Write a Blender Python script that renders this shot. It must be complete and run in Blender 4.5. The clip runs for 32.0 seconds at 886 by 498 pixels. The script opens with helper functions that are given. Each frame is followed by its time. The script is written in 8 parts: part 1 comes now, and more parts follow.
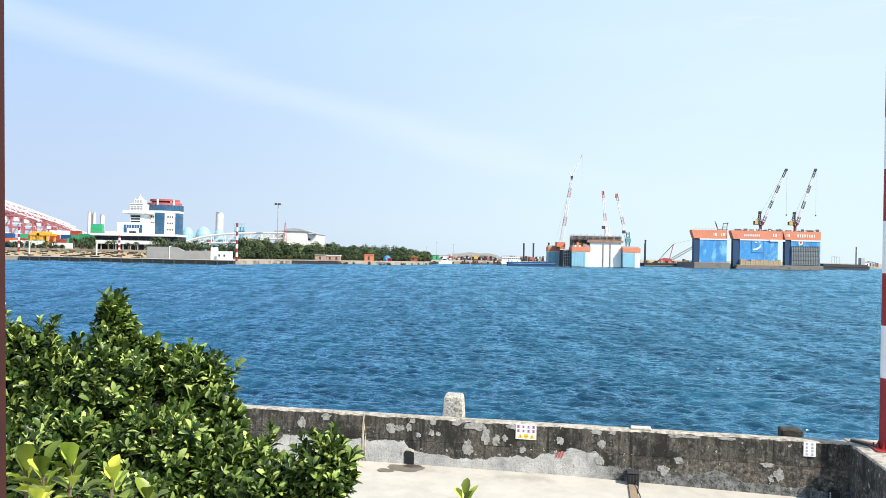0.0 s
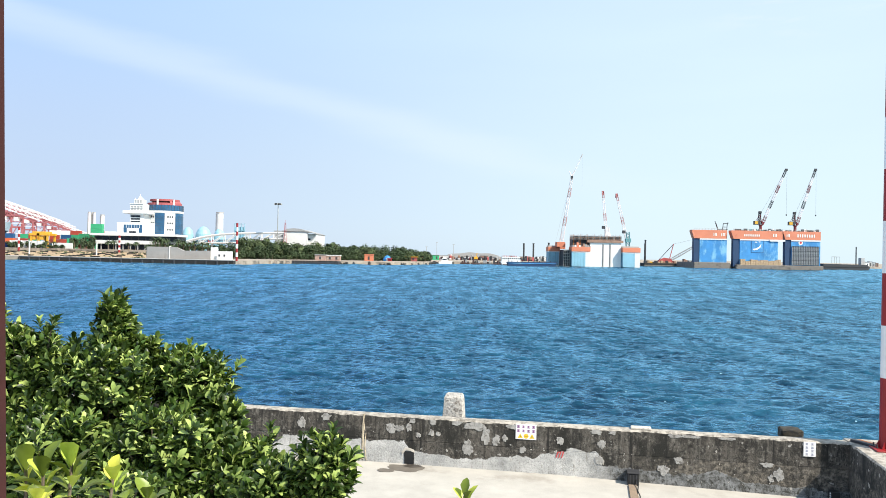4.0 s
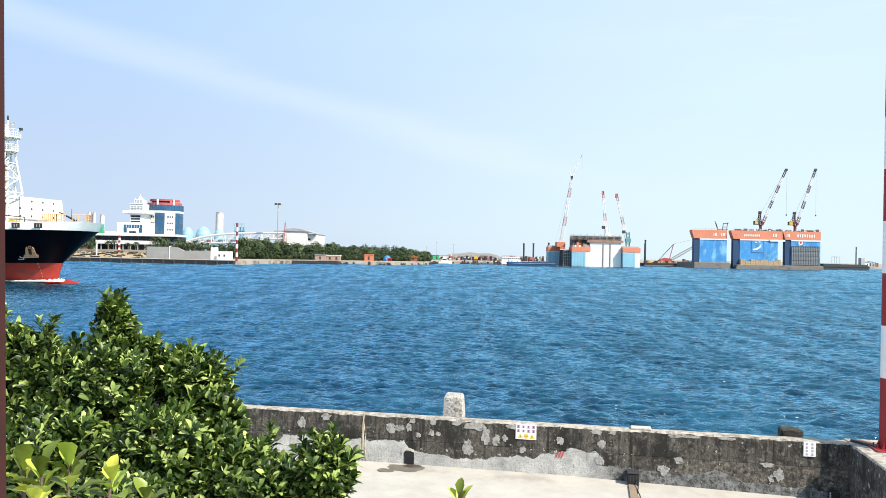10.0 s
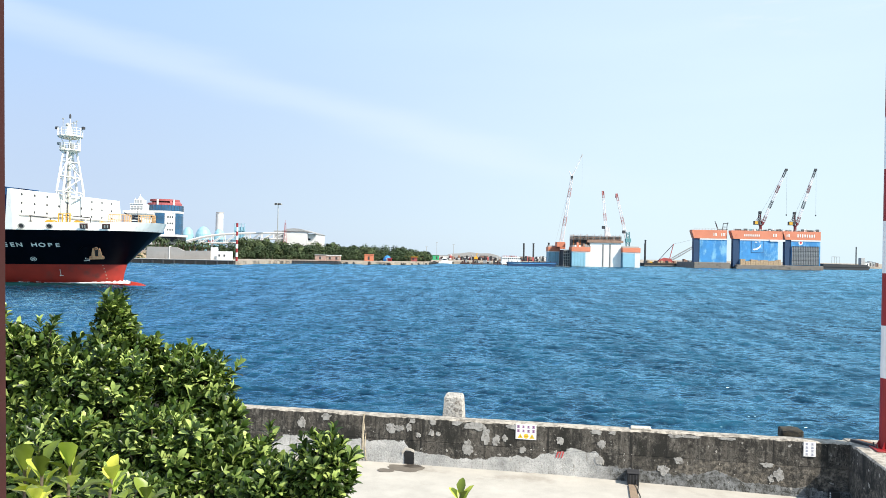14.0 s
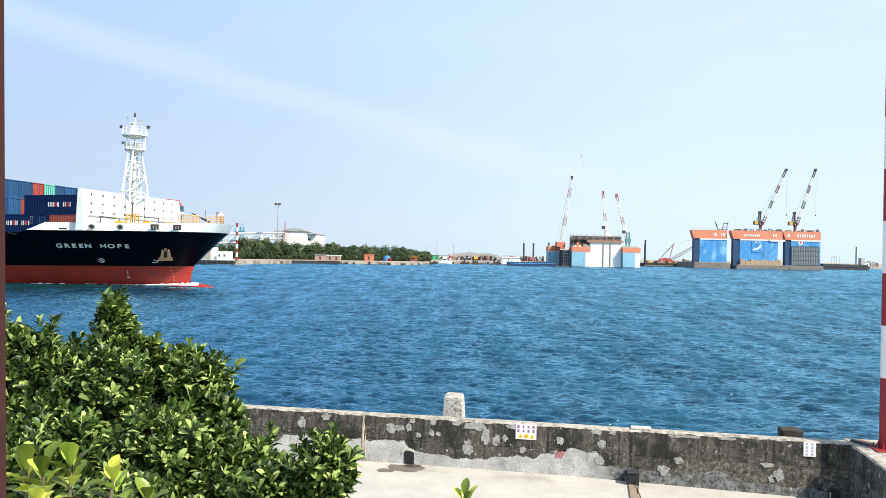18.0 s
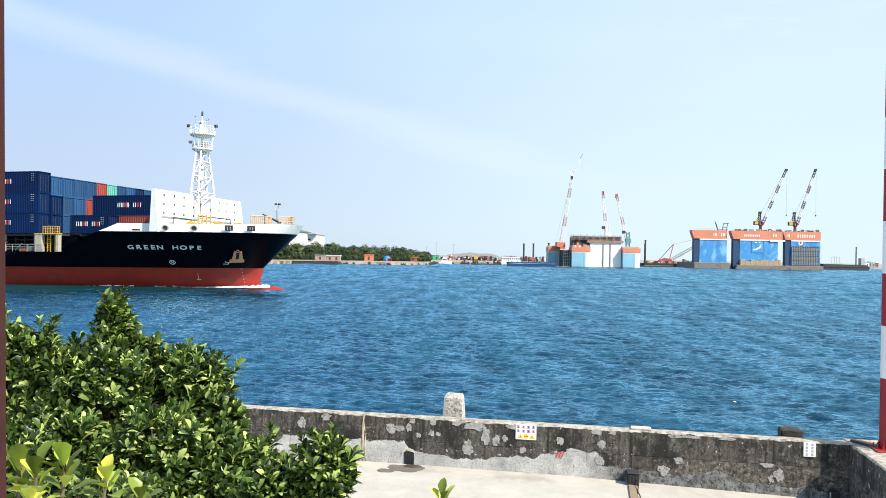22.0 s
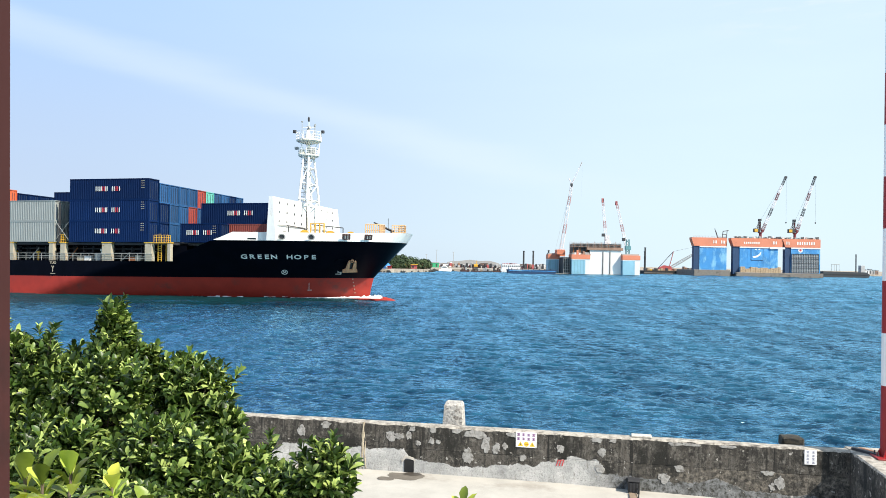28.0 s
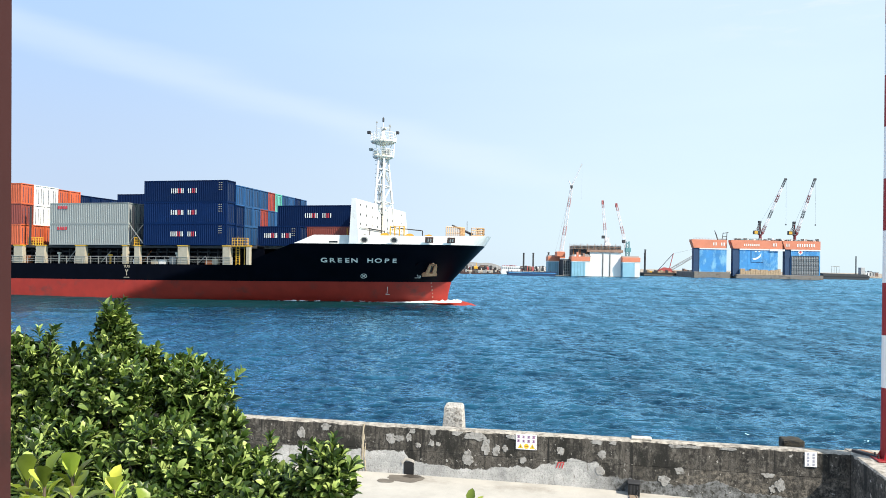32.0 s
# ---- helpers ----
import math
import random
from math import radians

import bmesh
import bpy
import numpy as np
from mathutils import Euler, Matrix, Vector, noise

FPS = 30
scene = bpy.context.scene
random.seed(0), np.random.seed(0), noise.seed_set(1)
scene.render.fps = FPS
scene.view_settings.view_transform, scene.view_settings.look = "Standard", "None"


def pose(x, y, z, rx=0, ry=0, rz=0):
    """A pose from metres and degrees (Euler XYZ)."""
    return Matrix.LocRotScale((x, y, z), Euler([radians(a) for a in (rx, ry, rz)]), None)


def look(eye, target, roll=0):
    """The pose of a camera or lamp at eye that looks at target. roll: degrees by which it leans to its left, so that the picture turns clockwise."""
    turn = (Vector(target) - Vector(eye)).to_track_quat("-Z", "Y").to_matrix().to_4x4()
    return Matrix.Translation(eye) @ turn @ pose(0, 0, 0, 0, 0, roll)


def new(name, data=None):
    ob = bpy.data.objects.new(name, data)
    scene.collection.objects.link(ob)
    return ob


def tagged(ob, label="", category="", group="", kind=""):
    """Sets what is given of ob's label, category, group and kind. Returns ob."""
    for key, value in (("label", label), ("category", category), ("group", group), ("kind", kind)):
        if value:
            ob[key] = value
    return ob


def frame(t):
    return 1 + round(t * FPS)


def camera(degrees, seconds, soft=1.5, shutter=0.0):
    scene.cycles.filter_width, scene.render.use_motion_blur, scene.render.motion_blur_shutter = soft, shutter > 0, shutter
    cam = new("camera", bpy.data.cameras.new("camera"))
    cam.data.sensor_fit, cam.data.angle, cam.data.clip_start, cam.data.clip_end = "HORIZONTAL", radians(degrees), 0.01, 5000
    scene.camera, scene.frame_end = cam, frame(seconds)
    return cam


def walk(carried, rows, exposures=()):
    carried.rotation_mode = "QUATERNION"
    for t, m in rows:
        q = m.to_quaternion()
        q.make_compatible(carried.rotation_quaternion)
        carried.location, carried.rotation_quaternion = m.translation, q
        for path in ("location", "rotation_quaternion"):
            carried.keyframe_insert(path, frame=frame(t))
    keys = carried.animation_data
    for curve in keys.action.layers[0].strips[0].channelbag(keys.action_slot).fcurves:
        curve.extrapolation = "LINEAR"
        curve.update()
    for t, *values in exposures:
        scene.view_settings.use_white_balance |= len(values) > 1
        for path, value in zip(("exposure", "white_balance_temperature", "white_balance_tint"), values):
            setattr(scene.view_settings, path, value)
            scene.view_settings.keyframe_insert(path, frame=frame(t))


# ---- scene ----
# ---- camera ----
EYE = (0.0, 0.0, 5.635)
cam = camera(59.70, 32.0, soft=0.8)
TILTS = ((0.0, 0.0), (21.8, 0.0), (22.5, 0.126), (23.0, 0.25), (24.0, 0.325), (25.0, 0.36), (25.5, 0.38), (26.5, 0.43), (27.5, 0.482),
         (28.0, 0.56), (29.0, 0.608), (30.0, 0.67), (31.0, 0.645), (32.0, 0.71))


def cam_pose(tilt):
    x = -0.0062 * tilt
    return look((x, EYE[1], EYE[2]), (x, 100.0, EYE[2] + 100.0 * math.tan(radians(0.4434 + tilt))), 1.1)


walk(cam, [(t, cam_pose(a)) for t, a in TILTS])

# ---- sky, sun, exposure ----
SUN_TRAVEL = Vector((-0.68, 0.50, -0.86)).normalized()
SUN_ELEV = math.asin(-SUN_TRAVEL.z)
SUN_AZ = math.atan2(-SUN_TRAVEL.x, -SUN_TRAVEL.y)
scene.view_settings.exposure = 0.64


def make_world():
    w = bpy.data.worlds.new("sky")
    scene.world = w
    w.use_nodes = True
    nt = w.node_tree
    nt.nodes.clear()
    out = nt.nodes.new("ShaderNodeOutputWorld")
    bg = nt.nodes.new("ShaderNodeBackground")
    sky = nt.nodes.new("ShaderNodeTexSky")
    sky.sky_type = "NISHITA"
    sky.sun_disc = False
    sky.sun_elevation = SUN_ELEV
    sky.sun_rotation = SUN_AZ
    sky.altitude = 0
    sky.air_density = 1.0
    sky.dust_density = 0.7
    sky.ozone_density = 2.0
    co = nt.nodes.new("ShaderNodeTexCoord")
    mp = nt.nodes.new("ShaderNodeMapping")
    mp.inputs["Scale"].default_value = (1.2, 1.2, 7.0)
    mp.inputs["Rotation"].default_value = (0.0, radians(14), radians(20))
    ns = nt.nodes.new("ShaderNodeTexNoise")
    ns.inputs["Scale"].default_value = 1.5
    ns.inputs["Detail"].default_value = 6
    ns.inputs["Roughness"].default_value = 0.5
    rp = nt.nodes.new("ShaderNodeValToRGB")
    rp.color_ramp.elements[0].position = 0.38
    rp.color_ramp.elements[0].color = (0.88, 0.88, 0.88, 1)
    rp.color_ramp.elements[1].position = 0.75
    rp.color_ramp.elements[1].color = (0.97, 0.97, 0.97, 1)
    mx = nt.nodes.new("ShaderNodeMix")
    mx.data_type = "RGBA"
    sp = nt.nodes.new("ShaderNodeSeparateXYZ")
    nt.links.new(co.outputs["Generated"], sp.inputs["Vector"])

    def ramp(v, a, b, lo=0.0, hi=1.0):
        r = nt.nodes.new("ShaderNodeMapRange")
        r.interpolation_type = "SMOOTHSTEP"
        for k, q in (("From Min", a), ("From Max", b), ("To Min", lo), ("To Max", hi)):
            r.inputs[k].default_value = q
        nt.links.new(v, r.inputs["Value"])
        return r.outputs["Result"]

    def mix(f, a, b):
        x = nt.nodes.new("ShaderNodeMix")
        x.data_type = "RGBA"
        nt.links.new(f, x.inputs["Factor"])
        for k, v in (("A", a), ("B", b)):
            if isinstance(v, tuple):
                x.inputs[k].default_value = (*v, 1)
            else:
                nt.links.new(v, x.inputs[k])
        return x.outputs["Result"]

    def calc(op, a, b):
        x = nt.nodes.new("ShaderNodeMath")
        x.operation = op
        for k, v in enumerate((a, b)):
            if isinstance(v, (int, float)):
                x.inputs[k].default_value = v
            else:
                nt.links.new(v, x.inputs[k])
        return x.outputs["Value"]

    # the sky pales towards the sun's side and deepens with height away from it
    high = ramp(sp.outputs["Z"], 0.06, 0.34)
    away = mix(high, (3.45, 4.25, 5.60), (3.05, 4.40, 6.60))
    near = mix(high, (4.85, 5.95, 6.60), (4.60, 5.75, 6.70))
    base = mix(ramp(sp.outputs["X"], -0.55, 0.40), away, near)
    # a thin veil of cirrus that slants down across the sky, and a few wisps higher up
    tilt = calc("ADD", calc("MULTIPLY", sp.outputs["X"], 0.24), calc("SUBTRACT", sp.outputs["Z"], 0.145))
    wave = nt.nodes.new("ShaderNodeTexNoise")
    wave.inputs["Scale"].default_value = 5.0
    wave.inputs["Detail"].default_value = 5
    wm = nt.nodes.new("ShaderNodeMapping")
    wm.inputs["Scale"].default_value = (0.8, 0.8, 4.0)
    wm.inputs["Rotation"].default_value = (0.0, radians(13), 0.0)
    nt.links.new(co.outputs["Generated"], wm.inputs["Vector"])
    nt.links.new(wm.outputs["Vector"], wave.inputs["Vector"])
    bent = calc("ABSOLUTE", calc("ADD", tilt, calc("MULTIPLY", calc("SUBTRACT", wave.outputs["Fac"], 0.5), 0.05)), 0.0)
    veil = calc("MULTIPLY", ramp(bent, 0.0, 0.034, 0.36, 0.0), ramp(sp.outputs["X"], 0.0, 0.40, 1.0, 0.0))
    wisp = nt.nodes.new("ShaderNodeTexNoise")
    wisp.inputs["Scale"].default_value = 16.0
    wisp.inputs["Detail"].default_value = 5
    nt.links.new(wm.outputs["Vector"], wisp.inputs["Vector"])
    wisps = calc("MULTIPLY", ramp(wisp.outputs["Fac"], 0.50, 0.68, 0.0, 0.8), calc("MULTIPLY", ramp(sp.outputs["Z"], 0.24, 0.31), ramp(sp.outputs["X"], 0.26, 0.40)))
    base = mix(calc("MAXIMUM", veil, wisps), base, (5.35, 6.05, 6.55))
    nt.links.new(base, mx.inputs["B"])
    nt.links.new(co.outputs["Generated"], mp.inputs["Vector"])
    nt.links.new(mp.outputs["Vector"], ns.inputs["Vector"])
    nt.links.new(ns.outputs["Fac"], rp.inputs["Fac"])
    nt.links.new(rp.outputs["Color"], mx.inputs["Factor"])
    nt.links.new(sky.outputs["Color"], mx.inputs["A"])
    nt.links.new(mx.outputs["Result"], bg.inputs["Color"])
    bg.inputs["Strength"].default_value = 0.105
    nt.links.new(bg.outputs["Background"], out.inputs["Surface"])


make_world()
sun = new("sun", bpy.data.lights.new("sun", "SUN"))
sun.data.energy = 5.0
sun.data.angle = radians(0.55)
sun.data.color = (1.0, 0.93, 0.82)
sun.matrix_world = look((60, -40, 60), Vector((60, -40, 60)) + SUN_TRAVEL)


# ---- materials ----
def material(name, color, rough=0.6, metal=0.0, var=0.12, scale=3.0, bump=0.0, bump_scale=30.0, dirt=None, dirt_scale=1.0, dirt_at=0.55,
             streak=0.0, spec=0.5, island=0.0, object_random=0.0, transmission=0.0, coat=0.0):
    m = bpy.data.materials.new(name)
    m.use_nodes = True
    nt = m.node_tree
    b = nt.nodes["Principled BSDF"]
    b.inputs["Roughness"].default_value = rough
    b.inputs["Metallic"].default_value = metal
    b.inputs["Specular IOR Level"].default_value = spec
    b.inputs["Transmission Weight"].default_value = transmission
    b.inputs["Coat Weight"].default_value = coat
    co = nt.nodes.new("ShaderNodeTexCoord")
    n1 = nt.nodes.new("ShaderNodeTexNoise")
    n1.inputs["Scale"].default_value = scale
    n1.inputs["Detail"].default_value = 6
    n1.inputs["Roughness"].default_value = 0.62
    nt.links.new(co.outputs["Object"], n1.inputs["Vector"])
    hs = nt.nodes.new("ShaderNodeMapRange")
    hs.inputs["From Min"].default_value = 0.25
    hs.inputs["From Max"].default_value = 0.75
    hs.inputs["To Min"].default_value = 1.0 - var
    hs.inputs["To Max"].default_value = 1.0 + var
    nt.links.new(n1.outputs["Fac"], hs.inputs["Value"])
    val = hs.outputs["Result"]

    def times(a, other, lo, hi):
        r = nt.nodes.new("ShaderNodeMapRange")
        r.inputs["To Min"].default_value = lo
        r.inputs["To Max"].default_value = hi
        nt.links.new(other, r.inputs["Value"])
        mu = nt.nodes.new("ShaderNodeMath")
        mu.operation = "MULTIPLY"
        nt.links.new(a, mu.inputs[0])
        nt.links.new(r.outputs["Result"], mu.inputs[1])
        return mu.outputs["Value"]

    if island:
        g = nt.nodes.new("ShaderNodeNewGeometry")
        val = times(val, g.outputs["Random Per Island"], 1 - island, 1 + island)
    if object_random:
        g = nt.nodes.new("ShaderNodeObjectInfo")
        val = times(val, g.outputs["Random"], 1 - object_random, 1 + object_random)
    sc = nt.nodes.new("ShaderNodeVectorMath")
    sc.operation = "SCALE"
    sc.inputs[0].default_value = color[:3]
    nt.links.new(val, sc.inputs["Scale"])
    col = sc.outputs["Vector"]
    if dirt:
        mp = nt.nodes.new("ShaderNodeMapping")
        mp.inputs["Scale"].default_value = (1, 1, 1 - streak)
        nt.links.new(co.outputs["Object"], mp.inputs["Vector"])
        n2 = nt.nodes.new("ShaderNodeTexNoise")
        n2.inputs["Scale"].default_value = dirt_scale
        n2.inputs["Detail"].default_value = 7
        n2.inputs["Roughness"].default_value = 0.65
        nt.links.new(mp.outputs["Vector"], n2.inputs["Vector"])
        r = nt.nodes.new("ShaderNodeMapRange")
        r.inputs["From Min"].default_value = dirt_at
        r.inputs["From Max"].default_value = dirt_at + 0.14
        nt.links.new(n2.outputs["Fac"], r.inputs["Value"])
        mx = nt.nodes.new("ShaderNodeMix")
        mx.data_type = "RGBA"
        mx.inputs["B"].default_value = (*dirt[:3], 1)
        nt.links.new(r.outputs["Result"], mx.inputs["Factor"])
        nt.links.new(col, mx.inputs["A"])
        col = mx.outputs["Result"]
    nt.links.new(col, b.inputs["Base Color"])
    if bump:
        n3 = nt.nodes.new("ShaderNodeTexNoise")
        n3.inputs["Scale"].default_value = bump_scale
        n3.inputs["Detail"].default_value = 5
        nt.links.new(co.outputs["Object"], n3.inputs["Vector"])
        bp = nt.nodes.new("ShaderNodeBump")
        bp.inputs["Strength"].default_value = bump
        bp.inputs["Distance"].default_value = 0.02
        nt.links.new(n3.outputs["Fac"], bp.inputs["Height"])
        nt.links.new(bp.outputs["Normal"], b.inputs["Normal"])
    return m


RED_SHIP = material("red_antifouling", (0.33, 0.024, 0.012), 0.6, var=0.2, scale=0.5, dirt=(0.16, 0.03, 0.022), dirt_scale=0.35, dirt_at=0.56)
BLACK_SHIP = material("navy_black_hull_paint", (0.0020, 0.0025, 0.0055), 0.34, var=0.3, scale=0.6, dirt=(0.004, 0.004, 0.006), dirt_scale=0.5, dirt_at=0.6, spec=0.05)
WHITE_SHIP = material("white_ship_paint", (0.76, 0.75, 0.71), 0.45, var=0.06, scale=0.8, dirt=(0.40, 0.31, 0.21), dirt_scale=1.0, dirt_at=0.61, streak=0.7)
CREAM = material("cream_mast_paint", (0.74, 0.71, 0.60), 0.5, var=0.06, scale=2, dirt=(0.4, 0.26, 0.14), dirt_scale=1.5, dirt_at=0.66)
YELLOW = material("yellow_steel_paint", (0.62, 0.34, 0.03), 0.5, var=0.12, scale=3)
FADED_ORANGE = material("faded_orange_steel_paint", (0.60, 0.36, 0.17), 0.6, var=0.15, scale=3)
RUST = material("rusty_steel", (0.24, 0.085, 0.03), 0.85, var=0.35, scale=4, bump=0.2)
DARK_RUST = material("dark_rust", (0.055, 0.025, 0.022), 0.8, var=0.4, scale=5, dirt=(0.14, 0.06, 0.03), dirt_scale=4, dirt_at=0.58)
ANCHOR = material("orange_rust_anchor", (0.66, 0.33, 0.17), 0.8, var=0.3, scale=2)
DARK = material("dark_steel", (0.035, 0.035, 0.038), 0.6, var=0.2)
GREY_STEEL = material("grey_steel", (0.32, 0.32, 0.30), 0.6, var=0.15, scale=2, dirt=(0.2, 0.12, 0.06), dirt_scale=1.3, dirt_at=0.62)
BEIGE_POST = material("beige_post_paint", (0.40, 0.35, 0.26), 0.6, var=0.12, scale=2, dirt=(0.3, 0.17, 0.07), dirt_scale=1.2, dirt_at=0.6)
LETTER = material("white_lettering", (0.75, 0.75, 0.70), 0.5, var=0.05)
LETTER_RED = material("red_lettering", (0.55, 0.05, 0.06), 0.5, var=0.05)
FOAM = material("sea_foam", (0.85, 0.88, 0.9), 0.7, var=0.05)
BOX_BLUE = material("navy_container_paint", (0.0022, 0.0145, 0.062), 0.5, spec=0.10, var=0.12, scale=0.7, dirt=(0.006, 0.017, 0.050), dirt_scale=0.9, dirt_at=0.6, object_random=0.2)
BOX_MID = material("blue_container_paint", (0.016, 0.075, 0.19), 0.5, spec=0.3, var=0.14, scale=0.7, dirt=(0.06, 0.115, 0.22), dirt_scale=0.9, dirt_at=0.58, object_random=0.25)
BOX_GREY = material("light_grey_container_paint", (0.26, 0.275, 0.26), 0.5, var=0.08, scale=0.7, dirt=(0.3, 0.29, 0.26), dirt_scale=1.0, dirt_at=0.6)
BOX_ORANGE = material("orange_container_paint", (0.50, 0.10, 0.035), 0.5, var=0.12, scale=0.7, object_random=0.15)
BOX_RED = material("red_container_paint", (0.33, 0.045, 0.025), 0.5, var=0.12, scale=0.7, object_random=0.2)
BOX_BROWN = material("maroon_container_paint", (0.22, 0.045, 0.03), 0.5, var=0.12, scale=0.7)
BOX_WHITE = material("white_container_paint", (0.76, 0.76, 0.72), 0.5, var=0.05, scale=0.7)
BOX_TEAL = material("teal_container_paint", (0.12, 0.45, 0.36), 0.5, var=0.1, scale=0.7)


def water_material(name, deep, pale, crest, chop, shine, into=None):
    """into: the open water's colours that a wake, darkened for the hull's reflection, melts into with its distance from
    the hull.
    """
    m = bpy.data.materials.new(name)
    m.use_nodes = True
    nt = m.node_tree
    nt.nodes.clear()
    out = nt.nodes.new("ShaderNodeOutputMaterial")
    body = nt.nodes.new("ShaderNodeBsdfDiffuse")
    gloss = nt.nodes.new("ShaderNodeBsdfGlossy")
    gloss.inputs["Roughness"].default_value = 0.17
    gloss.inputs["Color"].default_value = (0.42, 0.76, 0.98, 1)
    co = nt.nodes.new("ShaderNodeTexCoord")
    n0 = nt.nodes.new("ShaderNodeTexNoise")
    n0.inputs["Scale"].default_value = 0.022
    n0.inputs["Detail"].default_value = 4
    nt.links.new(co.outputs["Object"], n0.inputs["Vector"])
    rp = nt.nodes.new("ShaderNodeValToRGB")
    rp.color_ramp.elements[0].position = 0.35
    rp.color_ramp.elements[0].color = (*deep, 1)
    rp.color_ramp.elements[1].position = 0.7
    rp.color_ramp.elements[1].color = (*pale, 1)
    nt.links.new(n0.outputs["Fac"], rp.inputs["Fac"])
    last, chops = None, []
    for scale, dist, det, stretch in ((1.7, 0.18, 4, 0.42), (4.6, 0.085, 3, 0.5), (11.0, 0.010, 2, 0.8)):
        mp = nt.nodes.new("ShaderNodeMapping")
        mp.inputs["Scale"].default_value = (stretch, 1, 1)
        mp.inputs["Rotation"].default_value = (0, 0, radians(8))
        nt.links.new(co.outputs["Object"], mp.inputs["Vector"])
        n = nt.nodes.new("ShaderNodeTexNoise")
        n.inputs["Scale"].default_value = scale
        n.inputs["Detail"].default_value = det
        n.inputs["Roughness"].default_value = 0.55
        nt.links.new(mp.outputs["Vector"], n.inputs["Vector"])
        bp = nt.nodes.new("ShaderNodeBump")
        bp.inputs["Strength"].default_value = 1.0
        bp.inputs["Distance"].default_value = dist * chop
        nt.links.new(n.outputs["Fac"], bp.inputs["Height"])
        if last:
            nt.links.new(last, bp.inputs["Normal"])
        last = bp.outputs["Normal"]
        chops.append(n.outputs["Fac"])
    # crests painted paler, troughs darker, for light in waves; streaks run towards the quay
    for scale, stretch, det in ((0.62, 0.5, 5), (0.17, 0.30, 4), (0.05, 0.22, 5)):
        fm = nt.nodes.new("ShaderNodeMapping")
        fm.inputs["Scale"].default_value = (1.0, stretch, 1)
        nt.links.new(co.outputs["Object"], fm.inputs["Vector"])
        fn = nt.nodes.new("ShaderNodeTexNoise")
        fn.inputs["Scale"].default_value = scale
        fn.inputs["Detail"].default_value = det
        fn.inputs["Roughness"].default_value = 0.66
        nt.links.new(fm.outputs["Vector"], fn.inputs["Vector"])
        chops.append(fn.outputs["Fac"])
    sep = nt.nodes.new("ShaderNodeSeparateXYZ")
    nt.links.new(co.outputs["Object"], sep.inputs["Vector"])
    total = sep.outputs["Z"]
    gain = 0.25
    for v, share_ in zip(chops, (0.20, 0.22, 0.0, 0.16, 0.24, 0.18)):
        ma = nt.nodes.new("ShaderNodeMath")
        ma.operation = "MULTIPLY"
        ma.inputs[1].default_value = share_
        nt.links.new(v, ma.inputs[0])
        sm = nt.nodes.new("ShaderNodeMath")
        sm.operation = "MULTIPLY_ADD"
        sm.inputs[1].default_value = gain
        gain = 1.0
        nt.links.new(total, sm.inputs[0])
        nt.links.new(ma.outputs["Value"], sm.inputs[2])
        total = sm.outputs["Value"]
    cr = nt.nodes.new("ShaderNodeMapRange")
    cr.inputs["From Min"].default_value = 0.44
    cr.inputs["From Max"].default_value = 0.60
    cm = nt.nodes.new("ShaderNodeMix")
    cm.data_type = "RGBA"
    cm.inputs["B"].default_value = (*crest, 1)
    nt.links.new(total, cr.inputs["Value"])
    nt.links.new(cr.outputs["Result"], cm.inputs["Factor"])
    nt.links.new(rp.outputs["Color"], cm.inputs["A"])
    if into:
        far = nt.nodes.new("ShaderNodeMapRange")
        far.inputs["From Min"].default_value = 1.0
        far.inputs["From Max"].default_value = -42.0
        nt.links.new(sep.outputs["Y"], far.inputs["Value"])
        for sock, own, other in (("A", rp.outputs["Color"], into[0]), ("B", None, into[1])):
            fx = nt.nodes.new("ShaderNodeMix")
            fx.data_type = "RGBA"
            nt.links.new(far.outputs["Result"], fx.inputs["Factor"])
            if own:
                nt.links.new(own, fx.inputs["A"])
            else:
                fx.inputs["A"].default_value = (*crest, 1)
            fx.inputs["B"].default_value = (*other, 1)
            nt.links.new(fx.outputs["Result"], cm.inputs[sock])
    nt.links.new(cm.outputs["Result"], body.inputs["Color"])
    fr = nt.nodes.new("ShaderNodeFresnel")
    fr.inputs["IOR"].default_value = 1.333
    mu = nt.nodes.new("ShaderNodeMath")
    mu.operation = "MULTIPLY"
    mu.inputs[1].default_value = 1.65
    mn = nt.nodes.new("ShaderNodeMath")
    mn.operation = "MINIMUM"
    mn.inputs[1].default_value = shine
    # shine drops towards the hull, in place of its dark reflection
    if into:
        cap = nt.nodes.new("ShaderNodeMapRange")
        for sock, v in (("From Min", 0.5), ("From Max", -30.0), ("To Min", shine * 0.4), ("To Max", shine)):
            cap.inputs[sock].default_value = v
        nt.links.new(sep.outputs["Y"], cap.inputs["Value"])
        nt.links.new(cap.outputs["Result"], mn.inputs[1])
    mx = nt.nodes.new("ShaderNodeMixShader")
    nt.links.new(last, fr.inputs["Normal"])
    nt.links.new(last, body.inputs["Normal"])
    nt.links.new(last, gloss.inputs["Normal"])
    nt.links.new(fr.outputs["Fac"], mu.inputs[0])
    nt.links.new(mu.outputs["Value"], mn.inputs[0])
    # gusts roughen the surface in streaks, which then mirror less of the sky
    gm = nt.nodes.new("ShaderNodeMapping")
    gm.inputs["Scale"].default_value = (1.0, 0.16, 1)
    nt.links.new(co.outputs["Object"], gm.inputs["Vector"])
    gn = nt.nodes.new("ShaderNodeTexNoise")
    gn.inputs["Scale"].default_value = 0.42
    gn.inputs["Detail"].default_value = 7
    gn.inputs["Roughness"].default_value = 0.72
    nt.links.new(gm.outputs["Vector"], gn.inputs["Vector"])
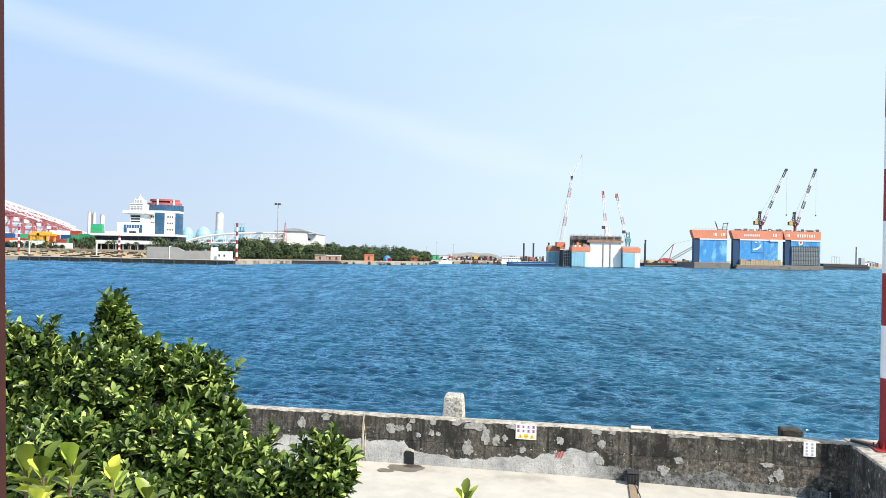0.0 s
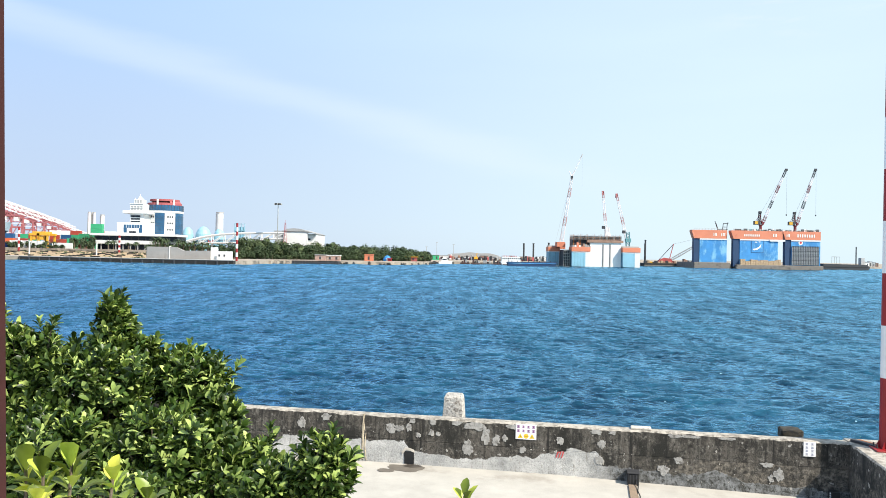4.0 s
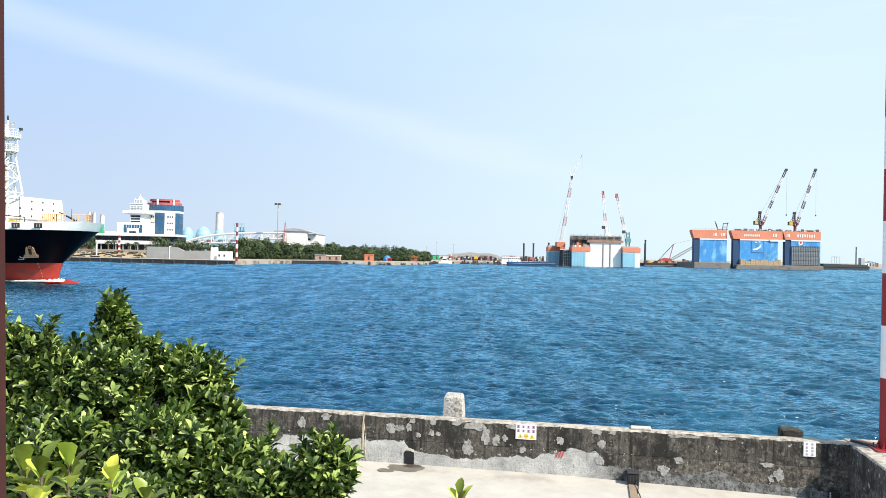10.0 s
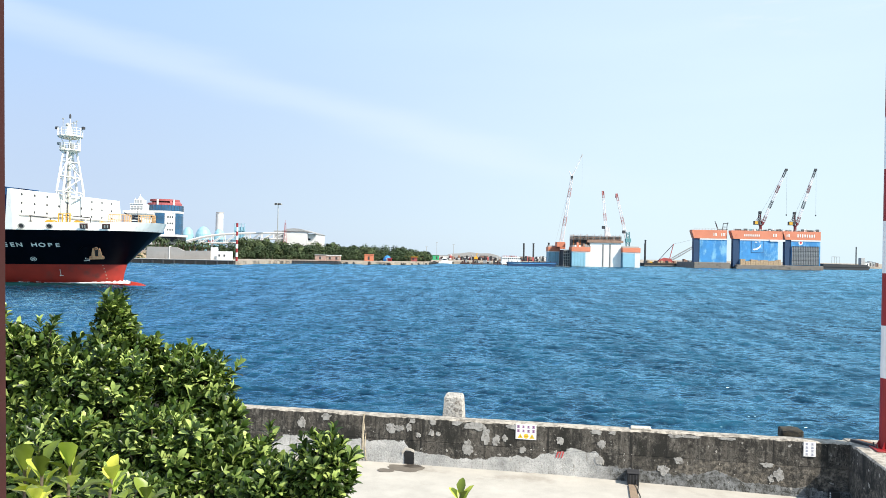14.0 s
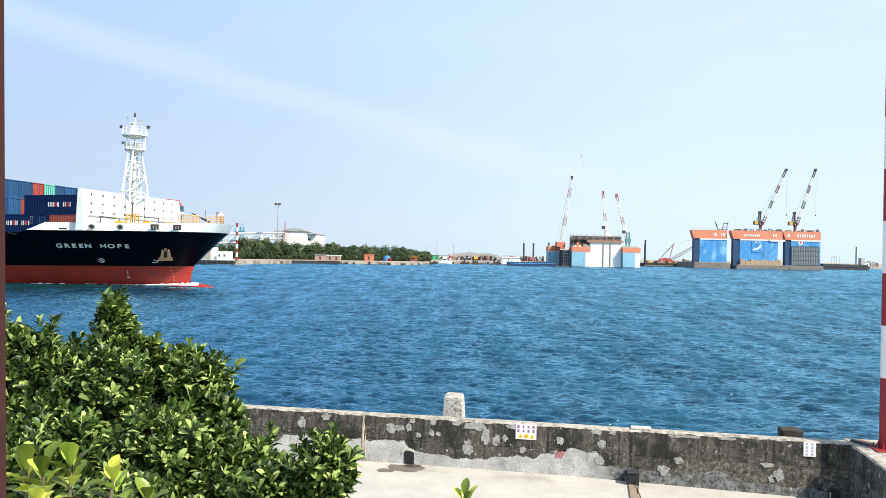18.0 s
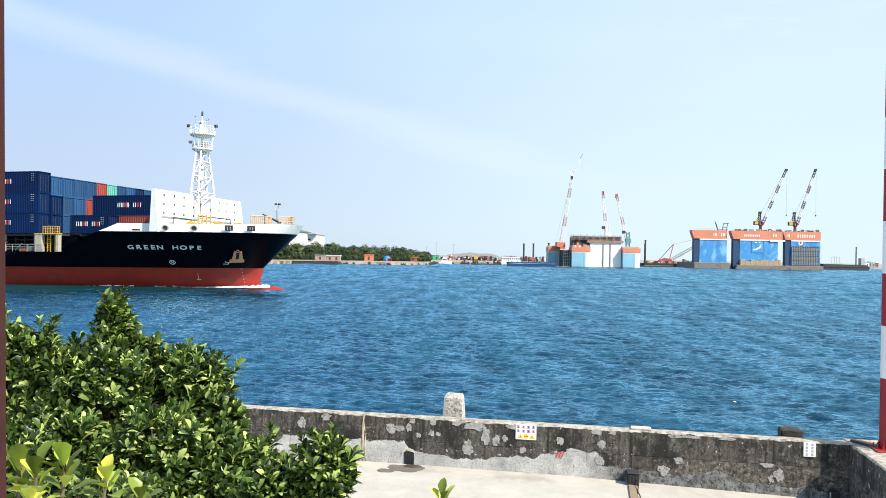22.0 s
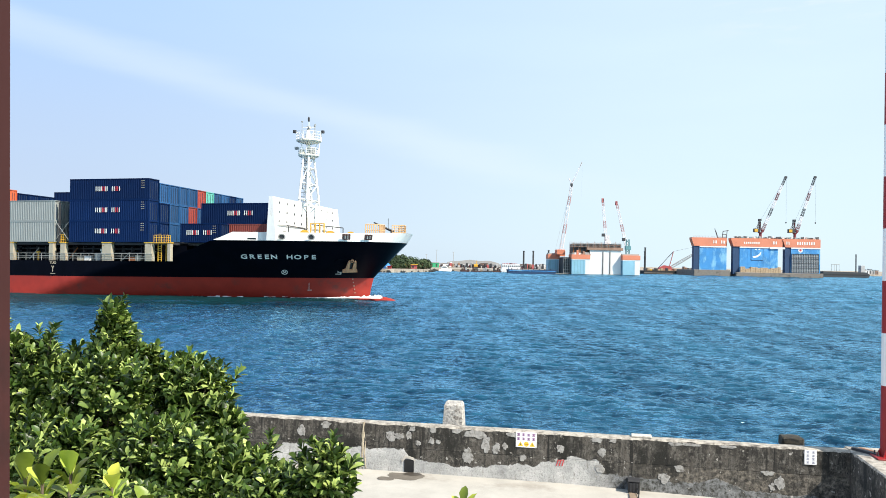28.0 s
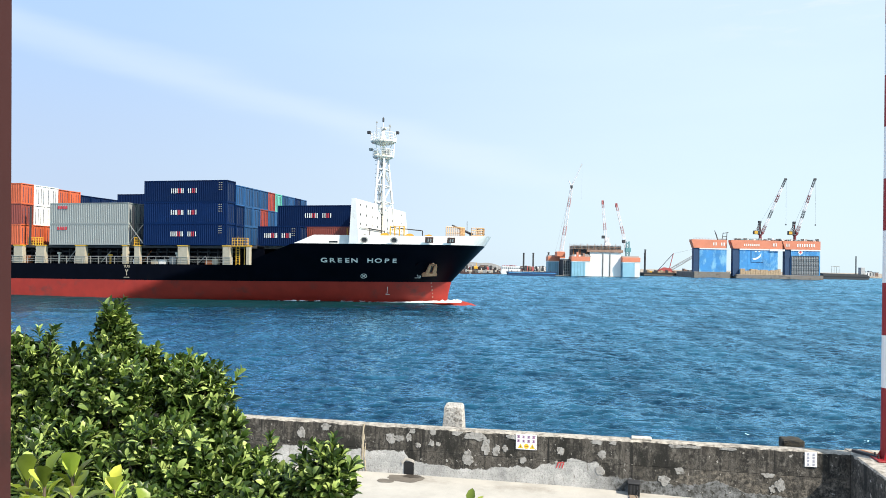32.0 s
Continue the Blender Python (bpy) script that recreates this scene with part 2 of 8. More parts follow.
    gr = nt.nodes.new("ShaderNodeMapRange")
    for sock, v in (("From Min", 0.36), ("From Max", 0.64), ("To Min", 0.62), ("To Max", 1.46)):
        gr.inputs[sock].default_value = v
    nt.links.new(gn.outputs["Fac"], gr.inputs["Value"])
    gu = nt.nodes.new("ShaderNodeMath")
    gu.operation = "MULTIPLY"
    nt.links.new(mn.outputs["Value"], gu.inputs[0])
    nt.links.new(gr.outputs["Result"], gu.inputs[1])
    nt.links.new(gu.outputs["Value"], mx.inputs["Fac"])
    nt.links.new(body.outputs["BSDF"], mx.inputs[1])
    nt.links.new(gloss.outputs["BSDF"], mx.inputs[2])
    nt.links.new(mx.outputs["Shader"], out.inputs["Surface"])
    return m


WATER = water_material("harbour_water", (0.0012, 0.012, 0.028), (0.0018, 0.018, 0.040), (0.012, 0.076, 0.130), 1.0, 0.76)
# dark green carries the hull's reflection in the sheltered water
WAKE_REFLECTION = water_material("green_wake_reflection", (0.001, 0.014, 0.016), (0.0015, 0.020, 0.024), (0.004, 0.040, 0.046), 0.7, 0.56, ((0.0016, 0.017, 0.033), (0.010, 0.060, 0.095)))


# ---- mesh helpers ----
def link_mesh(name, bm, mat, parent=None, label="", smooth=False):
    me = bpy.data.meshes.new(name)
    bm.normal_update()
    if smooth:
        for e in bm.edges:
            e.smooth = not (len(e.link_faces) == 2 and e.calc_face_angle(0) > 0.6)
    bm.to_mesh(me)
    bm.free()
    for mt in (mat if isinstance(mat, (list, tuple)) else [mat]):
        me.materials.append(mt)
    if smooth:
        for p in me.polygons:
            p.use_smooth = True
    ob = new(name, me)
    if parent is not None:
        ob.parent = parent
    if label:
        ob["label"] = label
    return ob


def part(name, bm, mat, parent, label="", smooth=False):
    return link_mesh(name, bm, mat, parent, label, smooth)


def share(name, me, parent, m, label=""):
    ob = new(name, me)
    ob.parent = parent
    ob.matrix_basis = m
    if label:
        ob["label"] = label
    return ob


def thing(name, m, label, category, group="", kind=""):
    ob = new(name)
    ob.empty_display_size = 0.2
    ob.matrix_basis = m
    return tagged(ob, label, category, group, kind)


def box(bm, x0, x1, y0, y1, z0, z1, bev=0.0, mi=0):
    vs = [bm.verts.new(c) for c in ((x0, y0, z0), (x1, y0, z0), (x1, y1, z0), (x0, y1, z0), (x0, y0, z1), (x1, y0, z1), (x1, y1, z1), (x0, y1, z1))]
    fs = [bm.faces.new([vs[i] for i in q]) for q in ((3, 2, 1, 0), (4, 5, 6, 7), (0, 1, 5, 4), (1, 2, 6, 5), (2, 3, 7, 6), (3, 0, 4, 7))]
    for f in fs:
        f.material_index = mi
    if bev:
        es = list({e for f in fs for e in f.edges})
        bmesh.ops.bevel(bm, geom=es, offset=bev, segments=1, affect="EDGES")
    return bm


def B(*a, **k):
    return box(bmesh.new(), *a, **k)


def rod(bm, p, q, r, r2=None, n=8, caps=True):
    p, q = Vector(p), Vector(q)
    r2 = r if r2 is None else r2
    d = (q - p).normalized()
    u = d.orthogonal().normalized()
    w = d.cross(u)
    rings = []
    for c, rr in ((p, r), (q, r2)):
        rings.append([bm.verts.new(c + rr * (math.cos(k * math.tau / n) * u + math.sin(k * math.tau / n) * w)) for k in range(n)])
    for k in range(n):
        bm.faces.new((rings[0][k], rings[0][(k + 1) % n], rings[1][(k + 1) % n], rings[1][k]))
    if caps and n > 2:
        bm.faces.new(rings[0][::-1])
        bm.faces.new(rings[1])
    return bm


def R(*a, **k):
    return rod(bmesh.new(), *a, **k)


def prism(bm, pts, y0, y1):
    """A plate: the outline pts in x and z, from y0 to y1."""
    a = [bm.verts.new((x, y0, z)) for x, z in pts]
    b = [bm.verts.new((x, y1, z)) for x, z in pts]
    bm.faces.new(a)
    bm.faces.new(b[::-1])
    for i in range(len(pts)):
        j = (i + 1) % len(pts)
        bm.faces.new((a[j], a[i], b[i], b[j]))
    return bm


def lathe(bm, rings, n=16, cx=0.0, cy=0.0):
    rows = []
    for r, z in rings:
        rows.append([bm.verts.new((cx + r * math.cos(k * math.tau / n), cy + r * math.sin(k * math.tau / n), z)) for k in range(n)])
    for a, b in zip(rows, rows[1:]):
        for k in range(n):
            bm.faces.new((a[k], a[(k + 1) % n], b[(k + 1) % n], b[k]))
    bm.faces.new(rows[0][::-1])
    bm.faces.new(rows[-1])
    return bm


def text_mesh(name, body, size, mat, parent, m, depth=0.02, spacing=1.0, label="", shear=0.0, weight=0.0):
    cu = bpy.data.curves.new(name, "FONT")
    cu.body = body
    cu.size = size
    cu.extrude = depth
    cu.space_character = spacing
    cu.shear = shear
    cu.offset = weight
    cu.align_x, cu.align_y = "CENTER", "CENTER"
    tmp = bpy.data.objects.new(name, cu)
    scene.collection.objects.link(tmp)
    me = bpy.data.meshes.new_from_object(tmp.evaluated_get(bpy.context.evaluated_depsgraph_get()))
    bpy.data.objects.remove(tmp)
    bpy.data.curves.remove(cu)
    me.name = name
    me.materials.clear()
    me.materials.append(mat)
    ob = new(name, me)
    ob.parent = parent
    ob.matrix_basis = m
    if label:
        ob["label"] = label
    return ob


# ---- water and ground ----
def graded(lo, hi, fine_lo, fine_hi, step, grow):
    out = list(np.arange(fine_lo, fine_hi, step))
    s, v = step, fine_hi
    while v < hi:
        out.append(v)
        s *= grow
        v += s
    out.append(hi)
    s, v = step, fine_lo
    low = []
    while v > lo:
        s *= grow
        v -= s
        low.append(max(v, lo))
    return np.array(low[::-1] + out)


def make_water():
    # rows widen with their distance, so that short waves keep their shape to the far shore
    us = graded(-14, 14, -0.62, 0.62, 0.0026, 1.09)
    near = [16.0]
    while near[-1] < 260:
        near.append(near[-1] + max(0.12, 0.0022 * near[-1]))
    tail = graded(-400, 4200, 16, 16.1, 0.72, 1.02)
    ys = np.array([v for v in tail if v < 16] + near + [v + 0.0 for v in np.concatenate((np.geomspace(261, 700, 330), np.geomspace(710, 4200, 60)))])
    gu, gy = np.meshgrid(us, ys)
    spread = np.clip(np.abs(gy - 0.0), 26, 4200)
    gx = gu * spread
    sx = np.gradient(us)[None, :] * spread
    sy = np.gradient(ys)[:, None] + 0 * gy
    rng = np.random.default_rng(5)
    z = np.zeros_like(gx)
    for k in range(124):
        # short chop, and a gentler longer sea below it
        lo, hi, steep = (0.40, 1.35, 0.0088) if k < 72 else (2.0, 7.0, 0.0034) if k < 100 else (4.0, 13.0, 0.0075)
        lam = lo * (hi / lo) ** rng.random()
        ang = rng.normal(radians(-97), 0.5 if k < 72 else 0.4)
        amp = steep * lam * rng.uniform(0.5, 1.2)
        kx, ky = math.cos(ang) * math.tau / lam, math.sin(ang) * math.tau / lam
        fade = np.clip(2.2 - 5.0 * np.maximum(np.abs(kx) * sx, np.abs(ky) * sy) / math.tau, 0, 1)
        if k >= 100:
            # the open basin beyond the quay's lee carries a longer sea
            fade = fade * np.clip((gy - 70) / 130, 0, 1)
        ph = kx * gx + ky * gy + rng.uniform(0, math.tau)
        z += amp * fade * (np.sin(ph) + 0.25 * np.cos(2 * ph))
    n, m = gx.shape
    verts = np.column_stack((gx.ravel(), gy.ravel(), z.ravel()))
    idx = np.arange(n * m).reshape(n, m)
    quads = np.column_stack((idx[:-1, :-1].ravel(), idx[:-1, 1:].ravel(), idx[1:, 1:].ravel(), idx[1:, :-1].ravel()))
    me = bpy.data.meshes.new("water")
    me.from_pydata(verts.tolist(), [], quads.tolist())
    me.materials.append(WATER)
    me.polygons.foreach_set("use_smooth", [True] * len(me.polygons))
    return tagged(new("water", me), "choppy blue harbour water", "water", kind="structure")


water = make_water()


def wall_material():
    m = bpy.data.materials.new("weathered_concrete_parapet")
    m.use_nodes = True
    nt = m.node_tree
    b = nt.nodes["Principled BSDF"]
    b.inputs["Roughness"].default_value = 0.9
    co = nt.nodes.new("ShaderNodeTexCoord")

    def noise_of(scale, detail, rough, stretch=(1, 1, 1), dist=0.0):
        mp = nt.nodes.new("ShaderNodeMapping")
        mp.inputs["Scale"].default_value = stretch
        nt.links.new(co.outputs["Object"], mp.inputs["Vector"])
        n = nt.nodes.new("ShaderNodeTexNoise")
        n.inputs["Scale"].default_value = scale
        n.inputs["Detail"].default_value = detail
        n.inputs["Roughness"].default_value = rough
        n.inputs["Distortion"].default_value = dist
        nt.links.new(mp.outputs["Vector"], n.inputs["Vector"])
        return n.outputs["Fac"]

    def ramp(v, a, c):
        r = nt.nodes.new("ShaderNodeMapRange")
        r.inputs["From Min"].default_value = a
        r.inputs["From Max"].default_value = c
        nt.links.new(v, r.inputs["Value"])
        return r.outputs["Result"]

    def mix(f, a, c):
        x = nt.nodes.new("ShaderNodeMix")
        x.data_type = "RGBA"
        nt.links.new(f, x.inputs["Factor"])
        for s, v in (("A", a), ("B", c)):
            if isinstance(v, tuple):
                x.inputs[s].default_value = (*v, 1)
            else:
                nt.links.new(v, x.inputs[s])
        return x.outputs["Result"]

    def math_(op, a, c):
        x = nt.nodes.new("ShaderNodeMath")
        x.operation = op
        for i, v in enumerate((a, c)):
            if isinstance(v, (int, float)):
                x.inputs[i].default_value = v
            else:
                nt.links.new(v, x.inputs[i])
        return x.outputs["Value"]

    sep = nt.nodes.new("ShaderNodeSeparateXYZ")
    nt.links.new(co.outputs["Object"], sep.inputs["Vector"])
    # old grime: fine speckle, broad stains and drips that run down the face
    grime = mix(ramp(noise_of(3.0, 9, 0.78, (1.0, 1.0, 0.7)), 0.44, 0.57), (0.017, 0.0155, 0.013), (0.094, 0.083, 0.069))
    grime = mix(ramp(noise_of(9.0, 6, 0.72, (1.5, 1.0, 0.14)), 0.50, 0.66), grime, (0.120, 0.110, 0.094))
    grime = mix(ramp(noise_of(6.0, 5, 0.7, (1.3, 1.0, 0.10)), 0.53, 0.66), grime, (0.018, 0.016, 0.014))
    grime = mix(ramp(noise_of(10.0, 7, 0.72, (1, 1, 0.8)), 0.52, 0.62), grime, (0.165, 0.152, 0.130))
    grime = mix(ramp(noise_of(16.0, 6, 0.75), 0.52, 0.63), grime, (0.013, 0.012, 0.010))
    grime = mix(ramp(noise_of(30.0, 4, 0.7, (1, 1, 0.8)), 0.60, 0.68), grime, (0.20, 0.185, 0.16))
    # broad damp blotches and a few long black runs
    grime = mix(ramp(noise_of(1.6, 7, 0.7, (1, 1, 0.6)), 0.50, 0.60), grime, (0.014, 0.0135, 0.0105))
    grime = mix(ramp(noise_of(4.2, 4, 0.6, (1.6, 1, 0.05)), 0.58, 0.66), grime, (0.011, 0.0105, 0.009))
    plaster = mix(ramp(noise_of(2.6, 8, 0.72), 0.38, 0.66), (0.56, 0.55, 0.525), (0.28, 0.28, 0.27))
    plaster = mix(ramp(noise_of(26.0, 6, 0.72), 0.52, 0.72), plaster, (0.13, 0.125, 0.115))
    plaster = mix(ramp(noise_of(11.0, 5, 0.7, (1.4, 1, 0.25)), 0.57, 0.72), plaster, (0.17, 0.155, 0.13))
    # past the drain box the plaster is greyer, mossy and half worn off
    worn = mix(ramp(noise_of(5.0, 8, 0.75), 0.42, 0.60), (0.23, 0.235, 0.235), (0.06, 0.06, 0.055))
    worn = mix(ramp(noise_of(13.0, 6, 0.72), 0.50, 0.60), worn, (0.035, 0.034, 0.028))
    plaster = mix(ramp(sep.outputs["X"], -4.75, -4.3), plaster, worn)
    # the plaster skirt along the foot, ragged and lower towards the corner, with loose patches above
    hr = nt.nodes.new("ShaderNodeValToRGB")
    el = hr.color_ramp.elements
    el[0].position, el[1].position = 0.0, 1.0
    el[0].color = el[1].color = (0.08, 0.08, 0.08, 1)
    for x, h in ((-11.3, 0.47), (-10.2, 0.40), (-9.5, 0.46), (-8.72, 0.45), (-8.6, 0.27), (-8.1, 0.26), (-7.6, 0.19), (-7.0, 0.20), (-6.8, 0.27), (-6.4, 0.35), (-6.02, 0.28), (-5.85, 0.40), (-5.3, 0.50), (-4.72, 0.51), (-4.6, 0.22),
                 (-4.0, 0.24), (-3.3, 0.19), (-2.75, 0.20), (-2.4, 0.33), (-2.1, 0.20), (-1.7, 0.09)):
        e = el.new((x + 12.0) / 12.0)
        e.color = (h, h, h, 1)
    nt.links.new(math_("DIVIDE", math_("ADD", sep.outputs["X"], 12.0), 12.0), hr.inputs["Fac"])
    level = math_("ADD", hr.outputs["Color"], 1.2)
    low = math_("ADD", math_("MULTIPLY", math_("SUBTRACT", level, sep.outputs["Z"]), 1.5), math_("MULTIPLY", math_("SUBTRACT", noise_of(2.4, 9, 0.62, (1, 1, 0.9), 0.25), 0.5), 0.55))
    skirt = ramp(low, -0.012, 0.015)
    isle = ramp(noise_of(8.0, 4, 0.55, (1, 1, 0.85), 0.1), 0.655, 0.667)
    # below the pour line the grime is thinner and browner towards the corner
    thin = math_("MULTIPLY", ramp(math_("SUBTRACT", 1.72, sep.outputs["Z"]), 0.0, 0.05), math_("MULTIPLY", ramp(sep.outputs["X"], -4.4, -2.6), ramp(noise_of(4.5, 7, 0.7), 0.44, 0.56)))
    grime = mix(thin, grime, mix(ramp(noise_of(12, 6, 0.7), 0.42, 0.58), (0.21, 0.185, 0.15), (0.035, 0.031, 0.025)))
    col = mix(isle, mix(skirt, grime, plaster), mix(ramp(noise_of(14, 6, 0.72), 0.42, 0.66), (0.44, 0.42, 0.385), (0.19, 0.18, 0.16)))
    topl = math_("ADD", math_("MULTIPLY", math_("SUBTRACT", sep.outputs["Z"], 2.165), 8.0), math_("MULTIPLY", math_("SUBTRACT", noise_of(3.0, 6, 0.6), 0.5), 1.2))
    col = mix(ramp(topl, 0.0, 0.04), col, mix(ramp(noise_of(7, 7, 0.75), 0.42, 0.66), (0.44, 0.40, 0.34), (0.10, 0.088, 0.072)))
    nt.links.new(col, b.inputs["Base Color"])
    bp = nt.nodes.new("ShaderNodeBump")
    bp.inputs["Strength"].default_value = 0.7
    bp.inputs["Distance"].default_value = 0.02
    nt.links.new(math_("ADD", math_("MULTIPLY", skirt, 0.35), math_("ADD", isle, noise_of(30, 6, 0.7))), bp.inputs["Height"])
    nt.links.new(bp.outputs["Normal"], b.inputs["Normal"])
    return m


PARAPET = wall_material()
SLAB = material("sun_bleached_concrete", (0.40, 0.375, 0.33), 0.9, var=0.14, scale=2.0, bump=0.25, bump_scale=25, dirt=(0.30, 0.275, 0.235), dirt_scale=0.9, dirt_at=0.56)
SLAB_OLD = material("old_rough_concrete", (0.50, 0.46, 0.40), 0.9, var=0.3, scale=9, bump=0.6, bump_scale=14, dirt=(0.14, 0.12, 0.10), dirt_scale=5, dirt_at=0.56)
MORTAR = material("stained_tan_mortar", (0.42, 0.36, 0.26), 0.9, var=0.35, scale=9, bump=0.5, bump_scale=30, dirt=(0.16, 0.13, 0.10), dirt_scale=7, dirt_at=0.52)
QUAY = pose(7.81, 14.72, 0, 0, 0, -11.0)


def plaster_patch(wall, x, z, w, h, seed):
    bm = bmesh.new()
    n = 30
    rim, face = [], []
    for k in range(n):
        a = k * math.tau / n
        q = 1 + 0.5 * noise.noise((math.cos(a) * 1.6, math.sin(a) * 1.6, seed * 2.3)) + 0.34 * noise.noise((math.cos(a) * 4, math.sin(a) * 4, seed))
        c, s = math.cos(a) * w * q, min(math.sin(a) * h * q, 2.162 - z)
        rim.append(bm.verts.new((x + c * 1.04, 0.004, z + min(s * 1.04, 2.163 - z))))
        face.append(bm.verts.new((x + c, -0.010, z + s)))
    for k in range(n):
        bm.faces.new((rim[k], rim[(k + 1) % n], face[(k + 1) % n], face[k]))
    bm.faces.new(face[::-1])
    bmesh.ops.recalc_face_normals(bm, faces=bm.faces[:])
    part("plaster_patch", bm, OLD_PLASTER, wall, "patch of pale old plaster")


OLD_PLASTER = material("pale_old_plaster", (0.32, 0.31, 0.29), 0.92, var=0.4, scale=11, bump=0.6, bump_scale=30, dirt=(0.12, 0.11, 0.095), dirt_scale=12, dirt_at=0.52)


def make_quay():
    # the apron that carries the camera's side, and the parapet along its edge
    ap = tagged(link_mesh("pavement", prism(bmesh.new(), ((-60, -3.0), (12, -3.0), (12, 1.09), (0.0, 1.09), (-5.5, 1.2), (-60, 1.2)), -60, 1.9), SLAB), "sun-bleached concrete quay apron", "pavement", kind="structure")
    ap.matrix_basis = QUAY
    cuts = [-60.0, -30.0, -21.3, -9.62, 0.0]
    wall = thing("wall_parapet", QUAY, "weathered grey concrete parapet with peeling plaster along the quay", "wall", kind="structure")
    for a, c in zip(cuts, cuts[1:]):
        bm = bmesh.new()
        nseg = max(2, int((c - a) / 0.45))
        prof = ((0.0, 1.0), (0.0, 1.69), (0.011, 1.697), (0.0, 1.706), (0.0, 2.165), (0.035, 2.2), (0.25, 2.2), (0.28, 2.17), (0.28, 1.0))
        rows = []
        for i in range(nseg + 1):
            x = a + 0.008 + (c - a - 0.016) * i / nseg
            rows.append([bm.verts.new((x, y + 0.006 * noise.noise((x * 2, y, z * 3)), z + (0.012 * noise.noise((x * 1.7, 3, y * 4)) if z > 2.1 else 0))) for y, z in prof])
        for r, s in zip(rows, rows[1:]):
            for k in range(len(prof) - 1):
                bm.faces.new((r[k + 1], r[k], s[k], s[k + 1]))
        bm.faces.new(rows[0])
        bm.faces.new(rows[-1][::-1])
        part("wall_section", bm, PARAPET, wall)
    # mortar that has run down over the joint
    for x, top, low, w, sd in ((-9.615, 2.2, 1.24, 0.028, 1), (-9.60, 1.80, 1.22, 0.014, 4), (-9.635, 1.62, 1.22, 0.014, 8)):
        bm = bmesh.new()
        n = 16
        rows = []
        for i in range(n + 1):
            z = top + (low - top) * i / n
            c, h = x + 0.03 * noise.noise((z * 3, sd, 0)) + 0.05 * (2.2 - z) * (1 if sd == 4 else -0.4), w * (1 + 0.8 * noise.noise((z * 6, sd, 3)))
            rows.append([bm.verts.new(q) for q in ((c - h, 0.002, z), (c - h * 0.4, -0.012, z), (c + h * 0.4, -0.012, z), (c + h, 0.002, z))])
        for r, q in zip(rows, rows[1:]):
            for k in range(3):
                bm.faces.new((r[k + 1], r[k], q[k], q[k + 1]))
        part("joint_filler", bm, MORTAR, wall, "tan mortar run over a joint")
    # loose patches of old plaster left on the face: place along the wall, height, half width, half height
    for k, (x, z, w, h) in enumerate(((-11.0, 1.93, 0.10, 0.10), (-10.45, 2.10, 0.09, 0.07), (-9.02, 1.92, 0.11, 0.10), (-8.82, 1.95, 0.09, 0.07), (-8.62, 1.97, 0.05, 0.09), (-8.42, 1.83, 0.06, 0.045), (-8.12, 1.89, 0.06, 0.06),
                                      (-7.98, 1.88, 0.05, 0.045), (-7.36, 1.62, 0.12, 0.13), (-6.98, 1.90, 0.09, 0.17), (-6.76, 1.82, 0.08, 0.09), (-6.58, 1.87, 0.05, 0.07), (-6.2, 1.66, 0.07, 0.06), (-5.45, 1.90, 0.07, 0.09))):
        plaster_patch(wall, x, z, w, h, k)
    for k, (x, z, w, h) in enumerate(((-4.62, 1.88, 0.08, 0.08), (-4.66, 1.54, 0.08, 0.09), (-3.12, 1.66, 0.09, 0.07), (-3.4, 1.45, 0.10, 0.09), (-1.47, 1.68, 0.11, 0.05), (-1.25, 1.50, 0.09, 0.12), (-1.4, 1.42, 0.06, 0.07),
                                      (-8.55, 2.12, 0.06, 0.06), (-8.1, 2.11, 0.06, 0.06), (-7.6, 2.13, 0.11, 0.05), (-7.2, 2.08, 0.22, 0.08), (-6.35, 2.12, 0.18, 0.05), (-3.2, 2.14, 0.12, 0.04), (-2.9, 2.14, 0.16, 0.03), (-2.2, 2.14, 0.14, 0.03), (-4.72, 2.12, 0.10, 0.05), (-4.4, 2.13, 0.07, 0.04))):
        plaster_patch(wall, x, z, w, h, k + 20)
    side = tagged(link_mesh("wall_side", B(0.0, 2.6, -2.07, 0.45, 1.0, 2.2, 0.025), PARAPET), "weathered concrete plinth at the parapet's corner", "wall", kind="structure")
    side.matrix_basis = QUAY


make_quay()


# ---- the ship; x towards the bow, y towards its far side, z from the waterline ----
SHIP_HALF, SHIP_MID = 13.6, 13.4
KNUCKLE = 7.95


def stem_at(z):
    pts = ((-3.0, 26.6), (0.0, 27.1), (1.5, 27.35), (2.9, 27.7), (4.4, 29.1), (5.7, 30.3), (8.2, 32.6), (9.2, 33.2), (10.4, 33.6))
    for (z0, a0), (z1, a1) in zip(pts, pts[1:]):
        if z <= z1:
            return a0 + (a1 - a0) * (z - z0) / (z1 - z0)
    return pts[-1][1]


def breadth(a, z):
    """Half the hull's width at the station a and height z."""
    d = stem_at(z) - a
    k = min(max(z / 8.4, 0.0), 1.0)
    length, power = 44 - 20 * k, 0.80 - 0.44 * k ** 0.8
    if d <= 0:
        return 0.04
    u = min(d / length, 1.0)
    w = SHIP_HALF * (u ** power) * (1 - 0.06 * (1 - u) * u)
    return max(w, 0.04)


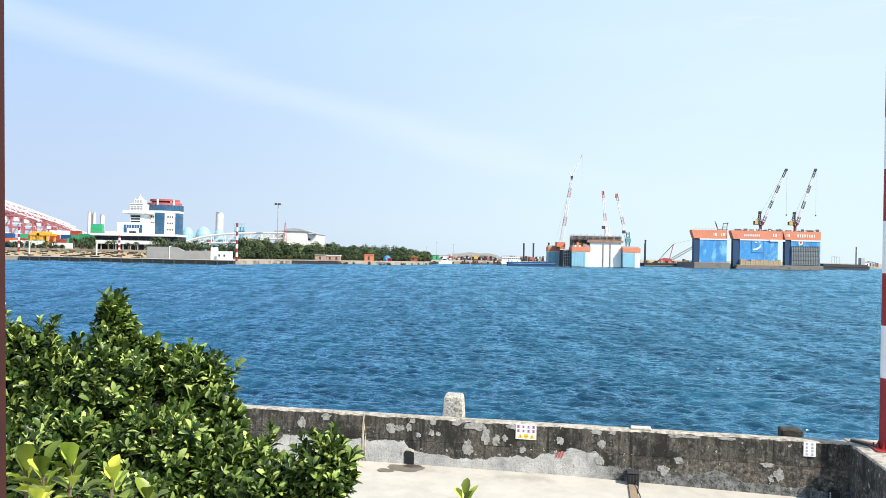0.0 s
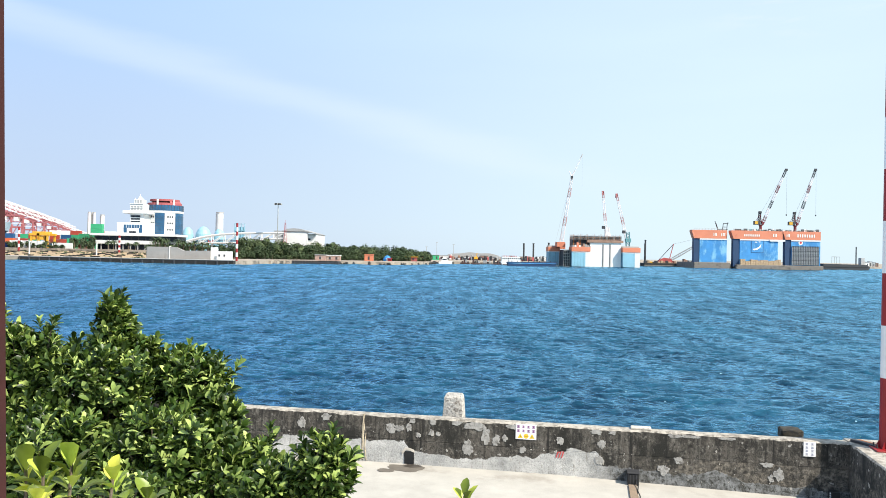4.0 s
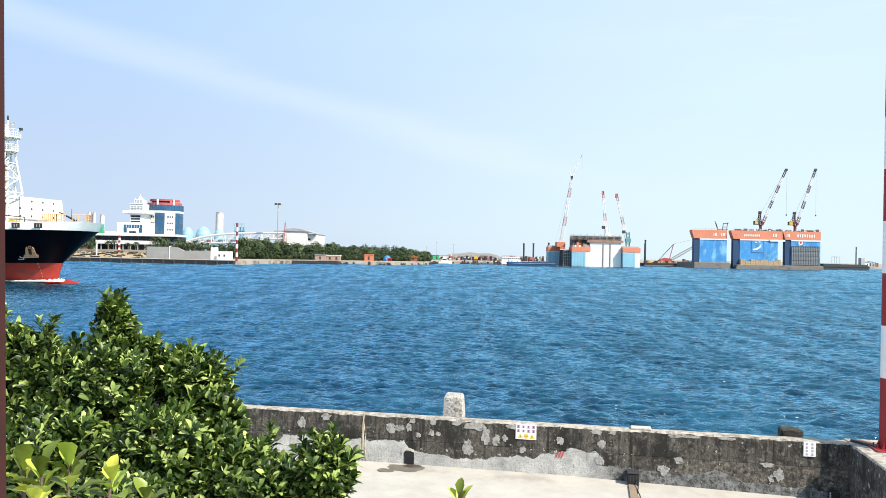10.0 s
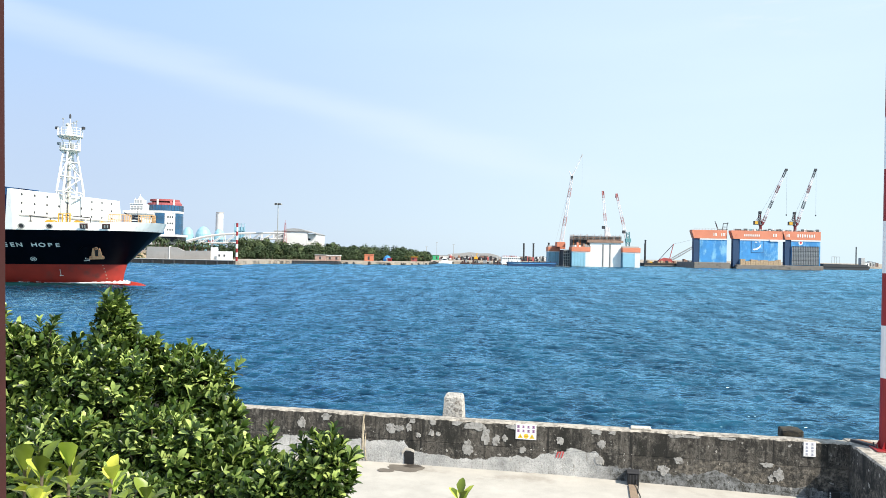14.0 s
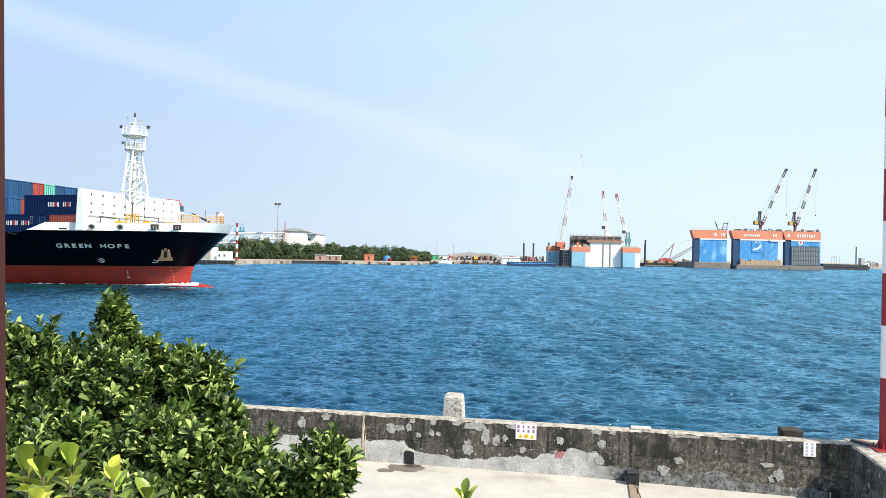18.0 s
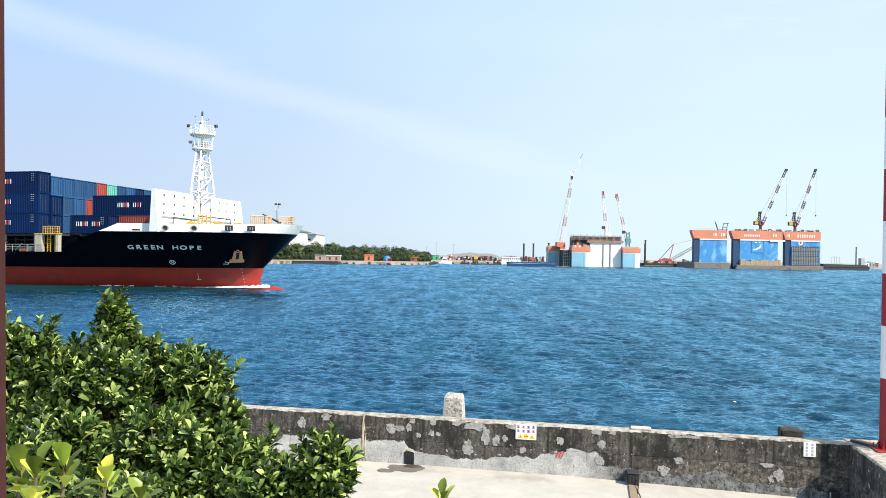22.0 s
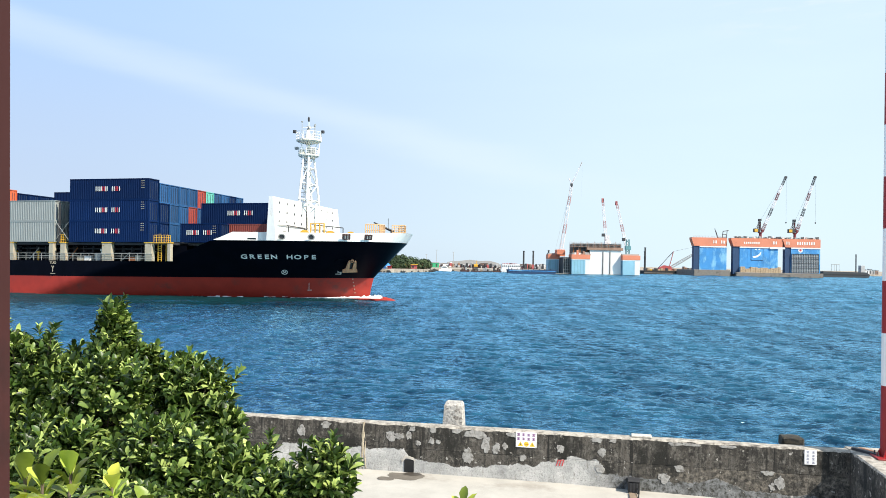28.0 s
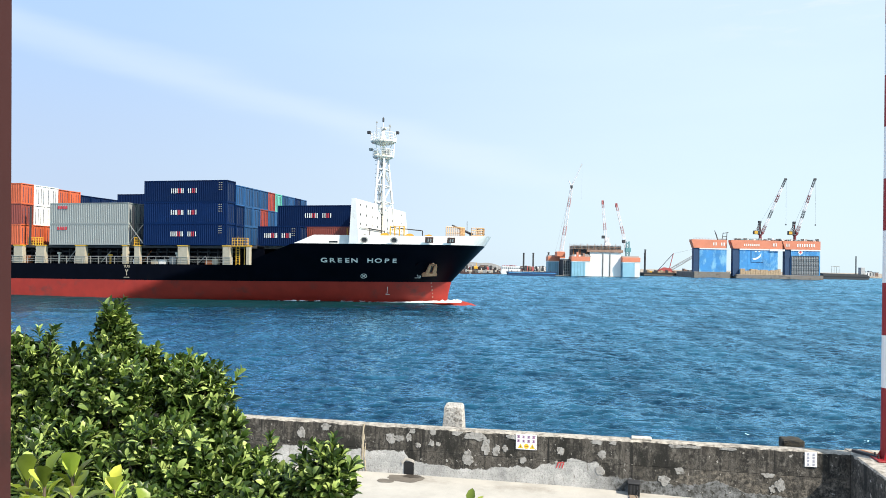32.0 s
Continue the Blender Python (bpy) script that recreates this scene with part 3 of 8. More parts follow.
def hull_band(name, zs, a_lo, mat, parent, label, top=False, stations=None, inner=0.0):
    bm = bmesh.new()
    us = [0, 0.002, 0.005] + [0.0095 * k for k in range(1, 46)] + [0.5, 0.62, 0.75, 0.88, 1.0]
    sides = []
    for sgn in (-1, 1):
        grid = []
        for z in zs:
            row = []
            s = stem_at(z)
            for u in us:
                a = s - u * (s - a_lo)
                row.append(bm.verts.new((a, SHIP_MID + sgn * (breadth(a, z) - inner), z)))
            grid.append(row)
        for r, q in zip(grid, grid[1:]):
            for k in range(len(us) - 1):
                f = (r[k], r[k + 1], q[k + 1], q[k])
                bm.faces.new(f[::-1] if sgn > 0 else f)
        sides.append(grid)
    l, r = sides
    for i in range(len(zs) - 1):
        bm.faces.new((l[i][0], l[i + 1][0], r[i + 1][0], r[i][0]))
        bm.faces.new((l[i][-1], r[i][-1], r[i + 1][-1], l[i + 1][-1]))
    if top:
        for k in range(len(us) - 1):
            bm.faces.new((l[-1][k], l[-1][k + 1], r[-1][k + 1], r[-1][k]))
    bmesh.ops.recalc_face_normals(bm, faces=bm.faces[:])
    return part(name, bm, mat, parent, label, smooth=True)


SHIP_X0, SHIP_Y0, SHIP_TURN, SHIP_SPEED = -28.575, 102.023, -11.76, 2.8645


def ship_pose(t):
    s = SHIP_SPEED * (t - 32.0) + 0.0003 * (t - 32.0) ** 2
    c, n = math.cos(radians(SHIP_TURN)), math.sin(radians(SHIP_TURN))
    return pose(SHIP_X0 + s * c, SHIP_Y0 + s * n, 0, 0, 0, SHIP_TURN) @ pose(0, 0, 0, 0, -0.6, 0)


ship = thing("container_ship", ship_pose(0), "black and red container ship with a white forecastle, under way", "ship")
AFT = -86.0
DECK = 5.05


def make_hull():
    hull_band("hull_bottom", [-3.0, -1.0, -0.3, 0.1, 0.4, 0.7, 1.0, 1.3, 1.6, 1.9, 2.2, 2.5, 2.7, 2.9], AFT, RED_SHIP, ship, "red antifouling paint", top=True)
    hull_band("hull_side", [2.9 + (DECK - 2.9) * k / 10 for k in range(11)], AFT, BLACK_SHIP, ship, "navy-black topside plating", top=True)
    # the forecastle rises from the deck in a long slope
    bm = bmesh.new()
    us = [0, 0.006, 0.015] + [0.0278 * k for k in range(1, 36)] + [1.0]
    lv = 14
    grids = []
    for sgn in (-1, 1):
        g = []
        for j in range(lv):
            row = []
            for u in us:
                a0 = 31.6 - u * 30.4
                top = KNUCKLE if a0 > 9 else DECK + (KNUCKLE - DECK) * max(0.004, (a0 - 1.2) / 7.8) ** 1.15
                z = DECK + (top - DECK) * j / (lv - 1)
                s = stem_at(z)
                a = s - u * (s - 1.2)
                row.append(bm.verts.new((a, SHIP_MID + sgn * breadth(a, z), z)))
            g.append(row)
        for r, q in zip(g, g[1:]):
            for k in range(len(us) - 1):
                f = (r[k], r[k + 1], q[k + 1], q[k])
                bm.faces.new(f[::-1] if sgn > 0 else f)
        grids.append(g)
    l, r = grids
    for k in range(len(us) - 1):
        bm.faces.new((l[-1][k], l[-1][k + 1], r[-1][k + 1], r[-1][k]))
    for j in range(lv - 1):
        bm.faces.new((l[j][0], l[j + 1][0], r[j + 1][0], r[j][0]))
    bmesh.ops.recalc_face_normals(bm, faces=bm.faces[:])
    part("forecastle_side", bm, BLACK_SHIP, ship, "navy-black flared bow plating", smooth=True)
    # the white bulwark round the forecastle, sloping up at its after end
    bm = bmesh.new()
    us = [0, 0.006, 0.015] + [0.0357 * k for k in range(1, 28)] + [1.0]
    rows = []
    for sgn, order in ((-1, us[::-1]), (1, us)):
        for u in order:
            a0 = 31.8 - u * 22.4
            top = KNUCKLE + 1.12 * min(1.0, max(0.03, (a0 - 9.4) / 2.4)) + 0.25 * max(0, (a0 - 26) / 6)
            ring = []
            for z, ins in ((KNUCKLE, 0.0), (top, 0.0), (top, 0.16), (KNUCKLE, 0.16)):
                s = stem_at(KNUCKLE) - ins
                a = s - u * (s - 9.4)
                rake = (stem_at(z) - stem_at(KNUCKLE)) * (1 - u) ** 6
                ring.append(bm.verts.new((a + rake, SHIP_MID + sgn * max(0.0, breadth(a + ins * 0.4, KNUCKLE) - ins + 0.03), z + 0.005)))
            rows.append(ring)
    for p, q in zip(rows, rows[1:]):
        for k in range(4):
            try:
                bm.faces.new((p[k], q[k], q[(k + 1) % 4], p[(k + 1) % 4]))
            except ValueError:
                pass
    bm.faces.new(rows[0])
    bm.faces.new(rows[-1][::-1])
    bmesh.ops.recalc_face_normals(bm, faces=bm.faces[:])
    part("bulwark", bm, WHITE_SHIP, ship, "white bulwark with round fairleads")
    # the bulb ahead of the stem, awash
    bm = bmesh.new()
    bmesh.ops.create_uvsphere(bm, u_segments=20, v_segments=12, radius=1.0)
    for v in bm.verts:
        v.co = Vector((27.4 + v.co.x * 4.6, SHIP_MID + v.co.y * 1.25, -1.15 + v.co.z * 1.5))
    part("bulb", bm, RED_SHIP, ship, smooth=True)


make_hull()


# ---- containers on deck ----
def corrugated(bm, p, q, z0, z1, out, pitch=0.28, depth=0.036):
    """A side sheet from p to q with trapezoid folds; out is the outward way."""
    p, q, out = Vector(p), Vector(q), Vector(out)
    length = (q - p).length
    n = max(1, round(length / pitch))
    d = (q - p) / n
    prev = None
    for i in range(n):
        for f, dep in ((0.0, 0), (0.25, 0), (0.40, 1), (0.85, 1)):
            c = p + d * (i + f) - out * depth * dep
            cur = (bm.verts.new((c.x, c.y, z0)), bm.verts.new((c.x, c.y, z1)))
            if prev:
                bm.faces.new((prev[0], cur[0], cur[1], prev[1]))
            prev = cur
    cur = (bm.verts.new((q.x, q.y, z0)), bm.verts.new((q.x, q.y, z1)))
    bm.faces.new((prev[0], cur[0], cur[1], prev[1]))


def container_meshes(length, high):
    body = bmesh.new()
    w, e = 2.438, 0.05
    corrugated(body, (e, e * 0.4, 0), (length - e, e * 0.4, 0), 0.14, high - 0.1, (0, -1, 0))
    corrugated(body, (length - e, w - e * 0.4, 0), (e, w - e * 0.4, 0), 0.14, high - 0.1, (0, 1, 0))
    corrugated(body, (length - 0.09, e, 0), (length - 0.09, w - e, 0), 0.14, high - 0.1, (1, 0, 0))
    corrugated(body, (e * 0.5, w - e, 0), (e * 0.5, e, 0), 0.14, high - 0.1, (-1, 0, 0))
    box(body, 0.06, length - 0.06, 0.06, w - 0.06, high - 0.06, high - 0.035)
    box(body, 0.06, length - 0.06, 0.06, w - 0.06, 0.05, 0.10)
    fr = bmesh.new()
    for x in (0, length - 0.12):
        for y in (0, w - 0.1):
            box(fr, x, x + 0.12, y, y + 0.1, 0.118, high - 0.118)
    for z0, z1 in ((0.0, 0.15), (high - 0.11, high - 0.002)):
        for y in (0.004, w - 0.084):
            box(fr, 0.17, length - 0.17, y, y + 0.08, z0, z1)
        for x in (0.004, length - 0.084):
            box(fr, x, x + 0.08, 0.16, w - 0.16, z0, z1)
    for x in (-0.006, length - 0.172):
        for y in (-0.006, w - 0.156):
            for z in (0, high - 0.118):
                box(fr, x, x + 0.178, y, y + 0.162, z, z + 0.118)
    out = []
    for nm, bm in (("body", body), ("frame", fr)):
        bm.normal_update()
        me = bpy.data.meshes.new(nm)
        bm.to_mesh(me)
        bm.free()
        me.materials.append(None)
        out.append(me)
    return out


SETS = {}
CARGO = []
MARKS = {}


def container(length, high, a, b, c, mat, label, mark=""):
    key = (length, high, mat.name)
    if key not in SETS:
        base = SETS.setdefault((length, high), None) or container_meshes(length, high)
        SETS[(length, high)] = base
        mine = []
        for me in base:
            me = me.copy()
            me.materials[0] = mat
            mine.append(me)
        SETS[key] = mine
    local = pose(a, b, c)
    ob = thing("shipping_container", ship_pose(0) @ local, label, "container", "containers on the ship's deck")
    for nm, me in zip(("body", "frame"), SETS[key]):
        share(nm, me, ob, Matrix())
    if mark:
        mark_container(ob, length, high, mark)
    # lock rods of the doors at the forward end
    if "rod" not in MARKS:
        bm = R((0, 0, 0.16), (0, 0, 2.42), 0.03, n=5)
        MARKS["rod"] = bpy.data.meshes.new("lock_rod")
        bm.to_mesh(MARKS["rod"])
        bm.free()
        MARKS["rod"].materials.append(ROD_STEEL)
    for y in (0.45, 0.95, 1.49, 1.99):
        share("lock_rod", MARKS["rod"], ob, pose(length - 0.05, y, 0))
    CARGO.append((ob, local))
    return ob


ROD_STEEL = material("dull_lock_steel", (0.025, 0.04, 0.075), 0.6, var=0.2, scale=3)


def mark_container(ob, length, high, mark):
    """Plain bars in the colours of the owner's lettering, and small data lines near the end."""
    if mark not in MARKS:
        made = []
        if mark == "two_words":
            bars = [(-1.85, 0.42, LETTER), (-1.3, 0.3, LETTER), (-0.85, 0.34, LETTER_RED), (-0.4, 0.3, LETTER), (0.65, 0.42, LETTER), (1.2, 0.34, LETTER_RED), (1.62, 0.16, LETTER)]
            for x, wd, mt in bars:
                for sx in (-0.36, 0.36) if wd > 0.2 else (0.0,):
                    made.append(("marking_bar", B(x + sx * wd - 0.06, x + sx * wd + 0.06, -0.022, -0.014, -0.32, 0.32), mt, "mid"))
            for i in range(4):
                for q in range(2):
                    made.append(("data_line", B(-0.2 + 0.3 * q, 0.0 + 0.3 * q, -0.022, -0.014, -0.04 - 0.3 * i, 0.03 - 0.3 * i), BEIGE_POST, "end"))
        else:
            for k in range(4):
                made.append(("marking_bar", B(-0.75 + 0.4 * k, -0.45 + 0.4 * k, -0.022, -0.014, -0.22, 0.22), LETTER_RED, "start"))
        MARKS[mark] = []
        for nm, bm, mt, where in made:
            me = bpy.data.meshes.new(nm)
            bm.to_mesh(me)
            bm.free()
            me.materials.append(mt)
            MARKS[mark].append((nm, me, where))
    for nm, me, where in MARKS[mark]:
        x = {"mid": length * 0.5, "end": length - 1.0, "start": 2.0}[where]
        z = {"mid": high * 0.52, "end": high - 0.35, "start": high - 0.62}[where]
        share(nm, me, ob, pose(x, 0.0, z))


BASE = 7.63
HC, STD = 2.896, 2.591
NAVY = "navy blue corrugated container with white and red lettering bars"
MIDB = "dull blue corrugated shipping container"
LASH = 2.53


def make_cargo():
    for k in range(3):
        container(12.192, HC, -12.19, 0.0, BASE + k * HC, BOX_BLUE, NAVY, "two_words")
    mats = [BOX_MID, BOX_MID, BOX_MID, BOX_MID, BOX_RED, BOX_TEAL, BOX_MID, BOX_MID, BOX_BLUE, BOX_MID]
    names = {BOX_MID: MIDB, BOX_RED: "red corrugated shipping container", BOX_TEAL: "teal green corrugated shipping container", BOX_BLUE: "navy blue corrugated shipping container",
             BOX_ORANGE: "orange corrugated shipping container", BOX_BROWN: "maroon corrugated shipping container", BOX_WHITE: "white refrigerated-style shipping container", BOX_GREY: "light grey corrugated container with red lettering bars"}
    for r, mt in enumerate(mats):
        for k in range(3):
            mk = mt if k == 2 else (BOX_RED if (r, k) == (3, 1) else BOX_BLUE if r == 0 else BOX_MID)
            container(12.192, 2.74, -12.1, LASH * (r + 1), BASE + 0.05 + k * 2.745, mk, names[mk])
    # the bay before the forecastle
    container(6.058, STD, 3.3, 2.4, BASE + 0.05, BOX_BLUE, NAVY, "two_words")
    container(12.192, HC, 4.95, 5.0, BASE + 2.72, BOX_BLUE, NAVY, "two_words")
    container(12.192, STD, 4.95, 5.0, BASE + 0.10, BOX_BROWN, names[BOX_BROWN])
    for r in range(2, 7):
        container(12.192, HC, 4.95, 2.5 + LASH * r, BASE + 0.1, BOX_MID, MIDB)
    # the bay behind
    for k in range(2):
        container(12.192, HC, -26.75, 0.0, BASE + k * HC, BOX_GREY, names[BOX_GREY], "four_letters")
    for r in range(1, 11):
        for k in range(3 if r > 5 else 2):
            mk = BOX_GREY if r < 2 else BOX_BLUE
            container(12.192, 2.86 if r < 4 else 2.80, -26.75, LASH * r, BASE + k * (2.97 if r < 4 else 2.82), mk, names[mk] if r < 2 else "navy blue corrugated shipping container")
    # the high bay further aft
    for k, mk in enumerate((BOX_ORANGE, BOX_BROWN, BOX_ORANGE)):
        container(12.192, HC, -43.6, 0.0, BASE + k * HC, mk, names[mk])
    for r, col in enumerate(((BOX_ORANGE, BOX_WHITE, BOX_WHITE), (BOX_ORANGE, BOX_WHITE, BOX_WHITE), (BOX_RED, BOX_ORANGE, BOX_ORANGE), (BOX_RED, BOX_ORANGE, BOX_ORANGE)) + ((BOX_BLUE, BOX_BLUE, BOX_BLUE),) * 6):
        for k, mk in enumerate(col):
            container(12.192, HC if r < 2 else 2.85 if r < 4 else 2.7, -43.6, LASH * (r + 1), BASE + k * (HC if r < 2 else 2.85 if r < 4 else 2.72), mk, names[mk])


make_cargo()


# ---- fittings of the ship ----
def skin(a, z, lift=0.02, sgn=-1):
    """A pose on the hull's plating at a, z (sgn: -1 near side, 1 far side): x along the plating, z up it, -y outwards."""
    e = 0.25
    p = Vector((a, SHIP_MID + sgn * breadth(a, z), z))
    t = (Vector((a + e, SHIP_MID + sgn * breadth(a + e, z), z)) - p).normalized() * -sgn
    u = (Vector((a, SHIP_MID + sgn * breadth(a, z + e), z + e)) - p).normalized()
    n = t.cross(u).normalized()
    if n.y * sgn < 0:
        n = -n
    u = n.cross(t).normalized()
    if u.z < 0:
        u = -u
    m = Matrix((t, -n, u)).transposed().to_4x4()
    m.translation = p + n * lift
    return m


def ring(bm, r, w, n=20, y0=-0.02, y1=0.0, sx=1.0):
    vs = []
    for k in range(n):
        c, s = math.cos(k * math.tau / n), math.sin(k * math.tau / n)
        vs.append([bm.verts.new((c * q * sx, y, s * q)) for q, y in ((r, y0), (r + w, y0), (r + w, y1), (r, y1))])
    for k in range(n):
        a, b = vs[k], vs[(k + 1) % n]
        for j in range(4):
            bm.faces.new((a[j], b[j], b[(j + 1) % 4], a[(j + 1) % 4]))
    return bm


def disc(bm, r, n=20, y=0.0, sx=1.0):
    bm.faces.new([bm.verts.new((r * sx * math.cos(k * math.tau / n), y, r * math.sin(k * math.tau / n))) for k in range(n)])
    return bm


def railing(parent, pts, high, mat, name="railing", gap=1.5, bars=3, r=0.03):
    """Posts and rails of their own; on a thing they hang under one railing, on a part under that part."""
    holder = parent
    for p, q in zip(pts, pts[1:]):
        p, q = Vector(p), Vector(q)
        up = Vector((0, 0, high))
        top = R(p + up, q + up, r, n=5)
        if holder is parent and parent.parent is None:
            holder = part(name, top, mat, parent)
        else:
            part("rail", top, mat, holder)
        for k in range(1, bars):
            part("rail", R(p + up * k / bars, q + up * k / bars, r * 0.8, n=5), mat, holder)
        n = max(1, round((q - p).length / gap))
        me = bpy.data.meshes.new("post")
        bm = R((0, 0, 0), up, r, n=5)
        bm.to_mesh(me)
        bm.free()
        me.materials.append(mat)
        for i in range(n + 1):
            share("post", me, holder, Matrix.Translation(p.lerp(q, i / n)))
    return holder


def make_foremast():
    cx, cy, F = 17.55, 13.3, KNUCKLE
    mast = part("foremast", R((cx, cy, F), (cx, cy, 23.0), 0.24, 0.18, 12), CREAM, ship, "white tripod-braced foremast with two railed platforms")
    tops = [Vector((cx + sx * 0.40, cy + sy * 1.02, 20.8)) for sx, sy in ((-1, -1), (1, -1), (1, 1), (-1, 1))]
    knees = [Vector((cx + sx * (0.45 if sx < 0 else 0.75), cy + sy * 2.4, 14.2)) for sx, sy in ((-1, -1), (1, -1), (1, 1), (-1, 1))]
    feet = [Vector((cx + sx * (0.5 if sx < 0 else 1.3), cy + sy * 2.5, F)) for sx, sy in ((-1, -1), (1, -1), (1, 1), (-1, 1))]
    for p, q, r in zip(feet, knees, tops):
        part("leg", R(q, r, 0.19, 0.15, 8), WHITE_SHIP, mast)
        part("leg_foot", R(p, q, 0.10, 0.12, 8), WHITE_SHIP, mast)
        part("knee_brace", R(q, (cx, cy, 12.3), 0.10, n=6), WHITE_SHIP, mast)
    for i in range(4):
        k = (i + 1) % 4
        wide = i in (1, 3)
        for f in (0.36, 0.72):
            part("brace", R(knees[i].lerp(tops[i], f), knees[k].lerp(tops[k], f), 0.11, n=6), WHITE_SHIP, mast)
        part("brace", R(knees[i], knees[k], 0.10, n=6), WHITE_SHIP, mast)
        for f, g in ((0.0, 0.36), (0.72, 0.36), (0.72, 1.0)) if wide else ((0.36, 0.72),):
            part("brace", R(knees[i].lerp(tops[i], f), knees[k].lerp(tops[k], g), 0.10, n=6), WHITE_SHIP, mast)
    # the caged ladder and the cable run inside the legs
    bm = bmesh.new()
    for y in (-0.24, 0.24):
        rod(bm, (cx - 0.62, cy + y, 9.0), (cx - 0.55, cy + y, 20.9), 0.04, n=5)
    for k in range(38):
        z = 9.2 + 0.31 * k
        rod(bm, (cx - 0.6, cy - 0.24, z), (cx - 0.6, cy + 0.24, z), 0.025, n=4)
        if k > 5 and k % 2 == 0:
            pts = [(cx - 0.6 - 0.62 * math.sin(q), cy + 0.36 * math.cos(q), z) for q in (0, 0.8, 1.57, 2.35, 3.14)]
            for a, b in zip(pts, pts[1:]):
                rod(bm, a, b, 0.03, n=4)
    part("ladder", bm, GREY_STEEL, mast, "grey caged ladder")
    part("cable_trunk", R((cx - 0.15, cy - 0.45, F), (cx - 0.15, cy - 0.35, 13.4), 0.16, n=6), DARK, mast)
    part("cable_trunk", R((cx - 0.15, cy - 0.35, 13.4), (cx - 0.1, cy - 0.25, 20.7), 0.12, n=6), GREY_STEEL, mast)
    for z, r, h, n in ((20.86, 1.50, 1.05, 13), (23.06, 1.84, 1.25, 15)):
        pl = part("platform", lathe(bmesh.new(), ((r * 0.55, z - 0.42), (r - 0.12, z - 0.2), (r, z - 0.1), (r, z + 0.12), (r - 0.08, z + 0.12)), 20, cx, cy), CREAM, mast, "cream round platform stained with rust")
        for k in range(n):
            a, b = k * math.tau / n, (k + 1) * math.tau / n
            p, q = Vector((cx + r * math.cos(a), cy + r * math.sin(a), z)), Vector((cx + r * math.cos(b), cy + r * math.sin(b), z))
            bm = R(p, p + Vector((0, 0, h)), 0.04, n=5)
            for f in (0.34, 0.67, 1.0):
                rod(bm, p + Vector((0, 0, h * f)), q + Vector((0, 0, h * f)), 0.03, n=4)
            part("rail_panel", bm, WHITE_SHIP, pl)
    for a in (0.6, 2.2, 3.8, 5.4):
        part("platform_stay", R((cx + 0.5 * math.cos(a), cy + 0.5 * math.sin(a), 21.0), (cx + 1.35 * math.cos(a), cy + 1.35 * math.sin(a), 22.9), 0.07, n=6), WHITE_SHIP, mast)
    part("side_rail_post", R((cx + 1.45, cy + 0.3, 20.9), (cx + 1.6, cy + 0.3, 23.1), 0.07, n=6), WHITE_SHIP, mast)
    part("equipment_box", B(cx + 0.45, cx + 1.2, cy - 1.1, cy - 0.5, 20.98, 21.8, 0.05), GREY_STEEL, mast)
    part("equipment_box", B(cx - 1.1, cx - 0.5, cy - 0.9, cy - 0.3, 20.98, 21.6, 0.05), CREAM, mast)
    # lamps, horn, radar and aerials
    part("radome", lathe(bmesh.new(), ((0.42, 23.18), (0.46, 23.6), (0.36, 24.2), (0.14, 24.75)), 14, cx, cy - 0.3), WHITE_SHIP, mast, "white conical radome")
    part("topmast", R((cx, cy, 23.0), (cx - 0.05, cy, 26.0), 0.11, 0.06, 8), WHITE_SHIP, mast)
    part("yard", B(cx - 1.0, cx + 0.9, cy - 0.05, cy + 0.05, 25.0, 25.1, 0.01), WHITE_SHIP, mast)
    part("mast_light", lathe(bmesh.new(), ((0.09, 25.9), (0.15, 26.0), (0.15, 26.45), (0.05, 26.65)), 10, cx - 0.05, cy), DARK, mast, "dark masthead light")
    part("horn", R((cx + 0.2, cy - 1.2, 24.5), (cx + 0.75, cy - 1.5, 24.75), 0.10, 0.26, 10), GREY_STEEL, mast)
    for x, y, w in ((1.75, 0.5, 0.22), (-1.85, -0.4, 0.24)):
        arm = part("lamp_arm", R((cx + x * 0.85, cy + y, 24.0), (cx + x * 1.12, cy + y, 24.25), 0.05, n=5), GREY_STEEL, mast)
        part("floodlight", B(cx + x * 1.12 - w, cx + x * 1.12 + w, cy + y - 0.22, cy + y + 0.22, 24.2, 24.62, 0.05), DARK, arm, "dark floodlight")
    part("floodlight", B(cx - 2.05, cx - 1.55, cy - 0.5, cy - 0.05, 21.75, 22.15, 0.05), GREY_STEEL, mast)
    for x, y, z in ((-0.85, -0.6, 25.7), (0.8, 0.4, 25.4), (-0.6, 1.0, 25.2), (1.2, -0.8, 25.0)):
        part("aerial", R((cx + x, cy + y, 23.1), (cx + x, cy + y, z), 0.045, n=5), GREY_STEEL, mast)
        part("aerial_head", B(cx + x - 0.12, cx + x + 0.12, cy + y - 0.1, cy + y + 0.1, z, z + 0.22, 0.02), GREY_STEEL, mast)


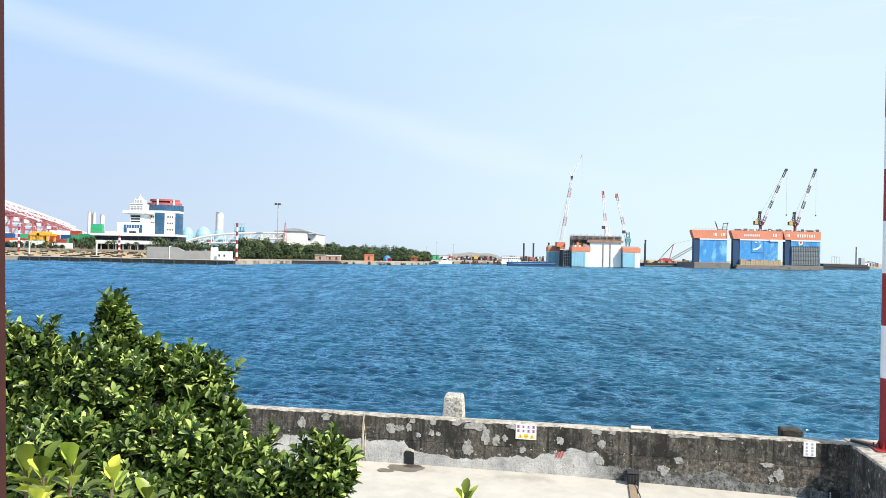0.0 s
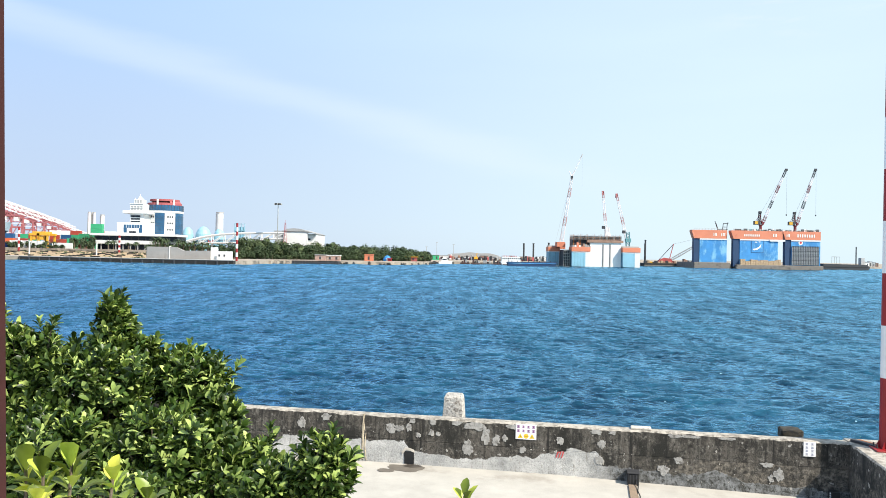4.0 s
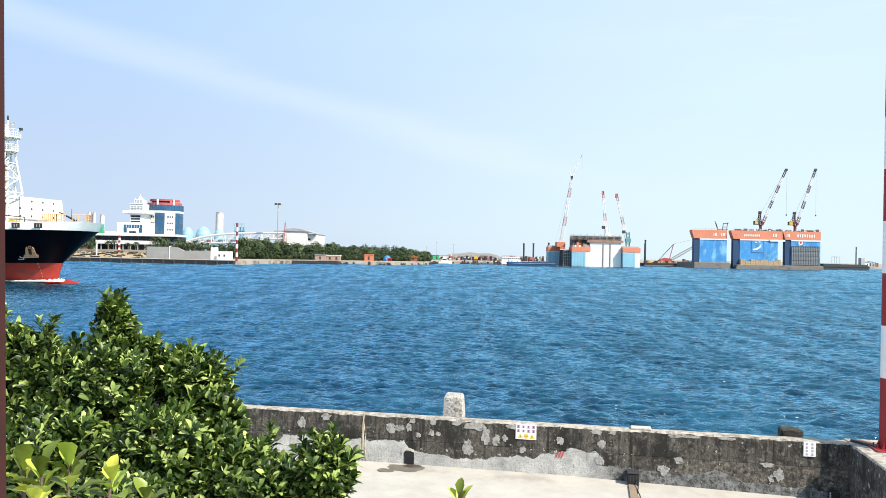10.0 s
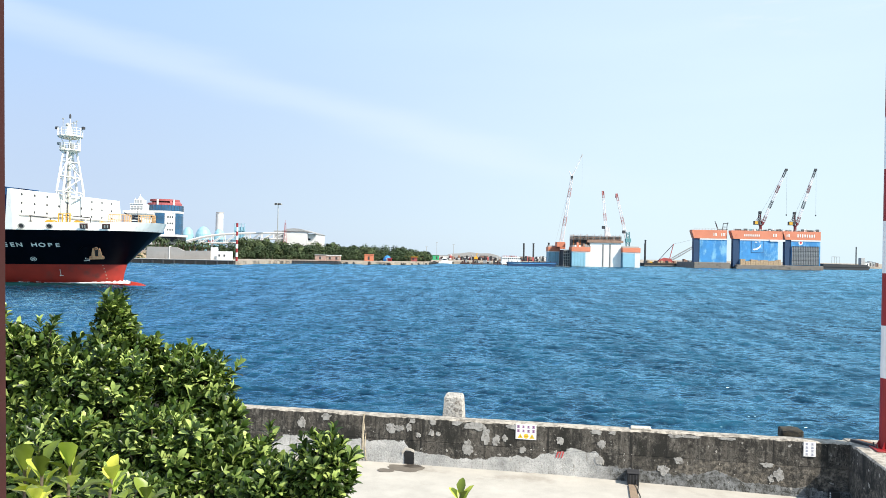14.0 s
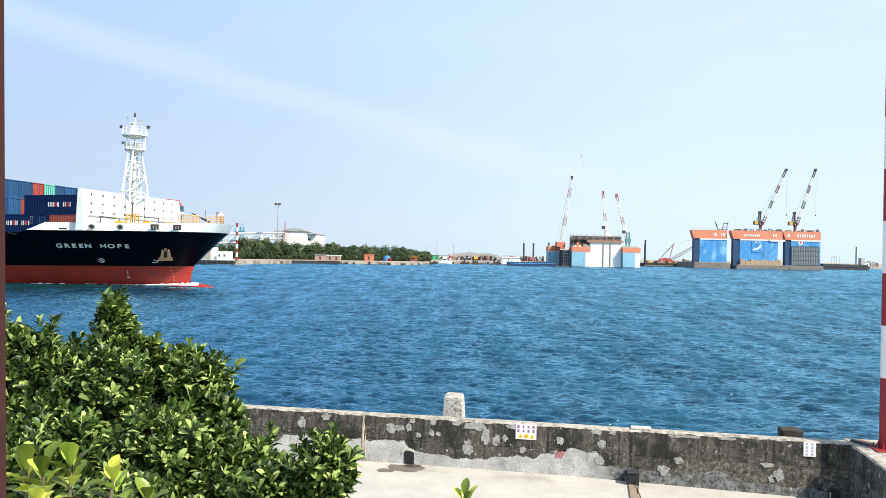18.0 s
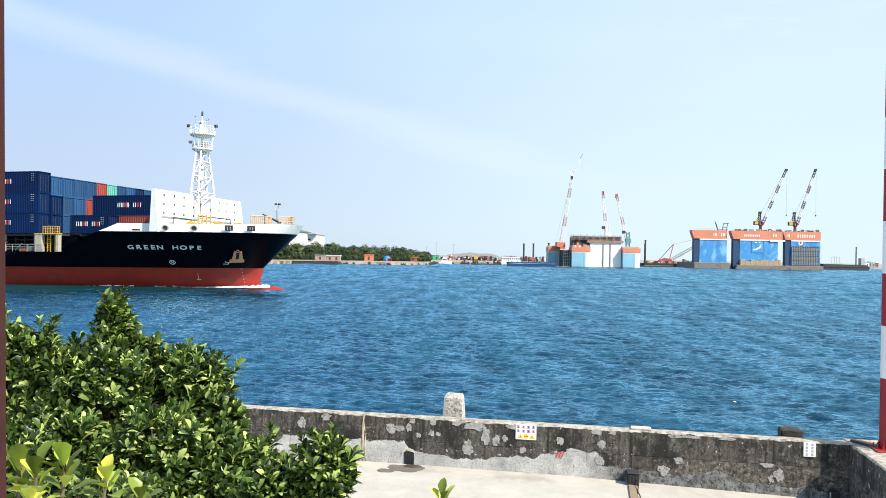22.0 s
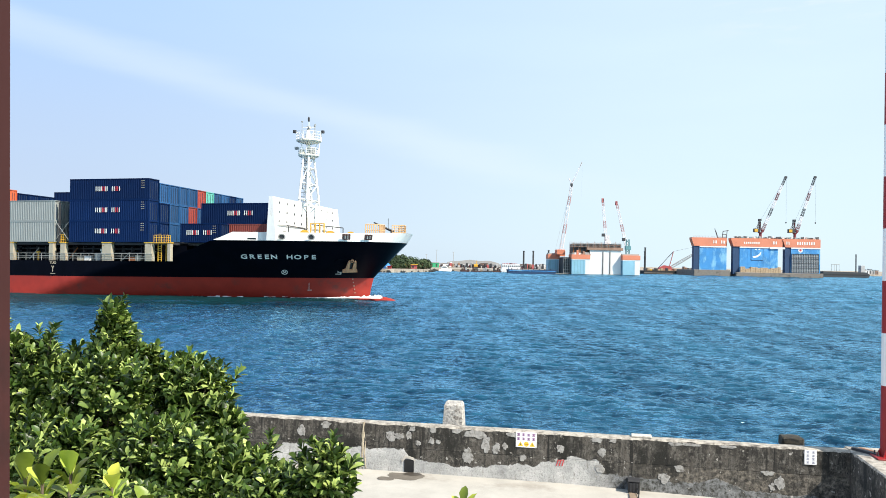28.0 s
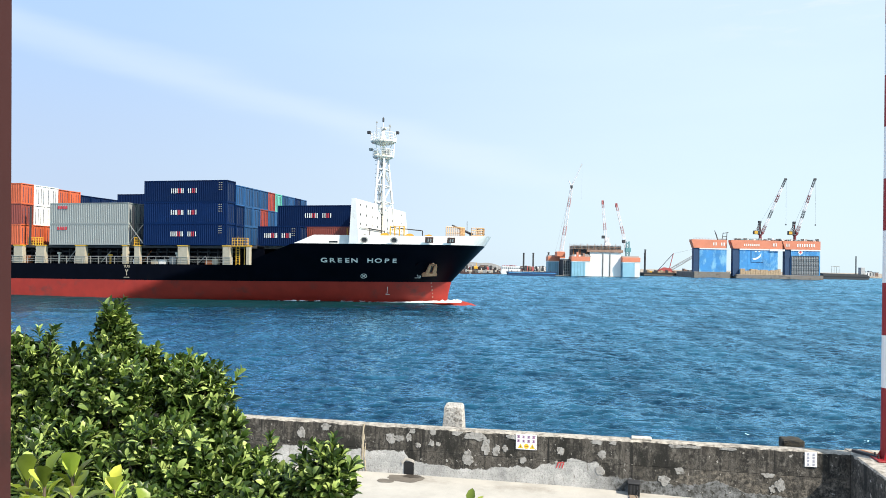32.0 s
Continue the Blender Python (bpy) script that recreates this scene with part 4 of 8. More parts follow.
def make_fittings():
    # the name on the bow
    a = 12.55
    for ch, step in zip("GREEN HOPE", (1.03, 0.95, 0.93, 0.93, 1.46, 0.52, 1.03, 1.05, 0.96, 1.0)):
        if ch != " ":
            m = skin(a, 5.78, 0.03)
            text_mesh("letter", ch, 1.06, LETTER, ship, m @ pose(0, 0, 0, 90, 0, 0) @ Matrix.Diagonal((1.18, 1, 1, 1)), 0.02, weight=0.022)
        a += step
    # thruster and bulb marks, draught marks, tug mark
    part("thruster_mark", ring(bmesh.new(), 0.36, 0.075), LETTER, ship).matrix_basis = skin(17.0, 3.72, 0.03)
    for k in (45, -45):
        part("thruster_mark", B(-0.36, 0.36, -0.02, 0, -0.04, 0.04), LETTER, ship).matrix_basis = skin(17.0, 3.72, 0.03) @ pose(0, 0, 0, 0, k, 0)
    bm = B(-0.35, 0.45, -0.02, 0, -0.32, -0.22)
    box(bm, 0.35, 0.45, -0.02, 0, -0.22, 0.05)
    box(bm, -0.1, 0.45, -0.02, 0, 0.05, 0.13)
    box(bm, -0.1, 0.0, -0.02, 0, 0.13, 0.33)
    part("bulb_mark", bm, LETTER, ship).matrix_basis = skin(23.8, 3.72, 0.05)
    for k in range(5):
        part("draught_mark", B(-0.08, 0.08, -0.02, 0, -0.08, 0.08), BEIGE_POST, ship).matrix_basis = skin(25.35, 0.8 + 0.5 * k, 0.04)
    part("draught_mark", B(-0.03, 0.03, -0.02, 0, -0.6, 0.5), LETTER, ship).matrix_basis = skin(19.6, 1.8, 0.04)
    part("draught_mark", B(-0.35, 0.25, -0.02, 0, -0.05, 0.03), LETTER, ship).matrix_basis = skin(19.6, 1.2, 0.04)
    text_mesh("tug_mark", "TUG", 0.5, BEIGE_POST, ship, skin(-14.5, 4.72, 0.02) @ pose(0, 0, 0, 90, 0, 0), 0.015)
    bm = prism(bmesh.new(), ((-0.36, 0.3), (0.0, -0.35), (0.36, 0.3), (0.16, 0.3), (0.0, 0.0), (-0.16, 0.3)), -0.02, 0)
    part("tug_mark", bm, BEIGE_POST, ship).matrix_basis = skin(-14.5, 4.1, 0.02) @ Matrix.Scale(0.7, 4)
    part("tug_mark", B(-0.05, 0.05, -0.02, 0, -0.2, 0.3), BEIGE_POST, ship).matrix_basis = skin(-14.5, 3.7, 0.02)
    part("tug_mark", B(-0.4, 0.4, -0.02, 0, -0.04, 0.04), BEIGE_POST, ship).matrix_basis = skin(-14.5, 3.25, 0.02)
    # the anchor in its recess
    bm = prism(bmesh.new(), ((-1.75, 0.25), (-1.3, 0.95), (0.5, 1.05), (1.0, 0.75), (0.85, -0.5), (0.2, -1.0), (-1.2, -0.7)), -0.05, 0.2)
    part("anchor_recess", bm, BLACK_SHIP, ship, "dark anchor recess").matrix_basis = skin(25.3, 5.0, 0.02)
    for sgn, at in ((-1, 4.95), (1, 4.6)):
        anchor = part("anchor", prism(bmesh.new(), ((-1.05, -1.30), (1.05, -1.18), (1.0, -0.92), (0.55, -0.72), (-0.5, -0.78), (-0.98, -1.0)), -0.42, 0.0), ANCHOR, ship, "rust-orange stockless anchor")
        anchor.matrix_basis = skin(25.75, at, 0.1, sgn)
        part("shank", prism(bmesh.new(), ((-0.16, 1.05), (0.14, 1.05), (0.2, -0.74), (-0.2, -0.74)), -0.2, -0.02), DARK, anchor)
        part("shackle", ring(bmesh.new(), 0.16, 0.08, 14, -0.32, -0.16), ANCHOR, anchor).location = (0.0, 0, 0.86)
        part("fluke", prism(bmesh.new(), ((-0.72, -0.74), (-0.55, 0.78), (-0.40, 1.02), (-0.24, 0.62), (-0.22, -0.74)), -0.5, -0.22), ANCHOR, anchor)
        part("fluke", prism(bmesh.new(), ((0.24, -0.74), (0.24, 0.62), (0.42, 1.04), (0.58, 0.80), (0.80, -0.72)), -0.5, -0.22), ANCHOR, anchor)
    # fairleads through the bulwark
    for at, z, sx in ((18.3, 8.47, 1.15), (22.0, 8.47, 1.15)):
        part("fairlead", ring(bmesh.new(), 0.30, 0.13, sx=sx, y0=-0.1), GREY_STEEL, ship, "grey cast fairlead").matrix_basis = skin(at, z, 0.05)
        part("fairlead_hole", disc(bmesh.new(), 0.31, sx=sx), DARK, ship).matrix_basis = skin(at, z, 0.055)
    for at in (26.35, 29.0):
        part("roller_fairlead", B(-0.55, 0.55, -0.06, 0.1, -0.36, 0.40, 0.03), DARK_RUST, ship, "dark rusty roller fairlead").matrix_basis = skin(at, 8.55, 0.06)
        part("fairlead_hole", B(-0.4, 0.4, -0.075, 0, -0.22, 0.2), DARK, ship).matrix_basis = skin(at, 8.57, 0.06)
        for k in (-0.18, 0.18):
            part("fairlead_roller", R((k, -0.08, -0.22), (k, -0.08, 0.2), 0.07), GREY_STEEL, ship).matrix_basis = skin(at, 8.57, 0.06)
    part("fairlead_hole", B(-0.55, 0.55, -0.02, 0, -0.12, 0.12, 0.0), DARK, ship).matrix_basis = skin(14.4, 8.2, 0.05)
    # the white breakwater with its raked buttress and lightening holes
    wall = part("breakwater", B(17.2, 17.45, 1.2, 25.9, KNUCKLE, 13.78), WHITE_SHIP, ship, "white steel breakwater wall with small holes")
    part("buttress", prism(bmesh.new(), ((16.65, KNUCKLE), (18.0, KNUCKLE), (17.5, 13.8), (16.95, 13.8)), 0.95, 1.2), WHITE_SHIP, wall, "white raked buttress")
    part("buttress", prism(bmesh.new(), ((16.3, KNUCKLE), (18.3, KNUCKLE), (17.55, 13.8), (16.95, 13.8)), 25.9, 26.15), WHITE_SHIP, wall)
    hole = disc(bmesh.new(), 0.2, 10)
    me = bpy.data.meshes.new("hole")
    hole.to_mesh(me)
    hole.free()
    me.materials.append(DARK)
    for z in (13.1, 11.85, 10.6):
        for k in range(9):
            b = 3.2 + 2.62 * k
            if z > 13 and k in (3, 5):
                continue
            share("hole", me, wall, pose(17.456, b, z, 0, 0, 90))
    part("rail", R((17.6, 2.5, 10.1), (17.6, 25.7, 10.1), 0.06, n=6), GREY_STEEL, wall)
    part("hatch", B(17.44, 17.5, 4.6, 5.4, KNUCKLE + 0.1, 9.4, 0.02), GREY_STEEL, wall)
    make_foremast()
    # gear on the forecastle
    F = KNUCKLE
    for k in range(4):
        x = 20.3 + 0.65 * k
        part("yellow_post", B(x, x + 0.16, 7.2, 7.36, F, F + 2.6, 0.02), YELLOW, ship, "yellow steel post")
    for z in (1.1, 2.0, 2.5):
        part("yellow_rail", B(20.3, 22.4, 7.22, 7.34, F + z, F + z + 0.1, 0.01), YELLOW, ship)
    for x, y, w in ((19.8, 6.5, 1.7), (22.6, 9.0, 1.8), (24.6, 12.0, 2.0)):
        wn = part("winch", lathe(bmesh.new(), ((0.75, -0.9), (0.75, -0.75), (0.42, -0.74), (0.42, 0.74), (0.75, 0.75), (0.75, 0.9)), 16), YELLOW, ship, "yellow mooring winch drum")
        wn.matrix_basis = pose(x, y, F + 0.85, 90, 0, 20)
        part("winch_bed", B(-0.9, 0.9, -1.2, -0.85, -1.0, 1.0, 0.05), GREY_STEEL, wn)
        part("rope", lathe(bmesh.new(), ((0.6, -0.6), (0.66, -0.3), (0.66, 0.3), (0.6, 0.6)), 14), BEIGE_POST, wn)
    bm = bmesh.new()
    rod(bm, (15.3, 4.2, F), (15.3, 4.2, F + 2.1), 0.06, n=6)
    part("vent_post", bm, YELLOW, ship)
    part("vent_post", R((16.3, 4.0, F), (16.3, 4.0, F + 2.3), 0.12, n=8), YELLOW, ship)
    # pipes and frames abreast of the mast
    for p, q in (((18.4, 3.6, F + 2.1), (19.9, 6.2, F + 1.8)), ((19.9, 6.2, F), (19.9, 6.2, F + 1.9)), ((18.6, 3.7, F), (18.6, 3.7, F + 2.1)), ((20.4, 7.6, F + 2.4), (24.5, 9.0, F + 2.0)), ((24.5, 9.0, F), (24.5, 9.0, F + 2.0))):
        part("pipe", R(p, q, 0.07, n=6), DARK, ship)
    railing(ship, [(27.9, 8.6, F + 0.9), (29.6, 9.6, F + 0.9), (30.0, 11.0, F + 0.9)], 1.6, FADED_ORANGE, gap=0.3, bars=2, r=0.07)
    railing(ship, [(30.9, 11.6, F + 1.15), (32.3, 13.0, F + 1.2), (32.3, 13.9, F + 1.2), (30.9, 15.2, F + 1.15)], 1.35, FADED_ORANGE, gap=0.4, bars=4, r=0.055)
    # the stores davit
    part("davit_post", R((30.6, 12.4, F), (30.6, 12.4, F + 1.9), 0.22, 0.16, 8), DARK, ship, "dark steel stores davit")
    part("davit_jib", R((30.9, 12.4, F + 1.6), (28.0, 12.2, F + 2.95), 0.2, 0.1, 6), DARK, ship)
    part("davit_aerial", R((30.1, 12.4, F + 1.8), (30.1, 12.4, F + 3.5), 0.04, n=5), DARK, ship)
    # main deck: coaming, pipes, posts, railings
    # black coaming, dark cover, pipes and stays stand in for shade under the containers
    part("hatch_coaming", B(-60, 4.2, 2.6, 24.2, DECK, 7.25, 0.03), BLACK_SHIP, ship, "hatch coaming painted black for the shade under the containers")
    part("hatch_cover", B(-60, 3.2, 0.6, 26.2, 7.25, 7.6, 0.04), DARK, ship, "dark hatch cover edge")
    part("hatch_cover", B(3.3, 16.4, 4.6, 22.2, 7.25, 7.68, 0.04), GREY_STEEL, ship)
    for z, y, r in ((5.6, 2.2, 0.1), (6.2, 2.3, 0.08), (6.75, 2.2, 0.12)):
        part("deck_pipe", R((-60, y, z), (1.0, y, z), r, n=8), DARK, ship)
    # gear in the shade between coaming and rail
    r3 = random.Random(31)
    x = -58.0
    while x < 0.3:
        kind = r3.random()
        if kind < 0.35:
            part("deck_box", B(x, x + r3.uniform(0.5, 1.1), 0.9, 1.6, DECK, DECK + r3.uniform(0.5, 1.1), 0.04), r3.choice((GREY_STEEL, RUST, WHITE_SHIP, BEIGE_POST)), ship)
        elif kind < 0.65:
            hv = r3.uniform(0.9, 1.7)
            part("vent", lathe(bmesh.new(), ((0.12, DECK), (0.12, DECK + hv - 0.3), (0.28, DECK + hv - 0.25), (0.28, DECK + hv)), 10, x, 1.3), r3.choice((GREY_STEEL, CREAM, YELLOW)), ship)
        elif kind < 0.85:
            part("pipe_bend", R((x, 1.5, DECK + 0.2), (x + r3.uniform(0.8, 1.6), 1.5, DECK + r3.uniform(1.0, 1.9)), 0.07, n=6), r3.choice((GREY_STEEL, RUST)), ship)
        else:
            part("bitt", lathe(bmesh.new(), ((0.2, DECK), (0.2, DECK + 0.6), (0.26, DECK + 0.62), (0.26, DECK + 0.72)), 10, x, 0.8), DARK, ship)
        x += r3.uniform(0.9, 2.2)
    for k in range(40):
        x = -58.5 + 1.52 * k
        part("coaming_stay", B(x, x + 0.1, 1.9, 2.6, DECK, 7.1), DARK, ship)
    for a0, a1, d in ((-46.5, -45.0, 0.7), (-38.5, -37.0, 0.7), (-32.5, -31.05, 0.7), (-28.95, -27.5, 0.7), (-22.66, -21.16, 0.7), (-15.4, -14.75, 0.7), (-13.6, -12.85, 0.7), (-7.1, -5.67, 0.7), (-0.57, 0.5, 0.8), (2.8, 3.3, 0.6)):
        p = part("container_post", B(a0, a1, 0.05, 0.05 + d, DECK, BASE - 0.16, 0.03), BEIGE_POST, ship, "beige steel post stained with rust")
        part("post_head", B(a0 - 0.08, a1 + 0.08, 0.0, 0.1 + d, BASE - 0.16, BASE - 0.02, 0.02), YELLOW, p)
    railing(ship, [(-60, 0.0, DECK), (0.9, 0.0, DECK)], 1.0, GREY_STEEL, gap=1.25, bars=3, r=0.032)
    # lashing bridges and yellow platforms between the bays
    for a0 in (-14.2, -30.3, 1.3):
        br = part("lashing_bridge", B(a0, a0 + 0.18, 0.3, 26.0, BASE, BASE + 0.15), DARK, ship)
        for k in range(5):
            part("lashing_post", B(a0, a0 + 0.18, 0.35 + 6.2 * k, 0.6 + 6.2 * k, BASE + 0.15, BASE + 5.4 if a0 < 0 else BASE + 1.2), DARK, br)
    pf = part("yellow_platform", B(0.8, 2.7, 0.0, 1.0, BASE - 0.15, BASE - 0.03, 0.01), YELLOW, ship, "yellow access platform with ladder")
    railing(pf, [(0.8, 0.05, BASE - 0.05), (2.7, 0.05, BASE - 0.05), (2.7, 1.0, BASE - 0.05)], 1.0, YELLOW, gap=0.42, bars=3, r=0.04)
    for x in (1.1, 1.6, 2.3):
        part("ladder_stile", B(x, x + 0.1, 0.5, 0.6, DECK, BASE - 0.1), YELLOW, pf)
    for k in range(7):
        part("ladder_rung", B(1.1, 1.7, 0.5, 0.58, DECK + 0.3 * k + 0.2, DECK + 0.3 * k + 0.26), YELLOW, pf)
    for a0 in (-14.3, -30.6, -29.4):
        pf = part("yellow_platform", B(a0, a0 + 1.1, 0.6, 1.4, BASE - 0.1, BASE, 0.01), YELLOW, ship)
        railing(pf, [(a0, 0.65, BASE), (a0 + 1.1, 0.65, BASE)], 1.0, YELLOW, gap=0.35, bars=3, r=0.06)
    for k in range(6):
        p, q = (-14.5, 0.1 + 0.02 * k, BASE + (0.2, 2.9, 0.3, 2.6, 3.0, 5.6)[k]), (-12.3, 0.1, BASE + (2.8, 0.2, 2.5, 0.4, 5.6, 3.1)[k])
        if k < 2:
            part("lashing_rod", R(p, q, 0.035, n=5), GREY_STEEL, ship)


make_fittings()


# ---- foam that the ship pushes along ----
def foam_sheet(seed, pts, name, label, lift=0.05):
    """A ragged low ridge of foam: (x, y, half width, height) along a line."""
    bm = bmesh.new()
    rows = []
    for i, (x, y, w, h) in enumerate(pts):
        row = []
        for k in range(-3, 4):
            f = k / 3
            jx = 0.25 * noise.noise((x * 3.1, k * 1.7, seed))
            zz = h * (1 - f * f) * (0.7 + 0.9 * noise.noise((x * 2.3, k * 0.9, seed + 4))) + lift
            row.append(bm.verts.new((x + jx, y + w * f * (1 + 0.5 * noise.noise((x * 2, seed, k))), max(zz, -0.02))))
        rows.append(row)
    for r, s in zip(rows, rows[1:]):
        for k in range(6):
            bm.faces.new((r[k], s[k], s[k + 1], r[k + 1]))
    return part(name, bm, FOAM, ship, label, smooth=True)


def make_foam():
    def side(x):
        return SHIP_MID - breadth(x, 0.4)
    n = 60
    foam_sheet(1, [(17 + 12.5 * i / n, side(min(17 + 12.5 * i / n, 26.2)) - 0.35 - 0.5 * i / n, 0.16 + 0.6 * (i / n) ** 2 * (1.0 if i < 52 else (60 - i) / 8), 0.06 + 0.5 * (i / n) ** 2) for i in range(n + 1)], "bow_foam", "white foam at the bow")
    # broken patches along the side
    rr = random.Random(4)
    x = 16.5
    while x > -60:
        ln = rr.uniform(0.3, 1.8)
        if rr.random() < 0.66:
            m = max(4, int(ln * 4))
            foam_sheet(x, [(x - ln * i / m, side(x - ln * i / m) - 0.12, 0.13 * math.sin(math.pi * (i + 0.1) / (m + 0.2)) + 0.02, 0.16 * rr.uniform(0.2, 1)) for i in range(m + 1)], "foam_patch", "", 0.15)
        x -= ln + rr.uniform(0.1, 1.2)


make_foam()


def wake_pose(t):
    p = ship_pose(t)
    return pose(p.translation.x, p.translation.y, 0, 0, 0, math.degrees(p.to_euler("XYZ").z))


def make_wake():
    """The calmer green water that the hull drags along, darkened for its reflection; it dips under the chop at its rim.
    """
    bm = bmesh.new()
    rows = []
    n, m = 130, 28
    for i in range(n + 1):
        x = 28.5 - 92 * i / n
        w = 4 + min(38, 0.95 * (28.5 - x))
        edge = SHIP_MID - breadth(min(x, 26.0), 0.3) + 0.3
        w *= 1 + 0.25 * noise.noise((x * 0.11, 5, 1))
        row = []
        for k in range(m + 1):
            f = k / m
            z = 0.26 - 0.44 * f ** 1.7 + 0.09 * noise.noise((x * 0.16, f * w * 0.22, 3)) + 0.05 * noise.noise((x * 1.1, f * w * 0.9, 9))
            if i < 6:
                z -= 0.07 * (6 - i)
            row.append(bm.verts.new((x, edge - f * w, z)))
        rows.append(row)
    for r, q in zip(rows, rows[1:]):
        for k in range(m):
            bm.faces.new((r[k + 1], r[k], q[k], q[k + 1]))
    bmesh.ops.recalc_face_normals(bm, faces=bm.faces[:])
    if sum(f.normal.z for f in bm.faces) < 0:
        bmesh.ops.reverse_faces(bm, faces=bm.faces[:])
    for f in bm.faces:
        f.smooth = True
    ob = tagged(link_mesh("wake_water", bm, WAKE_REFLECTION), "calm green water along the ship's side, darkened for the hull's reflection", "water", kind="structure")
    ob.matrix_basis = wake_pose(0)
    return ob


wake = make_wake()


# ---- the far shore ----
SAND = material("dry_sand_and_scrub", (0.34, 0.25, 0.155), 0.95, var=0.3, scale=0.5, dirt=(0.17, 0.135, 0.08), dirt_scale=0.5, dirt_at=0.56)
EARTH = material("pale_beach_ground", (0.32, 0.27, 0.215), 0.95, var=0.3, scale=0.2, dirt=(0.12, 0.105, 0.085), dirt_scale=0.16, dirt_at=0.50)
QUAY_DARK = material("wet_dark_concrete", (0.024, 0.023, 0.021), 0.85, var=0.3, scale=0.6, dirt=(0.02, 0.02, 0.02), dirt_scale=0.4, dirt_at=0.5)
GREY_WALL = material("grey_rendered_concrete", (0.40, 0.385, 0.37), 0.85, var=0.08, scale=0.3, dirt=(0.30, 0.28, 0.26), dirt_scale=0.3, dirt_at=0.58, streak=0.6)
WALL_GREY = material("old_grey_wall_render", (0.29, 0.275, 0.26), 0.85, var=0.12, scale=0.3, dirt=(0.20, 0.185, 0.17), dirt_scale=0.4, dirt_at=0.55, streak=0.6)
WHITE_WALL = material("white_rendered_wall", (0.66, 0.655, 0.64), 0.7, var=0.06, scale=0.2, dirt=(0.5, 0.48, 0.45), dirt_scale=0.3, dirt_at=0.62, streak=0.7)
BLUE_GLASS = material("blue_window_glass", (0.026, 0.085, 0.165), 0.2, var=0.3, scale=0.4, spec=0.4)
DARK_GLASS = material("dark_window_glass", (0.012, 0.017, 0.026), 0.25, var=0.3, scale=0.4, spec=0.35)
BRICK_RED = material("salmon_red_cladding", (0.36, 0.085, 0.085), 0.7, var=0.08, scale=0.4)
SHADED_RED_WALL = material("shaded_red_cladding", (0.16, 0.035, 0.035), 0.7, var=0.1, scale=0.4)
SIGNAL_RED = material("signal_red_paint", (0.27, 0.010, 0.011), 0.5, var=0.12, scale=1.5, dirt=(0.22, 0.02, 0.017), dirt_scale=1.2, dirt_at=0.6)
SIGNAL_WHITE = material("signal_white_paint", (0.78, 0.76, 0.74), 0.5, var=0.05, scale=1.5)
PINK_STEEL = material("faded_red_crane_paint", (0.40, 0.075, 0.07), 0.6, var=0.15, scale=0.2)
# duller red with the distant haze put into the colour
HAZY_RED = material("hazy_red_crane_paint", (0.36, 0.12, 0.13), 0.65, var=0.2, scale=0.2)
PALE_STEEL = material("white_crane_paint", (0.75, 0.70, 0.70), 0.6, var=0.08, scale=0.2)
FAR_GREEN = material("green_container_paint", (0.03, 0.28, 0.13), 0.6, var=0.15, scale=0.3, object_random=0.3)
SKY_BLUE = material("light_blue_tank_paint", (0.25, 0.45, 0.54), 0.5, var=0.08, scale=0.2)
PALE_BLUE = material("pale_blue_dock_paint", (0.22, 0.42, 0.52), 0.6, var=0.12, scale=0.15, dirt=(0.14, 0.22, 0.25), dirt_scale=0.25, dirt_at=0.55, streak=0.7)
DOCK_BLUE = material("bright_blue_dock_paint", (0.045, 0.23, 0.50), 0.55, var=0.3, scale=0.12, dirt=(0.20, 0.43, 0.60), dirt_scale=0.22, dirt_at=0.50, streak=0.5)
NAVY_AND_SHADE = material("dark_blue_paint_and_shade", (0.012, 0.04, 0.10), 0.6, var=0.2, scale=0.2)
DOCK_ORANGE = material("orange_dock_paint", (0.60, 0.20, 0.11), 0.6, var=0.1, scale=0.15, dirt=(0.40, 0.12, 0.07), dirt_scale=0.25, dirt_at=0.6)
DOCK_WHITE = material("white_caisson_concrete", (0.78, 0.76, 0.72), 0.8, var=0.06, scale=0.12, dirt=(0.55, 0.5, 0.45), dirt_scale=0.2, dirt_at=0.62, streak=0.7)
PONTOON = material("fouled_pontoon_steel", (0.19, 0.165, 0.14), 0.85, var=0.3, scale=0.3, dirt=(0.08, 0.07, 0.06), dirt_scale=0.3, dirt_at=0.52)
TARP_BLUE = material("blue_tarpaulin", (0.03, 0.2, 0.5), 0.6, var=0.1)
GREY_ROOF = material("grey_roof_sheet", (0.30, 0.30, 0.30), 0.6, var=0.15, scale=0.3)
TIMBER = material("stacked_timber_and_formwork", (0.40, 0.28, 0.17), 0.85, var=0.4, scale=1.2)
LEAF_FAR = material("dark_shore_foliage", (0.036, 0.058, 0.024), 0.8, var=0.3, scale=0.3, island=0.45, spec=0.3)
LEAF_LIGHT = material("olive_shore_foliage", (0.058, 0.082, 0.032), 0.75, var=0.3, scale=0.3, island=0.5, spec=0.3)
LEAF_PALM = material("palm_foliage", (0.055, 0.085, 0.032), 0.7, var=0.3, scale=0.5, island=0.4)
BARK = material("grey_brown_bark", (0.13, 0.10, 0.07), 0.9, var=0.3, scale=8, bump=0.5, bump_scale=20)
STEEL_TEAL = material("teal_crane_paint", (0.10, 0.24, 0.26), 0.6, var=0.2, scale=0.5)
BROWN_SHED = material("brown_shed_cladding", (0.28, 0.17, 0.12), 0.8, var=0.3, scale=0.6)

LOW = 1.7
TERRACE = 5.3


